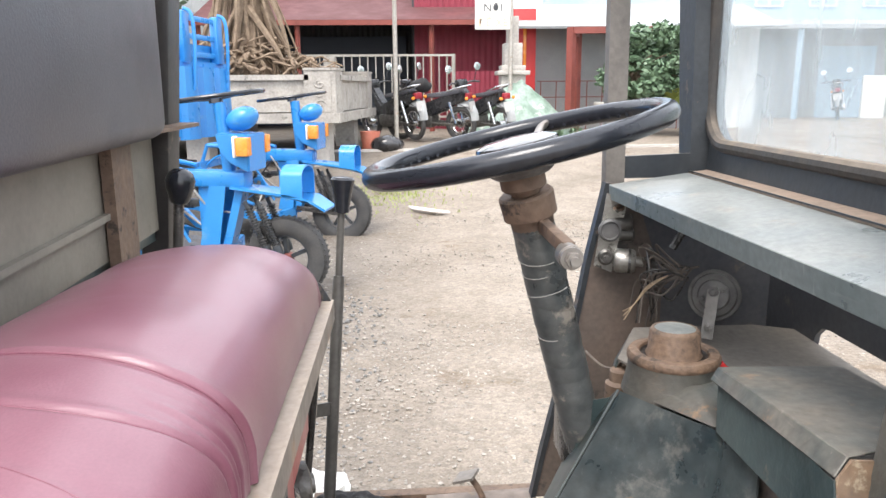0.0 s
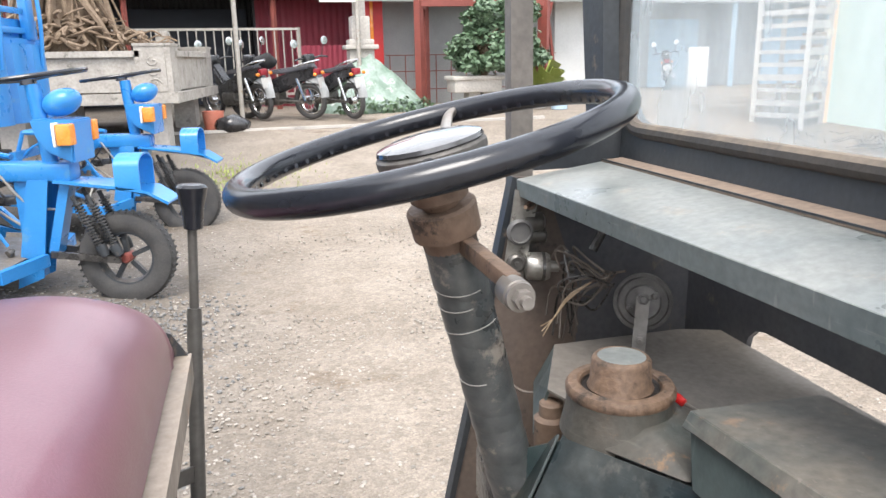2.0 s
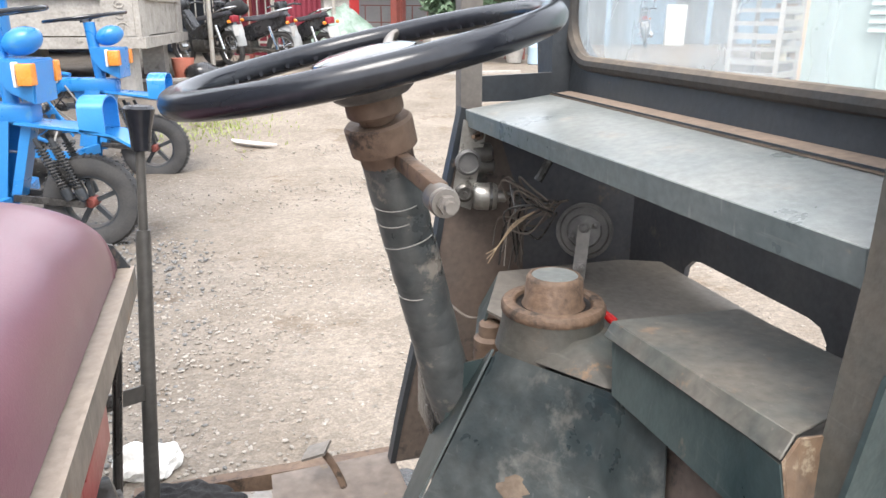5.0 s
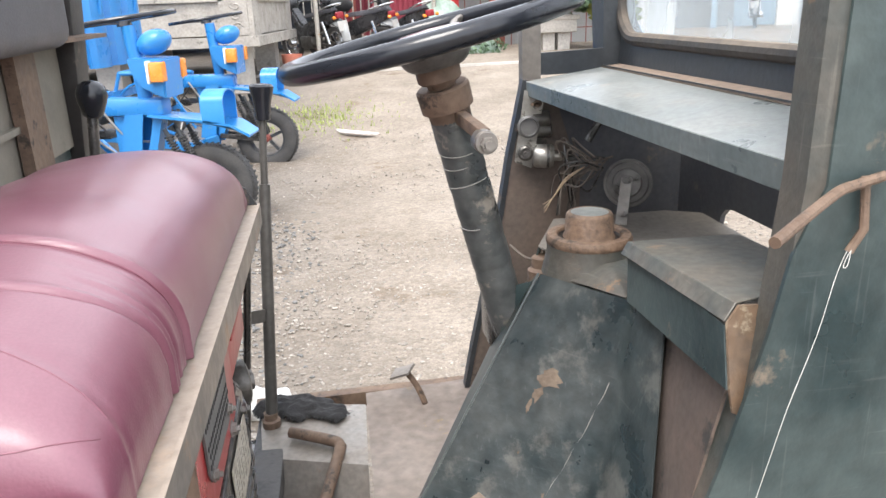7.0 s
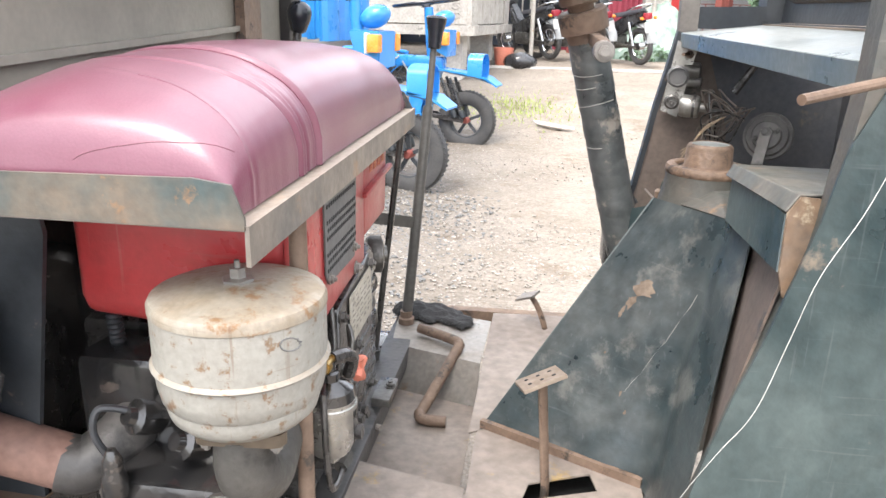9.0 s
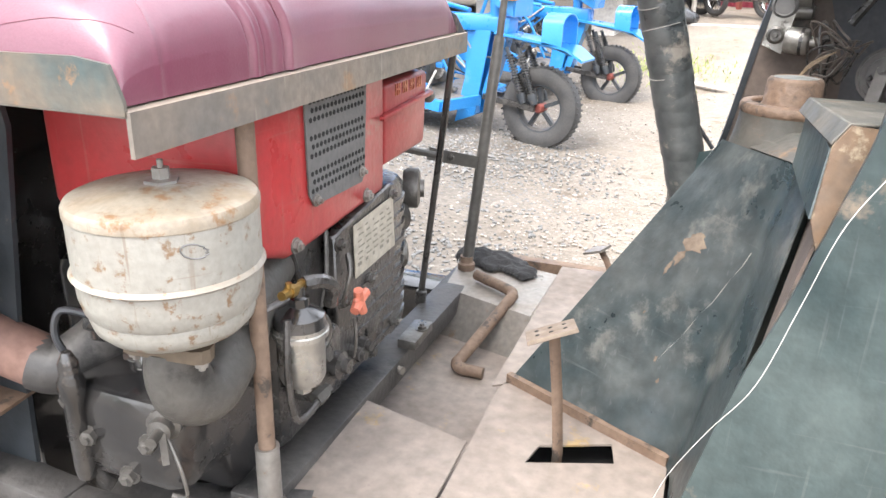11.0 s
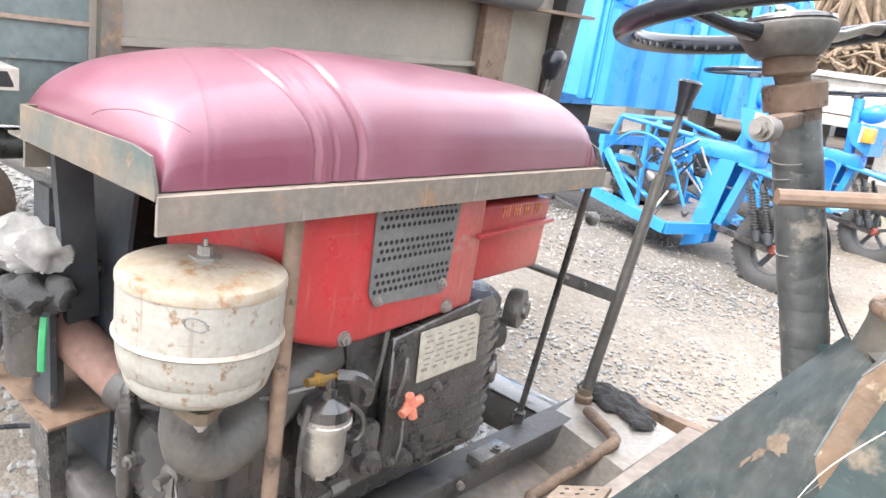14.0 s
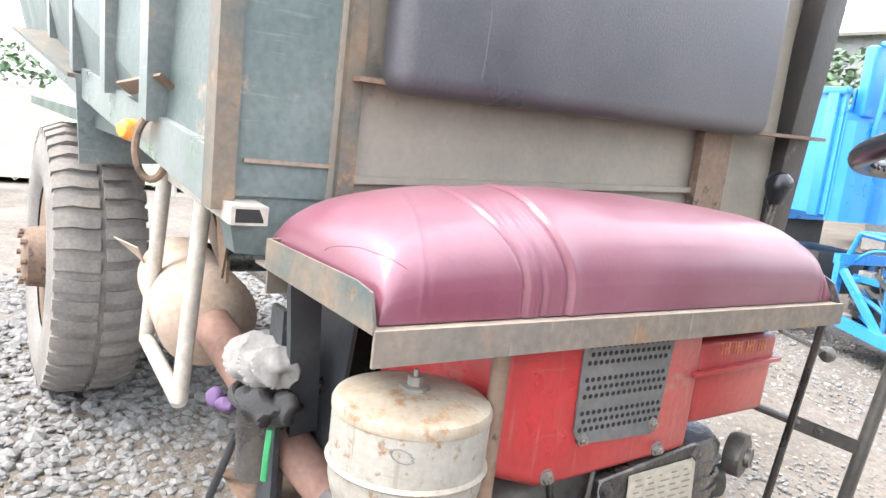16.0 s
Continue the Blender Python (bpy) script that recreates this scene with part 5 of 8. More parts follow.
tank = part("fuel_tank", bm, RED, eng, "red painted fuel tank")
bm = B()
beam(bm, (-0.028, 0.60, 1.197), (-0.028, 0.835, 1.208), 0.012, 0.008, bevel=0.002)
part("tank_band", bm, RED, tank)
GOLDP = material("worn_gold_paint", (0.5, 0.2, 0.09), (0.46, 0.09, 0.05), 0.5, scale=60)
for k in range(4):
    bm = B()
    y0 = 0.672 + k * 0.034
    for w in (0, 0.0085, 0.017):
        box(bm, (-0.0335, y0 + w, 1.224), (-0.0327, y0 + w + 0.0045, 1.244))
    box(bm, (-0.0335, y0, 1.2325), (-0.0328, y0 + 0.021, 1.2365))
    part("lettering_bar", bm, GOLDP, tank, "worn gold lettering")
bm = B()
box(bm, (-0.30, 0.622, 1.25), (-0.05, 0.83, 1.30), 0.01)
part("tank_top", bm, RED, tank)
bm = B()
plate(bm, [(-0.026, 0.348, 1.275), (-0.026, 0.352, 1.135), (-0.026, 0.365, 1.115), (-0.026, 0.52, 1.110), (-0.026, 0.53, 1.12), (-0.026, 0.541, 1.275)], 0.003)
gr = part("radiator_screen", bm, GRILLE, eng, "grey perforated screen plate")
bm = B()
lathe(bm, [(0.0038, 0), (0.0038, 0.0006)], (-0.026, 0.362, 1.262), (1, 0, 0), 8)
perf = part("perforation", bm, HOLE, gr)
for r in range(3):
    for q in range(3):
        for k in range(15):
            if r or q or k:
                again(perf, (-0.0257, 0.362 + k * 0.0115 + (0.005 if q % 2 else 0), 1.262 - r * 0.05 - q * 0.0125))
for y, z in ((0.37, 1.122), (0.518, 1.128)):
    bm = B()
    hexbolt(bm, (-0.026, y, z), (1, 0, 0), 0.007, 0.006)
    part("bolt", bm, STEEL, gr)
for y, z in ((0.314, 1.072), (0.543, 1.081)):
    bm = B()
    hexbolt(bm, (-0.03, y, z), (1, 0, 0), 0.009, 0.008)
    part("bolt", bm, STEEL, hop)
# air cleaner
AC = V(-0.052, 0.091, 0)
bm = B()
lathe(bm, [(0.0, 1.05), (0.06, 1.051), (0.076, 1.056), (0.0855, 1.066), (0.089, 1.078), (0.0885, 1.084), (0.093, 1.089), (0.0965, 1.105), (0.0975, 1.126), (0.0998, 1.1265), (0.1022, 1.129), (0.0998, 1.1325), (0.0982, 1.1335), (0.0985, 1.198)], AC, seg=64)
ac = part("air_cleaner", bm, CREAM, eng, "chipped cream air cleaner can with rust spots")
bm = B()
lathe(bm, [(0.0985, 1.192), (0.0997, 1.193), (0.0997, 1.201), (0.097, 1.206), (0.089, 1.2095), (0.084, 1.2095), (0.06, 1.2155), (0.03, 1.22), (0.02, 1.219), (0, 1.2195)], AC, seg=64)
part("air_cleaner_lid", bm, CREAMLID, ac, "rust-stained domed lid")
bm = B()
lathe(bm, [(0.019, 1.2185), (0.019, 1.222), (0.012, 1.223), (0.0095, 1.223), (0.0095, 1.2345)], AC, seg=6)
lathe(bm, [(0.0032, 1.234), (0.0032, 1.243)], AC, seg=10)
part("wing_nut", bm, STEEL, ac)
d_, s_, u_ = frame_of(V(0.035 + 0.052, 0.027 - 0.091, 0))
bm = B()
MK = AC + d_ * 0.0983 + V(0, 0, 1.173)
sweep(bm, [MK + s_ * 0.013 * math.cos(2 * math.pi * k / 24) * (1 + 0.15 * math.sin(3 * k)) + V(0, 0, 0.0075 * math.sin(2 * math.pi * k / 24) + 0.003 * math.cos(2 * math.pi * k / 24)) for k in range(24)], 0.0009, 5, close=True)
part("scraped_dent", bm, GRILLE, ac)
bm = B()
FC = V(-0.052, 0.091, 0)
tri3 = []
for ang in (215, 335, 95):
    c3 = FC + V(0.046 * math.cos(radians(ang)), 0.046 * math.sin(radians(ang)), 0)
    tri3 += [c3 + V(0.015 * math.cos(radians(ang + q)), 0.015 * math.sin(radians(ang + q)), 0) for q in (-60, -20, 20, 60)]
solid(bm, [[p + V(0, 0, 1.026) for p in tri3], [p + V(0, 0, 1.042) for p in tri3]])
lathe(bm, [(0.045, 1.04), (0.048, 1.054)], AC, seg=24)
fl = part("flange", bm, FLANGEM, ac)
for ang in (215, 335, 95):
    bm = B()
    hexbolt(bm, FC + V(0.048 * math.cos(radians(ang)), 0.048 * math.sin(radians(ang)), 1.026), (0, 0, -1), 0.008, 0.008)
    part("bolt", bm, STEEL, fl)
bm = B()
sweep(bm, curve([(-0.055, 0.085, 1.028), (-0.055, 0.085, 0.99), (-0.052, 0.096, 0.962), (-0.048, 0.128, 0.949), (-0.055, 0.19, 0.973), (-0.072, 0.26, 1.006), (-0.085, 0.33, 1.03)], 6), [0.034, 0.0345, 0.035, 0.0355, 0.036, 0.0365, 0.037, 0.0375, 0.038, 0.0385] + [0.0395] * 27, 24)
part("intake_elbow", bm, ELBOW, eng, "dull grey cast intake elbow")
bm = B()
box(bm, (-0.275, 0.105, 0.775), (-0.085, 0.30, 0.922), 0.032)
head = part("cylinder_head_cover", bm, OILY, eng, "oily grey cylinder head cover")
for x, y, z in ((-0.226, 0.10, 0.848), (-0.13, 0.10, 0.86), (-0.25, 0.10, 0.90), (-0.17, 0.10, 0.80)):
    bm = B()
    hexbolt(bm, (x, y + 0.006, z), (0.2, -1, 0), 0.011, 0.012)
    part("bolt", bm, ALU, head)
for x, y, z, ax in ((-0.10, 0.105, 0.90, (0.3, -1, 0)), (-0.275, 0.16, 0.875, (-1, -0.3, 0.2))):
    bm = B()
    lathe(bm, [(0.022, 0), (0.022, 0.008), (0.015, 0.01), (0.015, 0.022), (0.007, 0.024), (0.007, 0.045)], (x, y, z), ax, 16)
    part("oil_union", bm, ALU, head)
bm = B()
beam(bm, (-0.09, 0.085, 0.90), (-0.085, 0.08, 0.86), 0.008, 0.012)
part("tap_lever", bm, ALU, head)
bm = B()
lathe(bm, [(0.012, 0.78), (0.014, 0.80), (0.014, 0.90), (0.017, 0.905), (0.017, 0.93), (0.013, 0.938), (0.013, 0.955), (0.006, 0.97)], (-0.242, 0.103, 0), seg=14)
part("injector_post", bm, OILY, head)
for x, y, z in ((-0.23, 0.16, 0.985), (-0.19, 0.18, 1.0), (-0.16, 0.15, 0.96)):
    bm = B()
    lathe(bm, [(0.02, -0.03), (0.024, -0.01), (0.024, 0.01), (0.014, 0.014), (0.012, 0.024)], (x, y, z), (-0.5, -0.8, 0.5), 14)
    part("injector_cap", bm, OILY, head)
bm = B()
sweep(bm, curve([(-0.24, 0.15, 1.0), (-0.27, 0.13, 1.01), (-0.275, 0.12, 0.98), (-0.26, 0.12, 0.95)], 6), 0.005, 8)
part("leak_off_pipe", bm, RUBBER, head)
bm = B()
box(bm, (-0.35, 0.20, 0.72), (-0.08, 0.31, 1.05), 0.02)
part("cylinder", bm, OILY, eng)
bm = B()
sweep(bm, curve([(-0.09, 0.09, 0.90), (-0.07, 0.085, 0.86), (-0.062, 0.085, 0.82), (-0.07, 0.09, 0.80), (-0.055, 0.095, 0.79)], 6), 0.0025, 6)
part("tie_wire", bm, ALU, eng)
# fuel filter and pump
bm = B()
lathe(bm, [(0.012, 0.885), (0.028, 0.893), (0.033, 0.905), (0.033, 0.965), (0.037, 0.968), (0.037, 0.98)], (0.0, 0.267, 0), seg=28)
ff = part("fuel_filter", bm, FILTERM, eng, "grimy steel fuel filter bowl")
bm = B()
lathe(bm, [(0.037, 0.978), (0.034, 0.995), (0.02, 1.005), (0.014, 1.008), (0.014, 1.02), (0.009, 1.022), (0.009, 1.035)], (0.0, 0.267, 0), seg=20)
part("filter_head", bm, OILY, ff)
bm = B()
lathe(bm, [(0.0345, 0.965), (0.039, 0.966), (0.039, 0.973), (0.0365, 0.975)], (0.0, 0.267, 0), seg=32)
part("clamp_band", bm, FILTERM, ff)
bm = B()
lathe(bm, [(0.013, 0.876), (0.013, 0.884), (0.02, 0.888)], (0.0, 0.267, 0), seg=6)
part("drain_nut", bm, FILTERM, ff)
bm = B()
lathe(bm, [(0.0065, -0.03), (0.0065, -0.012), (0.009, -0.012), (0.009, 0.0), (0.006, 0.0), (0.006, 0.022), (0.009, 0.022), (0.009, 0.034)], (0.0, 0.255, 1.035), (0, 1, -0.1), 8)
lathe(bm, [(0.0045, 0), (0.0045, 0.014)], (0.0, 0.243, 1.036), (0, 0, 1), 8)
part("brass_fitting", bm, BRASS, ff)
for pts, r in (([(0.0, 0.28, 1.034), (0.014, 0.305, 1.03), (0.018, 0.328, 1.012), (0.01, 0.335, 0.982)], 0.0105), ([(0.0, 0.24, 1.03), (-0.02, 0.20, 1.02), (-0.05, 0.18, 1.0)], 0.005),
               ([(0.0, 0.235, 1.0), (0.005, 0.222, 0.93), (0.01, 0.225, 0.86), (0.012, 0.25, 0.845), (0.012, 0.29, 0.85)], 0.005), ([(-0.02, 0.31, 0.98), (0.0, 0.34, 0.955), (0.0, 0.345, 0.92), (-0.01, 0.32, 0.90)], 0.004),
               ([(-0.04, 0.42, 1.06), (-0.03, 0.40, 1.0), (-0.03, 0.38, 0.95)], 0.004), ([(-0.06, 0.35, 1.05), (-0.05, 0.36, 0.98), (-0.04, 0.38, 0.90)], 0.005)):
    bm = B()
    sweep(bm, curve(pts, 6), r, 8)
    part("fuel_pipe", bm, CASTING if r != 0.004 else ALU, eng)
bm = B()
box(bm, (-0.06, 0.31, 0.82), (-0.005, 0.40, 0.92), 0.012)
lathe(bm, [(0.022, -0.03), (0.022, 0.02), (0.012, 0.024), (0.012, 0.034)], (-0.01, 0.365, 0.865), (1, 0, 0), 16)
lathe(bm, [(0.012, -0.02), (0.012, 0.015)], (-0.005, 0.33, 0.90), (1, 0, 0.2), 6)
pump = part("injection_pump", bm, CASTING, eng)
bm = B()
lathe(bm, [(0.012, 0), (0.012, 0.022), (0.008, 0.022), (0.008, 0.032)], (0.008, 0.285, 0.85), (0.2, 1, 0.2), 6)
part("union_nut", bm, ALU, pump)
bm = B()
box(bm, (-0.04, 0.70, 0.715), (0.0, 0.80, 0.735), 0.003)
hexbolt(bm, (-0.01, 0.76, 0.735), (0, 0, 1), 0.010)
part("mount_foot", bm, ALU, eng)
bm = B()
lathe(bm, [(0.035, 0), (0.035, 0.06), (0.025, 0.065), (0.012, 0.065), (0.012, 0.075)], (-0.09, 0.72, 0.97), (0.3, 1, 0), 20)
part("crank_hub", bm, CASTING, eng)
# flywheel side: guard and dark belt pulley behind the can
bm = B()
lathe(bm, [(0.0, -0.03), (0.16, -0.03), (0.17, -0.02), (0.17, 0.02), (0.16, 0.03), (0.0, 0.03)], (-0.36, 0.36, 0.98), (0.15, 1, 0), 40)
part("flywheel", bm, OILY, eng)
bm = B()
HX = V(-0.30, 0.235, 0)
for k in range(16):
    lathe(bm, [(0.009, 0), (0.012, 0.004), (0.009, 0.008)], HX + V(-0.001 * k, 0.002 * k, 1.10 - 0.0085 * k), (0, 0, -1), 12)
part("ribbed_hose", bm, RUBBER, eng)
bm = B()
plate(bm, [(-0.335, 0.155, 1.30), (-0.325, 0.155, 1.24), (-0.372, 0.155, 0.96), (-0.39, 0.155, 0.72), (-0.52, 0.155, 0.72), (-0.50, 0.155, 1.30)], 0.008)
gp2 = part("belt_guard", bm, BLACK, truck, "black belt guard plate")
bm = B()
lathe(bm, [(0.011, 0), (0.011, 0.001)], (-0.425, 0.1545, 1.16), (0, -1, 0), 14)
part("guard_hole", bm, HOLE, gp2)
bm = B()
beam(bm, (-0.34, 0.06, 1.30), (-0.43, 0.12, 1.0), 0.018, 0.05, up=(0, 1, 0))
part("seat_frame_leg", bm, BLACK, truck)
bm = B()
hexbolt(bm, (-0.43, 0.147, 1.08), (0, -1, 0), 0.012, 0.02)
part("bolt", bm, CASTING, gp2)
bm = B()
plate(bm, [(-0.408, 0.07, 1.22), (-0.412, 0.075, 0.86), (-0.475, 0.075, 0.86), (-0.46, 0.07, 1.22)], 0.01)
part("side_bracket", bm, BLACK, truck)
# exhaust
bm = B()
sweep(bm, [(-0.325, 0.152, 0.905), (-0.44, 0.115, 0.96), (-0.72, 0.042, 1.11)], [0.038, 0.038, 0.038], 20)
part("exhaust_pipe", bm, EXHAUST, truck, "rusty pinkish exhaust pipe")
bm = B()
sweep(bm, curve([(-0.345, 0.146, 0.912), (-0.315, 0.158, 0.905), (-0.285, 0.185, 0.925), (-0.26, 0.24, 0.96)], 5), 0.04, 20)
part("exhaust_elbow", bm, BEDM, truck)
bm = B()
lathe(bm, [(0.03, 0), (0.075, 0.03), (0.098, 0.05), (0.098, 0.5), (0.08, 0.53), (0.03, 0.56)], (-0.71, 0.04, 1.11), (-0.985, 0.12, -0.03), 32)
part("muffler", bm, MUFFLER, truck, "tan rusted exhaust muffler")
bm = B()
plate(bm, [(-1.12, -0.02, 1.18), (-1.42, -0.02, 1.15), (-1.36, 0.03, 1.11), (-1.14, 0.0, 1.14)], 0.003)
part("muffler_shield", bm, MUFFLER, truck)
# step hanging beside the body
bm = B()
beam(bm, (-0.36, -0.025, 1.379), (-0.82, -0.005, 1.388), 0.055, 0.028)
st = part("side_step_bracket", bm, GREYTUBE, truck, "grey rectangular step bracket tube")
bm = B()
box(bm, (-0.3603, -0.046, 1.369), (-0.3592, -0.004, 1.389))
part("tube_mouth", bm, HOLE, st)
for a, b in (((-0.645, -0.01, 1.375), (-0.65, -0.03, 0.985)), ((-0.93, -0.012, 1.38), (-0.945, -0.028, 1.015)), ((-0.65, -0.03, 0.985), (-0.945, -0.028, 1.015))):
    bm = B()
    sweep(bm, [a, b], 0.0155, 14)
    part("step_tube", bm, GREYTUBE, st)
bm = B()
plate(bm, [(-0.60, 0.0, 1.37), (-0.56, 0.02, 1.37), (-0.60, 0.02, 1.23)], 0.006)
plate(bm, [(-0.70, 0.01, 1.38), (-0.60, 0.03, 1.26), (-0.60, 0.03, 1.22), (-0.72, 0.01, 1.33)], 0.006)
part("step_gusset", bm, RUST, st)
# hook ring and marker lamp on the body rail
bm = B()
sweep(bm, [V(-0.82, -0.065, 1.435) + V(0.012 * math.cos(2 * math.pi * k / 24), 0.028 * math.cos(2 * math.pi * k / 24), 0.06 * math.sin(2 * math.pi * k / 24)) for k in range(24)], 0.008, 8, close=True)
part("tow_ring", bm, RUST, truck)
bm = B()
lathe(bm, [(0.0, 0.0), (0.022, 0.0), (0.022, 0.02), (0.015, 0.03), (0, 0.032)], (-0.96, -0.072, 1.46), (0.5, -1, 0), 16)
part("marker_lamp", bm, ORANGE, truck, "orange side marker lamp")
bm = B()
plate(bm, [(-0.72, -0.055, 1.55), (-0.70, -0.085, 1.57), (-1.05, -0.095, 1.55), (-1.08, -0.06, 1.53)], 0.006)
part("latch_plate", bm, RUST, truck)
# mud flap and rear wheel
bm = B()
plate(bm, [(-1.75, -0.085, 1.57), (-1.75, -0.065, 1.31), (-1.75, 0.17, 1.325), (-1.75, 0.17, 1.55)], 0.012)
part("mudguard_flap", bm, DASH, truck, "grey-green mudguard flap plate")
bm = B()
plate(bm, [(-1.75, -0.105, 1.57), (-1.75, 0.17, 1.55), (-2.5, 0.2, 1.72), (-2.5, -0.2, 1.72)], 0.012)
part("mudguard_top", bm, GREEN_RUST, truck)


def truck_wheel(cx, cy, cz, r, w):
    bm = B()
    prof = [(r * 0.55, -w * 0.42), (r * 0.62, -w * 0.5), (r * 0.80, -w * 0.52), (r * 0.93, -w * 0.47), (r * 0.965, -w * 0.38), (r * 0.97, 0), (r * 0.965, w * 0.38), (r * 0.93, w * 0.47), (r * 0.80, w * 0.52), (r * 0.62, w * 0.5), (r * 0.55, w * 0.42)]
    lathe(bm, prof, (cx, cy, cz), (0, 1, 0), 72, caps=False)
    wh = part("rear_wheel", bm, TYRE, truck, "big dusty lug-tread truck tyre")
    n = 44
    for k in range(n):
        a = 2 * math.pi * k / n
        for sgn in (-1, 1):
            a2 = a + (math.pi / n if sgn > 0 else 0)
            p = lambda ang, yy, rr: V(cx + rr * math.cos(ang), cy + yy, cz + rr * math.sin(ang))
            t0 = 0.042
            pts = [(0.03, 0.0), (0.18, 0.0), (0.30, 0.012), (0.49, 0.012)]
            q = []
            for f, da in pts:
                rr = r * (1.0 if f < 0.42 else 0.95)
                q.append((p(a2 + da - t0, sgn * f * w, rr), p(a2 + da + t0, sgn * f * w, rr), p(a2 + da + t0, sgn * f * w, r * (0.955 if f < .42 else .90)), p(a2 + da - t0, sgn * f * w, r * (0.955 if f < .42 else .90))))
            bm = B()
            solid(bm, q)
            part("tread_lug", bm, TYRE, wh)
    bm = B()
    lathe(bm, [(r * 0.56, -w * 0.40), (r * 0.5, -w * 0.38), (r * 0.42, -w * 0.2), (r * 0.30, -w * 0.12), (0.14, -w * 0.12), (0.12, -w * 0.62), (0.09, -w * 0.66), (0, -w * 0.66)], (cx, cy, cz), (0, 1, 0), 36)
    part("wheel_rim", bm, RUST, wh, "rusty steel wheel rim")
    for k in range(8):
        a = 2 * math.pi * k / 8
        bm = B()
        lathe(bm, [(0.013, 0), (0.013, 0.02)], (cx + 0.105 * math.cos(a), cy - w * 0.64, cz + 0.105 * math.sin(a)), (0, -1, 0), 6)
        part("wheel_nut", bm, RUST, wh)


WX, WR = -2.72, 0.56
truck_wheel(WX, 0.085, 0.285 + WR - 0.02, WR, 0.33)
bm = B()
lathe(bm, [(0.07, -0.1), (0.07, 1.4)], (WX, 0.02, 0.825), (0, 1, 0), 20)
part("rear_axle", bm, CASTING, truck)
truck_wheel(WX, 1.36, 0.285 + WR - 0.02, WR, 0.33)

# loose things in and on the truck
bm = B()
sweep(bm, curve([(-0.005, 1.13, 0.712), (0.09, 1.075, 0.711), (0.108, 1.055, 0.708), (0.104, 1.03, 0.70), (0.05, 0.87, 0.63), (0.042, 0.845, 0.622), (0.055, 0.835, 0.616), (0.105, 0.835, 0.614)], 6), 0.0135, 12)
single("starting_crank", bm, RUST, "rusty bent starting crank lying on the cab floor", "crank handle")
FINGERS = (((-0.07, 1.262), (0.035, 1.245), 0.036), ((-0.05, 1.285), (0.03, 1.285), 0.026), ((0.02, 1.235), (0.108, 1.185), 0.014), ((0.025, 1.25), (0.118, 1.205), 0.015), ((0.025, 1.268), (0.112, 1.235), 0.014), ((0.01, 1.29), (0.085, 1.268), 0.014), ((-0.045, 1.262), (0.012, 1.205), 0.013))


def glove_height(x, y):
    h = 0.0
    x, y = x + 0.008 * noise.noise(V(x * 30, y * 30, 1)), y + 0.008 * noise.noise(V(x * 30, y * 30, 5))
    for (ax, ay), (bx, by), w in FINGERS:
        k = max(0, min(1, ((x - ax) * (bx - ax) + (y - ay) * (by - ay)) / ((bx - ax) ** 2 + (by - ay) ** 2)))
        q = 1 - ((x - ax - k * (bx - ax)) ** 2 + (y - ay - k * (by - ay)) ** 2) / w ** 2
        if q > 0:
            h = max(h, min(w, 0.024) * 0.95 * math.sqrt(q))
    return h * (1 + 0.5 * noise.noise(V(x * 45, y * 70, 2)))


bm = B()
gv = {}
for i in range(66):
    for j in range(48):
        x, y = -0.12 + i * 0.004, 1.15 + j * 0.004
        gv[i, j] = (x, y, glove_height(x, y))
made = {}
for i in range(65):
    for j in range(47):
        ks = [(i, j), (i + 1, j), (i + 1, j + 1), (i, j + 1)]
        if sum(gv[k][2] > 0 for k in ks) >= 2:
            for k in ks:
                if k not in made:
                    made[k] = bm.verts.new((gv[k][0], gv[k][1], 0.699 + gv[k][2]))
            bm.faces.new([made[k] for k in ks])
single("work_glove", bm, CLOTH, "crumpled black work glove on the cab floor", "glove", angle=80)
# red screwdriver on the shelf
bm = B()
lathe(bm, [(0.003, 0), (0.007, 0.003), (0.0075, 0.014), (0.006, 0.026), (0.0075, 0.037), (0.004, 0.042)], (0.722, 0.84, 1.186), (-0.3, 0.9, 0.3), 12)
sd = tagged(part("screwdriver", bm, material("red_plastic_handle", (0.6, 0.02, 0.02), (0.5, 0.02, 0.02), 0.3)), "red-handled screwdriver on the dusty shelf plate", "screwdriver")
bm = B()
sweep(bm, [(0.722, 0.84, 1.186), (0.747, 0.765, 1.181)], 0.003, 8)
part("blade", bm, STEEL, sd)
# string on the side panel
bm = B()
sweep(bm, curve([(0.705, 0.272, 1.378), (0.69, 0.265, 1.35), (0.658, 0.24, 1.295), (0.612, 0.21, 1.227), (0.589, 0.205, 1.145), (0.562, 0.20, 1.05), (0.525, 0.20, 0.985), (0.49, 0.215, 0.90), (0.47, 0.235, 0.80)], 6), 0.00045, 6)
sweep(bm, curve([(0.71, 0.272, 1.378), (0.704, 0.270, 1.37), (0.70, 0.268, 1.36), (0.705, 0.268, 1.362), (0.71, 0.272, 1.378)], 6), 0.0005, 6)
single("string", bm, STRING, "white string tied to a latch hook", "string")

# knotted rags and bag beside the engine
bm = B()
bmesh.ops.create_icosphere(bm, subdivisions=5, radius=0.068, matrix=Matrix.Translation((-0.465, 0.065, 1.115)) @ Matrix.Rotation(-0.15, 4, "Y") @ Matrix.Diagonal((1.45, 1.0, 0.78, 1)))
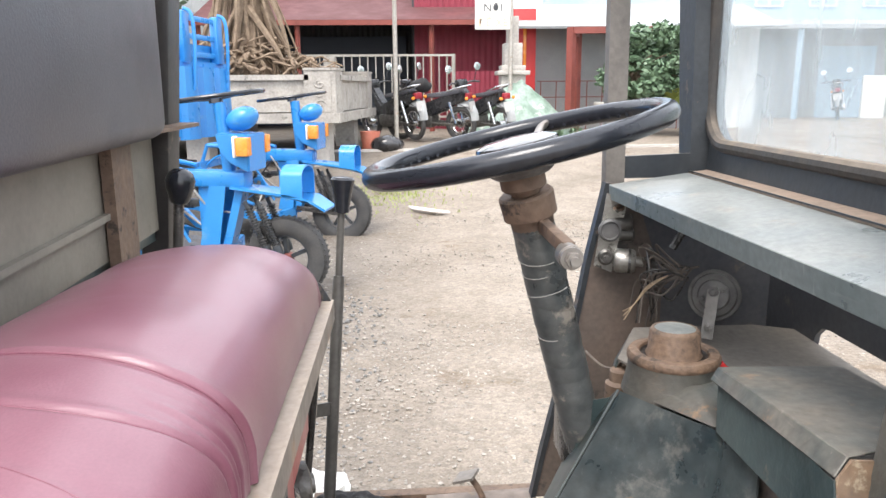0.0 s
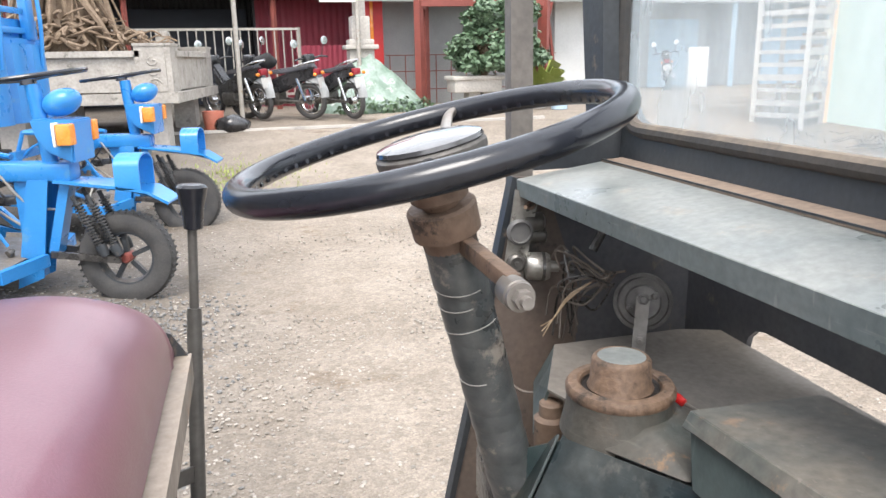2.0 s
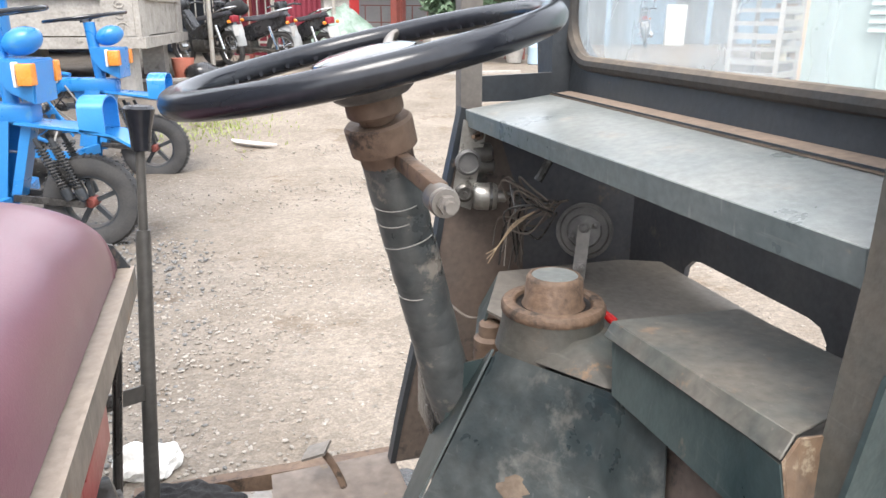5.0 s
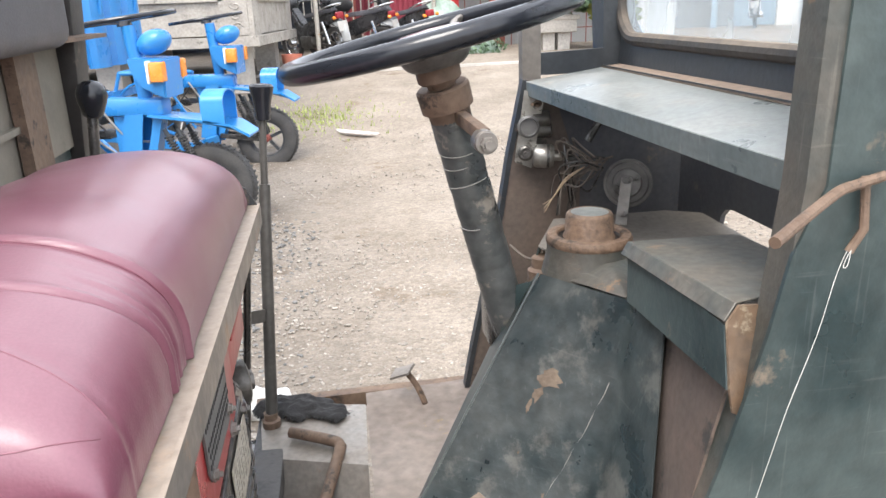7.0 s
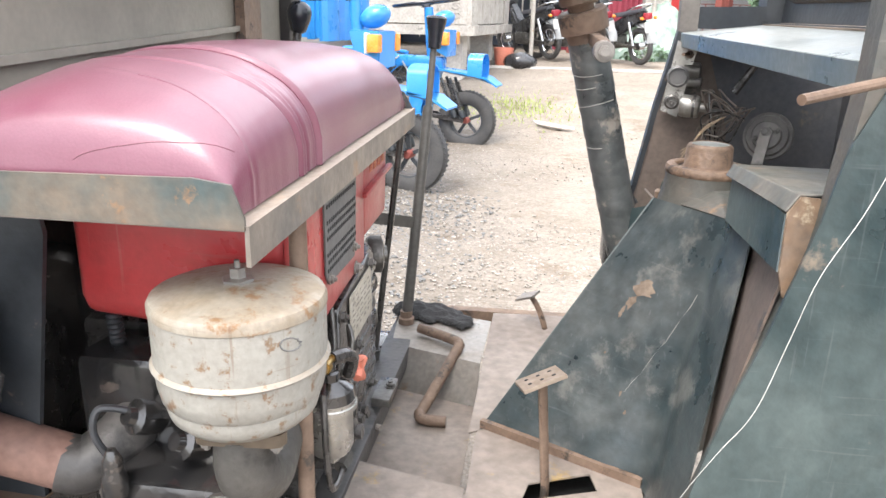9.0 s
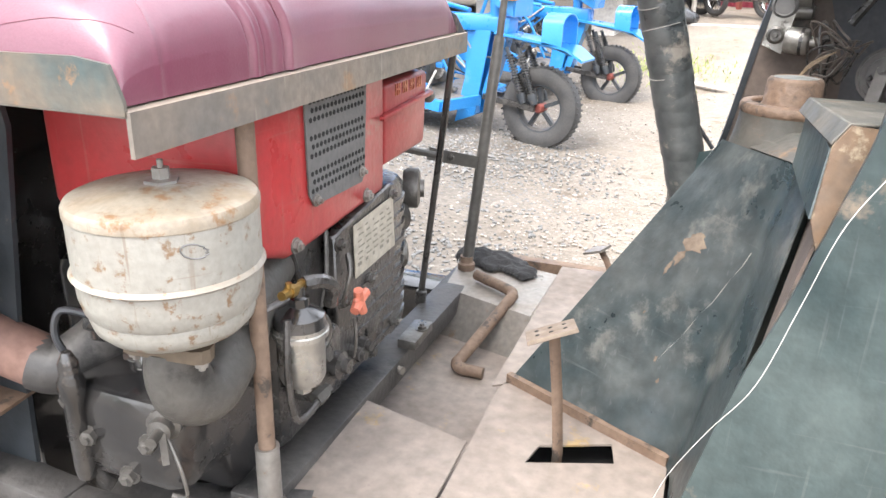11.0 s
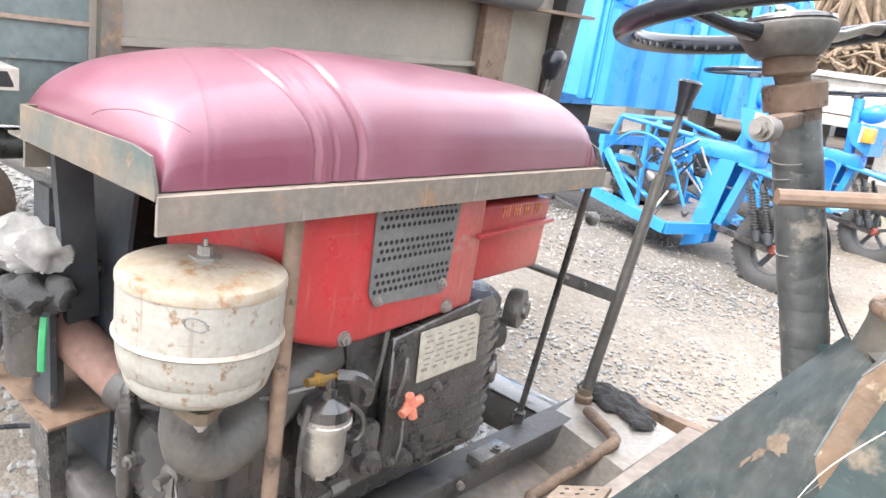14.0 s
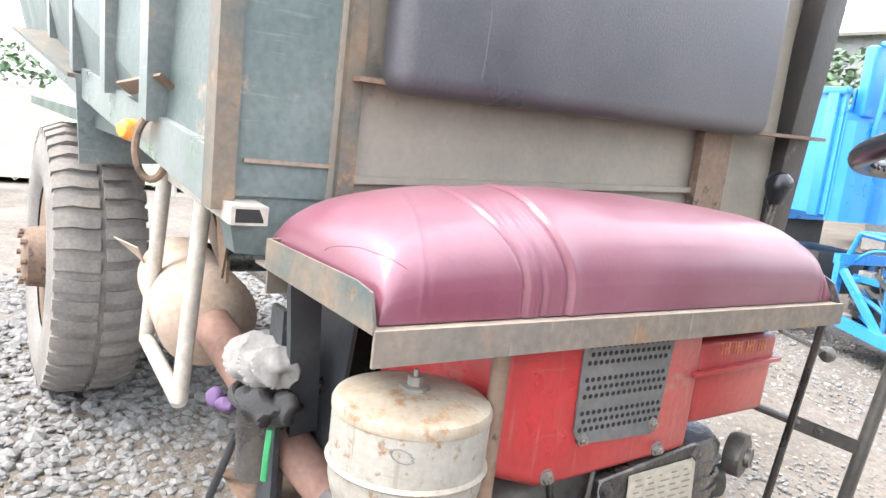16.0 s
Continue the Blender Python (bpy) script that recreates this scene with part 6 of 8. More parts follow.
for v in bm.verts:
    c = v.co.copy()
    fold = abs(noise.noise(Vector((c.x * 19 + c.z * 10, c.y * 19, c.z * 6)))) * 0.045
    v.co += v.normal * (0.014 * noise.noise(c * 9) - fold + 0.002 * noise.noise(c * 45))
    if v.co.z < 1.085:
        v.co.x, v.co.y = -0.44 + (v.co.x + 0.44) * 0.72, 0.06 + (v.co.y - 0.06) * 0.8
bag = tagged(part("cloth_bag", bm, BAGCLOTH), "dirty white cloth bag tied over a fitting", "bag")


def rag(c, size, mat, name, seed, tall=0.7):
    bm = B()
    bmesh.ops.create_icosphere(bm, subdivisions=4, radius=size, matrix=Matrix.Translation(c) @ Matrix.Diagonal((1.2, 0.9, tall, 1)))
    for v in bm.verts:
        q = v.co * 20 + Vector((seed, 0, 0))
        v.co += v.normal * size * (0.5 * noise.noise(q) - 0.45 * abs(noise.noise(q * 1.6)))
    return part(name, bm, mat, bag)


rag((-0.49, 0.01, 1.04), 0.024, PURPLE, "purple_tie", 1, 0.5)
rag((-0.545, 0.005, 1.03), 0.017, PURPLE, "purple_tie", 2, 1.2)
rag((-0.43, 0.055, 1.06), 0.056, CLOTH, "black_rag", 3, 0.45)
rag((-0.38, 0.06, 1.065), 0.03, CLOTH, "black_rag", 6, 1.1)
bm = B()
sweep(bm, ring_path((-0.45, 0.062, 1.062), (0.15, 0, 1), 0.06, 20), 0.007, 8, close=True)
part("rubber_band", bm, CLOTH, bag)
bm = B()
lathe(bm, [(0.04, 0.9), (0.045, 1.03)], (-0.49, 0.07, 0), seg=14)
part("fitting_under_bag", bm, CASTING, bag)
bm = B()
beam(bm, (-0.47, 0.08, 1.0), (-0.45, 0.09, 0.6), 0.05, 0.03, up=(0, 1, 0))
part("side_strut", bm, CASTING, truck)
bm = B()
sweep(bm, curve([(-0.375, 0.04, 1.035), (-0.37, 0.035, 0.99), (-0.372, 0.035, 0.95)], 5), 0.006, 8, flat=0.5)
single("cord", bm, GREENC, "short bright green cord tied to a strut", "cord")
bm = B()
sweep(bm, curve([(-0.52, 0.05, 1.0), (-0.60, 0.02, 0.80), (-0.75, -0.02, 0.45), (-1.0, 0.0, 0.23), (-1.4, 0.15, 0.27), (-1.3, 0.5, 0.25), (-0.9, 0.6, 0.22)], 8), 0.008, 10)
single("rubber_hose", bm, RUBBER, "black rubber hose trailing onto the gravel", "hose")
bm = B()
bmesh.ops.create_icosphere(bm, subdivisions=3, radius=0.09, matrix=Matrix.Translation((-1.35, -0.12, 0.235)) @ Matrix.Rotation(0.5, 4, 'Z') @ Matrix.Diagonal((1.6, 0.75, 0.4, 1)))
for v in bm.verts:
    v.co += v.normal * 0.02 * noise.noise(v.co * 16)
single("plastic_wrapper", bm, WHITEP, "crumpled pale plastic wrapper on the gravel", "wrapper")

bm = B()
bmesh.ops.create_icosphere(bm, subdivisions=4, radius=0.1, matrix=Matrix.Translation((-0.235, 2.49, 0.04)) @ Matrix.Diagonal((1.25, 0.9, 0.8, 1)))
for v in bm.verts:
    v.co += v.normal * (0.03 * noise.noise(v.co * 11) - 0.04 * abs(noise.noise(v.co * 19)))
single("plastic_bag", bm, WHITEP, "crumpled white plastic bag on the gravel", "bag")

# ---- the yard ----
def gz(x, y):
    """Height of the ground."""
    s = lambda t: max(0.0, min(1.0, t)) ** 2 * (3 - 2 * max(0.0, min(1.0, t)))
    rear = 0.285 * s((-x - 0.3) / 2.4) * (1 - s((y - 4.2) / 4.0))
    rise = 0.68 * s((y - 7.0) / 9.5) - 0.06 * s((y - 2.0) / 3.0)
    return rear + rise


def axis_steps(a, b, fine_a, fine_b, fine, coarse):
    out, v = [], a
    while v < b:
        out.append(v)
        v += fine if fine_a <= v < fine_b else min(coarse, max(fine, 0.25 * min(abs(v - fine_a), abs(v - fine_b)) + fine))
    return out + [b]


bm = B()
xs, ys = axis_steps(-400, 400, -6, 5, 0.1, 40), axis_steps(-300, 400, -3, 12, 0.1, 40)
gv = [[bm.verts.new((x, y, gz(x, y) + (0.02 * noise.noise(Vector((x * 0.9, y * 0.9, 0))) + 0.008 * noise.noise(Vector((x * 4, y * 4, 3))) if abs(x) < 30 and abs(y) < 40 else 0))) for y in ys] for x in xs]
for i in range(len(xs) - 1):
    for j in range(len(ys) - 1):
        bm.faces.new((gv[i][j], gv[i + 1][j], gv[i + 1][j + 1], gv[i][j + 1]))
GROUND = material("pale_gravel_yard", (0.265, 0.224, 0.18), (0.18, 0.149, 0.117), 0.9, scale=1.3, bump=0.3, grain=120, third=(0.165, 0.126, 0.09), third_amount=0.36, third_scale=1.7, bump_dist=0.006, speckle=0.2)
gt = GROUND.node_tree
gb = gt.nodes["Principled BSDF"]
tan = gb.inputs["Base Color"].links[0].from_socket
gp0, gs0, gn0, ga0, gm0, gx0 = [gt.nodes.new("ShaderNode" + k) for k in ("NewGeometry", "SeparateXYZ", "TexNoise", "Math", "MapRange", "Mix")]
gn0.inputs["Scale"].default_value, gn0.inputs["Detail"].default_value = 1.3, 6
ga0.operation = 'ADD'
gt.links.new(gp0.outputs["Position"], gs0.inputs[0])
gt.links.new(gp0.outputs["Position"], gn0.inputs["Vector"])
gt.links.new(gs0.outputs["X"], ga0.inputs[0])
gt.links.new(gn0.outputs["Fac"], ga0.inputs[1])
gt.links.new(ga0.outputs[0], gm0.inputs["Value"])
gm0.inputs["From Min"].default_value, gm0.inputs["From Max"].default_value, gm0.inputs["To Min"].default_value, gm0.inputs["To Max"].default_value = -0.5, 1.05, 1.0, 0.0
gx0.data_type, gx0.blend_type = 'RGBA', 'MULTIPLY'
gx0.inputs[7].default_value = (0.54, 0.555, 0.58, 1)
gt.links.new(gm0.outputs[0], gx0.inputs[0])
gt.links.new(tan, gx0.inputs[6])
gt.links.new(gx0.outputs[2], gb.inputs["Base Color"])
pebbles = gx0.outputs[2]
lump = gb.inputs["Normal"].links[0].from_socket
for sc, lo, hi, dist in ((34.0, 0.85, 1.14, 0.009), (95.0, 0.84, 1.15, 0.005)):
    vo, vs0, vr, vm, vb, vw = [gt.nodes.new("ShaderNode" + k) for k in ("TexVoronoi", "SeparateColor", "MapRange", "Mix", "Bump", "Math")]
    vo.inputs["Scale"].default_value = sc
    gt.links.new(gp0.outputs["Position"], vo.inputs["Vector"])
    gt.links.new(vo.outputs["Color"], vs0.inputs[0])
    gt.links.new(vs0.outputs[0], vr.inputs["Value"])
    vr.inputs["To Min"].default_value, vr.inputs["To Max"].default_value = lo, hi
    vm.data_type, vm.blend_type = 'RGBA', 'MULTIPLY'
    vm.inputs[0].default_value = 1.0
    gt.links.new(pebbles, vm.inputs[6])
    gt.links.new(vr.outputs[0], vm.inputs[7])
    pebbles = vm.outputs[2]
    vw.operation = 'MULTIPLY'
    gt.links.new(vo.outputs["Distance"], vw.inputs[0])
    vw.inputs[1].default_value = -1.0
    vb.inputs["Strength"].default_value, vb.inputs["Distance"].default_value = 0.55, dist
    gt.links.new(vw.outputs[0], vb.inputs["Height"])
    gt.links.new(lump, vb.inputs["Normal"])
    lump = vb.outputs[0]
gt.links.new(pebbles, gb.inputs["Base Color"])
gt.links.new(lump, gb.inputs["Normal"])
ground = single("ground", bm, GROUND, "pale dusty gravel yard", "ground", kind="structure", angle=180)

# loose stones
STONES = material("loose_gravel_stone", (0.37, 0.335, 0.29), (0.17, 0.152, 0.13), 0.85, scale=11, bump=0.3, speckle=0.3, grain=40)


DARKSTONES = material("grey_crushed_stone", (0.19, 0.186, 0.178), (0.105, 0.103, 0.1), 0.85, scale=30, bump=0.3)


def scatter(name, label, n, x0, x1, y0, y1, size, seed, mat=STONES):
    rng = np.random.default_rng(seed)
    tmp = bmesh.new()
    bmesh.ops.create_icosphere(tmp, subdivisions=1, radius=1)
    tmp.verts.ensure_lookup_table()
    base = np.array([v.co[:] for v in tmp.verts])
    tris = np.array([[v.index for v in f.verts] for f in tmp.faces])
    tmp.free()
    verts, faces = [], []
    for k in range(n):
        x, y = rng.uniform(x0, x1), rng.uniform(y0, y1)
        if noise.noise(Vector((x * 0.7, y * 0.7, seed))) + rng.uniform(-0.5, 0.5) < -0.1:
            continue
        if min(x - x0, y - y0, y1 - y) < 0.8 * rng.random() ** 2 + 0.5 * abs(noise.noise(Vector((x * 0.8, y * 0.8, 7)))):
            continue
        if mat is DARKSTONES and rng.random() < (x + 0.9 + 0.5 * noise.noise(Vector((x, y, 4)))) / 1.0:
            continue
        r = size * rng.uniform(0.4, 1.0) ** 1.6 * (1.5 if rng.random() < 0.05 else 1)
        a = rng.uniform(0, 6.28)
        q = base * (r * rng.uniform(0.74, 1.22, (12, 1))) * np.array((1, rng.uniform(0.6, 1), rng.uniform(0.4, 0.75)))
        c, s_ = math.cos(a), math.sin(a)
        q = np.stack([q[:, 0] * c - q[:, 1] * s_, q[:, 0] * s_ + q[:, 1] * c, q[:, 2]], 1) + np.array((x, y, gz(x, y) + 0.004))
        faces.append(tris + 12 * len(verts))
        verts.append(q)
    me = bpy.data.meshes.new(name)
    me.from_pydata((np.concatenate(verts) * U).tolist(), [], np.concatenate(faces).tolist())
    me.materials.append(mat)
    return tagged(new(name, me), label, "gravel", kind="stuff")


scatter("gravel", "loose pale gravel stones on the yard", 15000, -3.6, 3.9, 0.9, 9.6, 0.0165, 1)
scatter("fine_gravel", "fine pale chippings scattered over the yard", 11000, -1.0, 2.3, 1.2, 5.2, 0.013, 8)
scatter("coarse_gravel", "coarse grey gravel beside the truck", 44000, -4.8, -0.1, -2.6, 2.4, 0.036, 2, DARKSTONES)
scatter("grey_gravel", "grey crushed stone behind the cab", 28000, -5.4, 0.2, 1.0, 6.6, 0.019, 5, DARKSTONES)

# ---- blue cargo trikes ----
def trike():
    """A three-wheeled cargo trike; its front wheel stands on the origin and it heads along +x."""
    tr = thing("cargo_trike", (0, 0, 0), "new sky-blue three-wheeled cargo trike parked on gravel", "trike", "blue trikes in the yard")
    hub = V(0, 0, 0.36)

    def wheel(at, r, w, name):
        bm = B()
        lathe(bm, [(r * 0.58, -w * 0.36), (r * 0.68, -w * 0.48), (r * 0.82, -w * 0.5), (r * 0.94, -w * 0.42), (r * 0.985, -w * 0.22), (r * 0.99, 0), (r * 0.985, w * 0.22), (r * 0.94, w * 0.42), (r * 0.82, w * 0.5), (r * 0.68, w * 0.48), (r * 0.58, w * 0.36)], at, (0, 1, 0), 48, caps=False)
        for k in range(46):
            a = 2 * math.pi * k / 46
            for s in (-1, 1):
                c = at + V(math.cos(a + s * 0.03), 0, math.sin(a + s * 0.03)) * r * 0.975 + V(0, s * w * 0.26, 0)
                beam(bm, c, c + V(math.cos(a), 0, math.sin(a)) * r * 0.022, 0.016, w * 0.26, up=(0, 1, 0))
        wh = part(name, bm, RUBBERT, tr, "black knobbly trike tyre")
        bm = B()
        lathe(bm, [(r * 0.6, -w * 0.36), (r * 0.54, -w * 0.34), (r * 0.5, -w * 0.1), (r * 0.5, w * 0.1), (r * 0.54, w * 0.34), (r * 0.6, w * 0.36), (r * 0.57, w * 0.2), (r * 0.57, -w * 0.2), (r * 0.6, -w * 0.36)], at, (0, 1, 0), 36, caps=False)
        for k in range(5):
            a = 2 * math.pi * k / 5 + 0.4
            beam(bm, at + V(math.cos(a), 0, math.sin(a)) * r * 0.12, at + V(math.cos(a), 0, math.sin(a)) * r * 0.53, 0.035, 0.04, up=(0, 1, 0))
        part("rim", bm, BLACK, wh)
        bm = B()
        lathe(bm, [(0.03, -0.075), (0.04, -0.06), (0.04, 0.06), (0.03, 0.075)], at, (0, 1, 0), 18)
        part("hub", bm, REDOX, wh)

    wheel(hub, 0.36, 0.15, "front_wheel")
    bm = B()
    for s in (-1, 1):
        beam(bm, hub + V(-0.02, s * 0.10, 0), V(-0.52, s * 0.10, 0.42), 0.03, 0.05)
    part("swing_arm", bm, CASTING, tr)
    for s in (-1, 1):
        for dx in (0.0, 0.1):
            a, b = V(-0.02 - dx, s * 0.11, 0.40), V(-0.20 - dx * 1.1, s * 0.11, 0.86)
            bm = B()
            d, ss, uu = frame_of(b - a)
            L = (b - a).length
            sweep(bm, [a + d * (0.08 + (L - 0.14) * k / 150) + 0.031 * (math.cos(k * 0.63) * ss + math.sin(k * 0.63) * uu) for k in range(151)], 0.0075, 5)
            sp = part("spring", bm, CASTING, tr)
            bm = B()
            sweep(bm, [a, b], 0.018, 10)
            lathe(bm, [(0.032, 0), (0.04, 0.05), (0.04, 0.09)], a, d, 12)
            part("damper", bm, BLACK, sp)
    bm = B()
    plate(bm, [(-0.42, -0.14, 0.98), (0.02, -0.17, 0.93), (0.25, -0.17, 0.89), (0.39, -0.15, 0.80), (0.39, 0.15, 0.80), (0.25, 0.17, 0.89), (0.02, 0.17, 0.93), (-0.42, 0.14, 0.98)], 0.02)
    part("fork_top_plate", bm, BLUE, tr)
    bm = B()
    arc = [(-0.17, 0.90), (-0.17, 1.07)] + [(-0.17 * math.cos(math.pi * k / 10), 1.07 + 0.085 * math.sin(math.pi * k / 10)) for k in range(1, 10)] + [(0.17, 1.07), (0.17, 0.90)]
    arc = arc + [(y * 0.93, z - (0.012 if abs(y) < 0.165 else 0)) for y, z in reversed(arc)]
    solid(bm, [[V(0.03, y, z) for y, z in arc], [V(0.21, y, z) for y, z in arc]])
    part("mudguard", bm, BLUE, tr)
    # head box with lamps
    bm = B()
    pr = [(-0.50, 1.42), (-0.47, 1.29), (-0.40, 1.19), (-0.22, 1.10), (-0.21, 1.41)]
    solid(bm, [[V(x, -0.19, z) for x, z in pr], [V(x, 0.19, z) for x, z in pr]])
    bmesh.ops.bevel(bm, geom=bm.edges[:], offset=0.012, segments=2, affect='EDGES')
    hb = part("head_box", bm, BLUE, tr)
    for s, dx in ((-1, 0), (1, 0)):
        bm = B()
        box(bm, (-0.30, s * 0.21 - 0.05, 1.24), (-0.195, s * 0.21 + 0.05, 1.39), 0.012)
        part("indicator", bm, ORANGE, hb, "orange indicator lens")
        bm = B()
        box(bm, (-0.325, s * 0.21 - 0.055, 1.23), (-0.302, s * 0.21 + 0.055, 1.40), 0.01)
        part("indicator_back", bm, WHITEP, hb)
    bm = B()
    bmesh.ops.create_uvsphere(bm, u_segments=18, v_segments=12, radius=0.12, matrix=Matrix.Translation((-0.33, 0, 1.53)) @ Matrix.Rotation(-0.35, 4, "Y") @ Matrix.Diagonal((1.2, 0.95, 0.8, 1)))
    part("headlamp_cover", bm, BLUE, tr)
    bm = B()
    sweep(bm, [(-0.46, 0, 0.95), (-0.52, 0, 1.66)], 0.055, 14)
    part("steering_tube", bm, BLUE, tr)
    bm = B()
    ax = V(-0.12, -0.03, 1)
    sweep(bm, ring_path((-0.55, 0, 1.71), ax, 0.39, 56), 0.018, 10, close=True)
    sw = part("steering_wheel", bm, WHEELM, tr)
    bm = B()
    lathe(bm, [(0.06, -0.02), (0.05, 0.02)], (-0.55, 0, 1.68), ax, 16)
    for k in range(3):
        a = 2 * math.pi * k / 3
        d, ss, uu = frame_of(ax)
        beam(bm, V(-0.55, 0, 1.68), V(-0.55, 0, 1.71) + 0.38 * (math.cos(a) * ss + math.sin(a) * uu), 0.03, 0.012)
    part("steering_spokes", bm, WHEELM, sw)
    # frame
    bm = B()
    beam(bm, (-0.68, 0, 1.0), (-0.68, 0, 0.24), 0.11, 0.11, up=(1, 0, 0))
    plate(bm, [(-0.62, -0.09, 0.98), (-0.47, -0.09, 0.98), (-0.60, -0.09, 0.24), (-0.80, -0.09, 0.16)], 0.012)
    plate(bm, [(-0.47, 0.09, 0.98), (-0.62, 0.09, 0.98), (-0.80, 0.09, 0.16), (-0.60, 0.09, 0.24)], 0.012)
    beam(bm, (-0.36, 0, 0.97), (-0.52, 0, 0.42), 0.14, 0.07)
    beam(bm, (-1.0, 0, 1.04), (-0.30, 0, 1.03), 0.2, 0.14, bevel=0.03)
    part("fork_frame", bm, BLUE, tr)
    for s in (-1, 1):
        bm = B()
        beam(bm, (-0.56, s * 0.10, 0.28), (-0.66, s * 0.60, 0.28), 0.05, 0.09)
        beam(bm, (-0.66, s * 0.60, 0.28), (-1.5, s * 0.60, 0.40), 0.05, 0.09)
        beam(bm, (-1.5, s * 0.55, 0.40), (-3.5, s * 0.5, 0.62), 0.05, 0.1)
        part("frame_rail", bm, BLUE, tr)
        bm = B()
        beam(bm, (-1.0, s * 0.58, 0.30), (-1.42, s * 0.58, 0.74), 0.05, 0.05)
        beam(bm, (-1.46, s * 0.58, 0.35), (-1.46, s * 0.58, 0.80), 0.06, 0.05, up=(1, 0, 0))
        part("frame_brace", bm, BLUE, tr)
    bm = B()
    plate(bm, [(-0.70, -0.57, 0.30), (-0.70, 0.57, 0.30), (-1.1, 0.57, 0.35), (-1.1, -0.57, 0.35)], 0.01)
    part("footboard", bm, STEEL, tr)
    bm = B()
    beam(bm, (-1.48, -0.6, 0.80), (-1.48, 0.6, 0.80), 0.06, 0.08)
    beam(bm, (-0.9, -0.2, 0.62), (-1.46, -0.4, 0.66), 0.04, 0.05)
    part("cross_bar", bm, BLUE, tr)
    for a, b in (((-1.5, -0.46, 0.80), (-1.42, -0.46, 1.02)), ((-1.5, 0.46, 0.80), (-1.42, 0.46, 1.02)), ((-1.42, -0.46, 1.02), (-0.85, -0.2, 0.96)), ((-1.42, 0.46, 1.02), (-0.85, 0.2, 0.96)), ((-1.42, -0.46, 1.02), (-1.42, 0.46, 1.02)), ((-1.15, -0.35, 0.28), (-1.2, -0.36, 0.99)), ((-1.15, 0.35, 0.28), (-1.2, 0.36, 0.99)), ((-0.95, -0.34, 0.33), (-1.45, -0.3, 0.52))):
        bm = B()
        sweep(bm, [a, b], 0.022, 8)
        part("frame_tube", bm, BLUE, tr)
    random.seed(21)
    for k in range(34):
        bm = B()
        c = V(random.uniform(-1.55, -0.8), random.uniform(-0.48, 0.45), random.uniform(0.3, 0.72))
        q = random.uniform(0.025, 0.065)
        if k % 3 == 0:
            box(bm, c - V(q, q * 0.8, q * 0.7), c + V(q, q * 0.8, q * 0.7), 0.012)
        elif k % 3 == 1:
            lathe(bm, [(q * 0.5, -q), (q * 0.9, -q * 0.9), (q, q * 0.2), (q * 0.5, q * 0.4), (q * 0.5, q)], c, (random.uniform(-1, 1), random.uniform(-1, 1), random.uniform(-0.3, 1)), 12)
        else:
            beam(bm, c, c + V(random.uniform(-0.25, 0.25), random.uniform(-0.2, 0.2), random.uniform(-0.08, 0.12)), 0.012, 0.035)
        part("engine_fitting", bm, (ALU, BLUE, CASTING, GREYTUBE, ALU)[k % 5], tr)
    bm = B()
    plate(bm, [(-0.75, -0.5, 0.27), (-0.75, 0.5, 0.27), (-1.6, 0.5, 0.37), (-1.6, -0.5, 0.37)], 0.012)
    part("engine_tray", bm, CASTING, tr)
    for sd in (-1, 1):
        bm = B()
        sweep(bm, curve([(-0.72, sd * 0.3, 0.4), (-0.95, sd * 0.4, 0.85), (-1.3, sd * 0.42, 0.92), (-1.55, sd * 0.44, 0.7)], 6), 0.013, 8)
        part("control_rod", bm, BLUE, tr)
    for k in range(32):
        a = V(random.uniform(-1.55, -0.78), random.uniform(-0.48, 0.45), random.uniform(0.35, 0.95))
        b = a + V(random.uniform(-0.4, 0.4), random.uniform(-0.2, 0.2), random.uniform(-0.3, 0.2))
        bm = B()
        sweep(bm, curve([a, (a + b) / 2 + V(random.uniform(-0.1, 0.1), random.uniform(-0.1, 0.1), -0.1), b], 6), 0.006 + 0.004 * (k % 2), 6)
        part("hose", bm, (RUBBER, GREYTUBE, BLUE, ALU)[k % 4], tr)
    bm = B()
    box(bm, (-1.55, -0.25, 0.32), (-1.05, 0.2, 0.62), 0.03)
    for k in range(7):
        c = V(random.uniform(-1.55, -1.05), random.uniform(-0.32, 0.25), random.uniform(0.4, 0.66))
        lathe(bm, [(0.05, -0.06), (0.06, 0.0), (0.03, 0.07)], c, (random.uniform(-1, 1), random.uniform(-1, 1), 0.4), 12)
    part("engine", bm, ALU, tr, "grey small engine")
    for k in range(6):
        a = V(random.uniform(-0.95, -0.7), random.uniform(-0.12, 0.12), random.uniform(0.85, 1.0))
        b = V(random.uniform(-1.5, -1.1), random.uniform(-0.3, 0.2), random.uniform(0.5, 0.7))
        bm = B()
        sweep(bm, curve([a, (a + b) / 2 + V(-0.1, random.uniform(-0.1, 0.1), random.uniform(-0.2, 0.1)), b], 6), 0.009, 6)
        part("cable", bm, RUBBER if k % 2 else BLUE, tr)
    bm = B()
    sweep(bm, [(-1.3, -0.2, 0.6), (-1.2, -0.22, 0.98)], 0.012, 8)
    bmesh.ops.create_uvsphere(bm, u_segments=12, v_segments=8, radius=0.035, matrix=Matrix.Translation((-1.2, -0.22, 1.0)))
    part("gear_lever", bm, BLUE, tr)
    # cargo bed
    bm = B()
    box(bm, (-3.7, -0.66, 1.10), (-1.62, 0.66, 1.16))
    bed = part("bed_floor", bm, BLUE, tr)
    for y0 in (-0.66, 0.66):
        bm = B()
        box(bm, (-3.7, y0 - 0.015, 1.10), (-1.62, y0 + 0.015, 2.08))
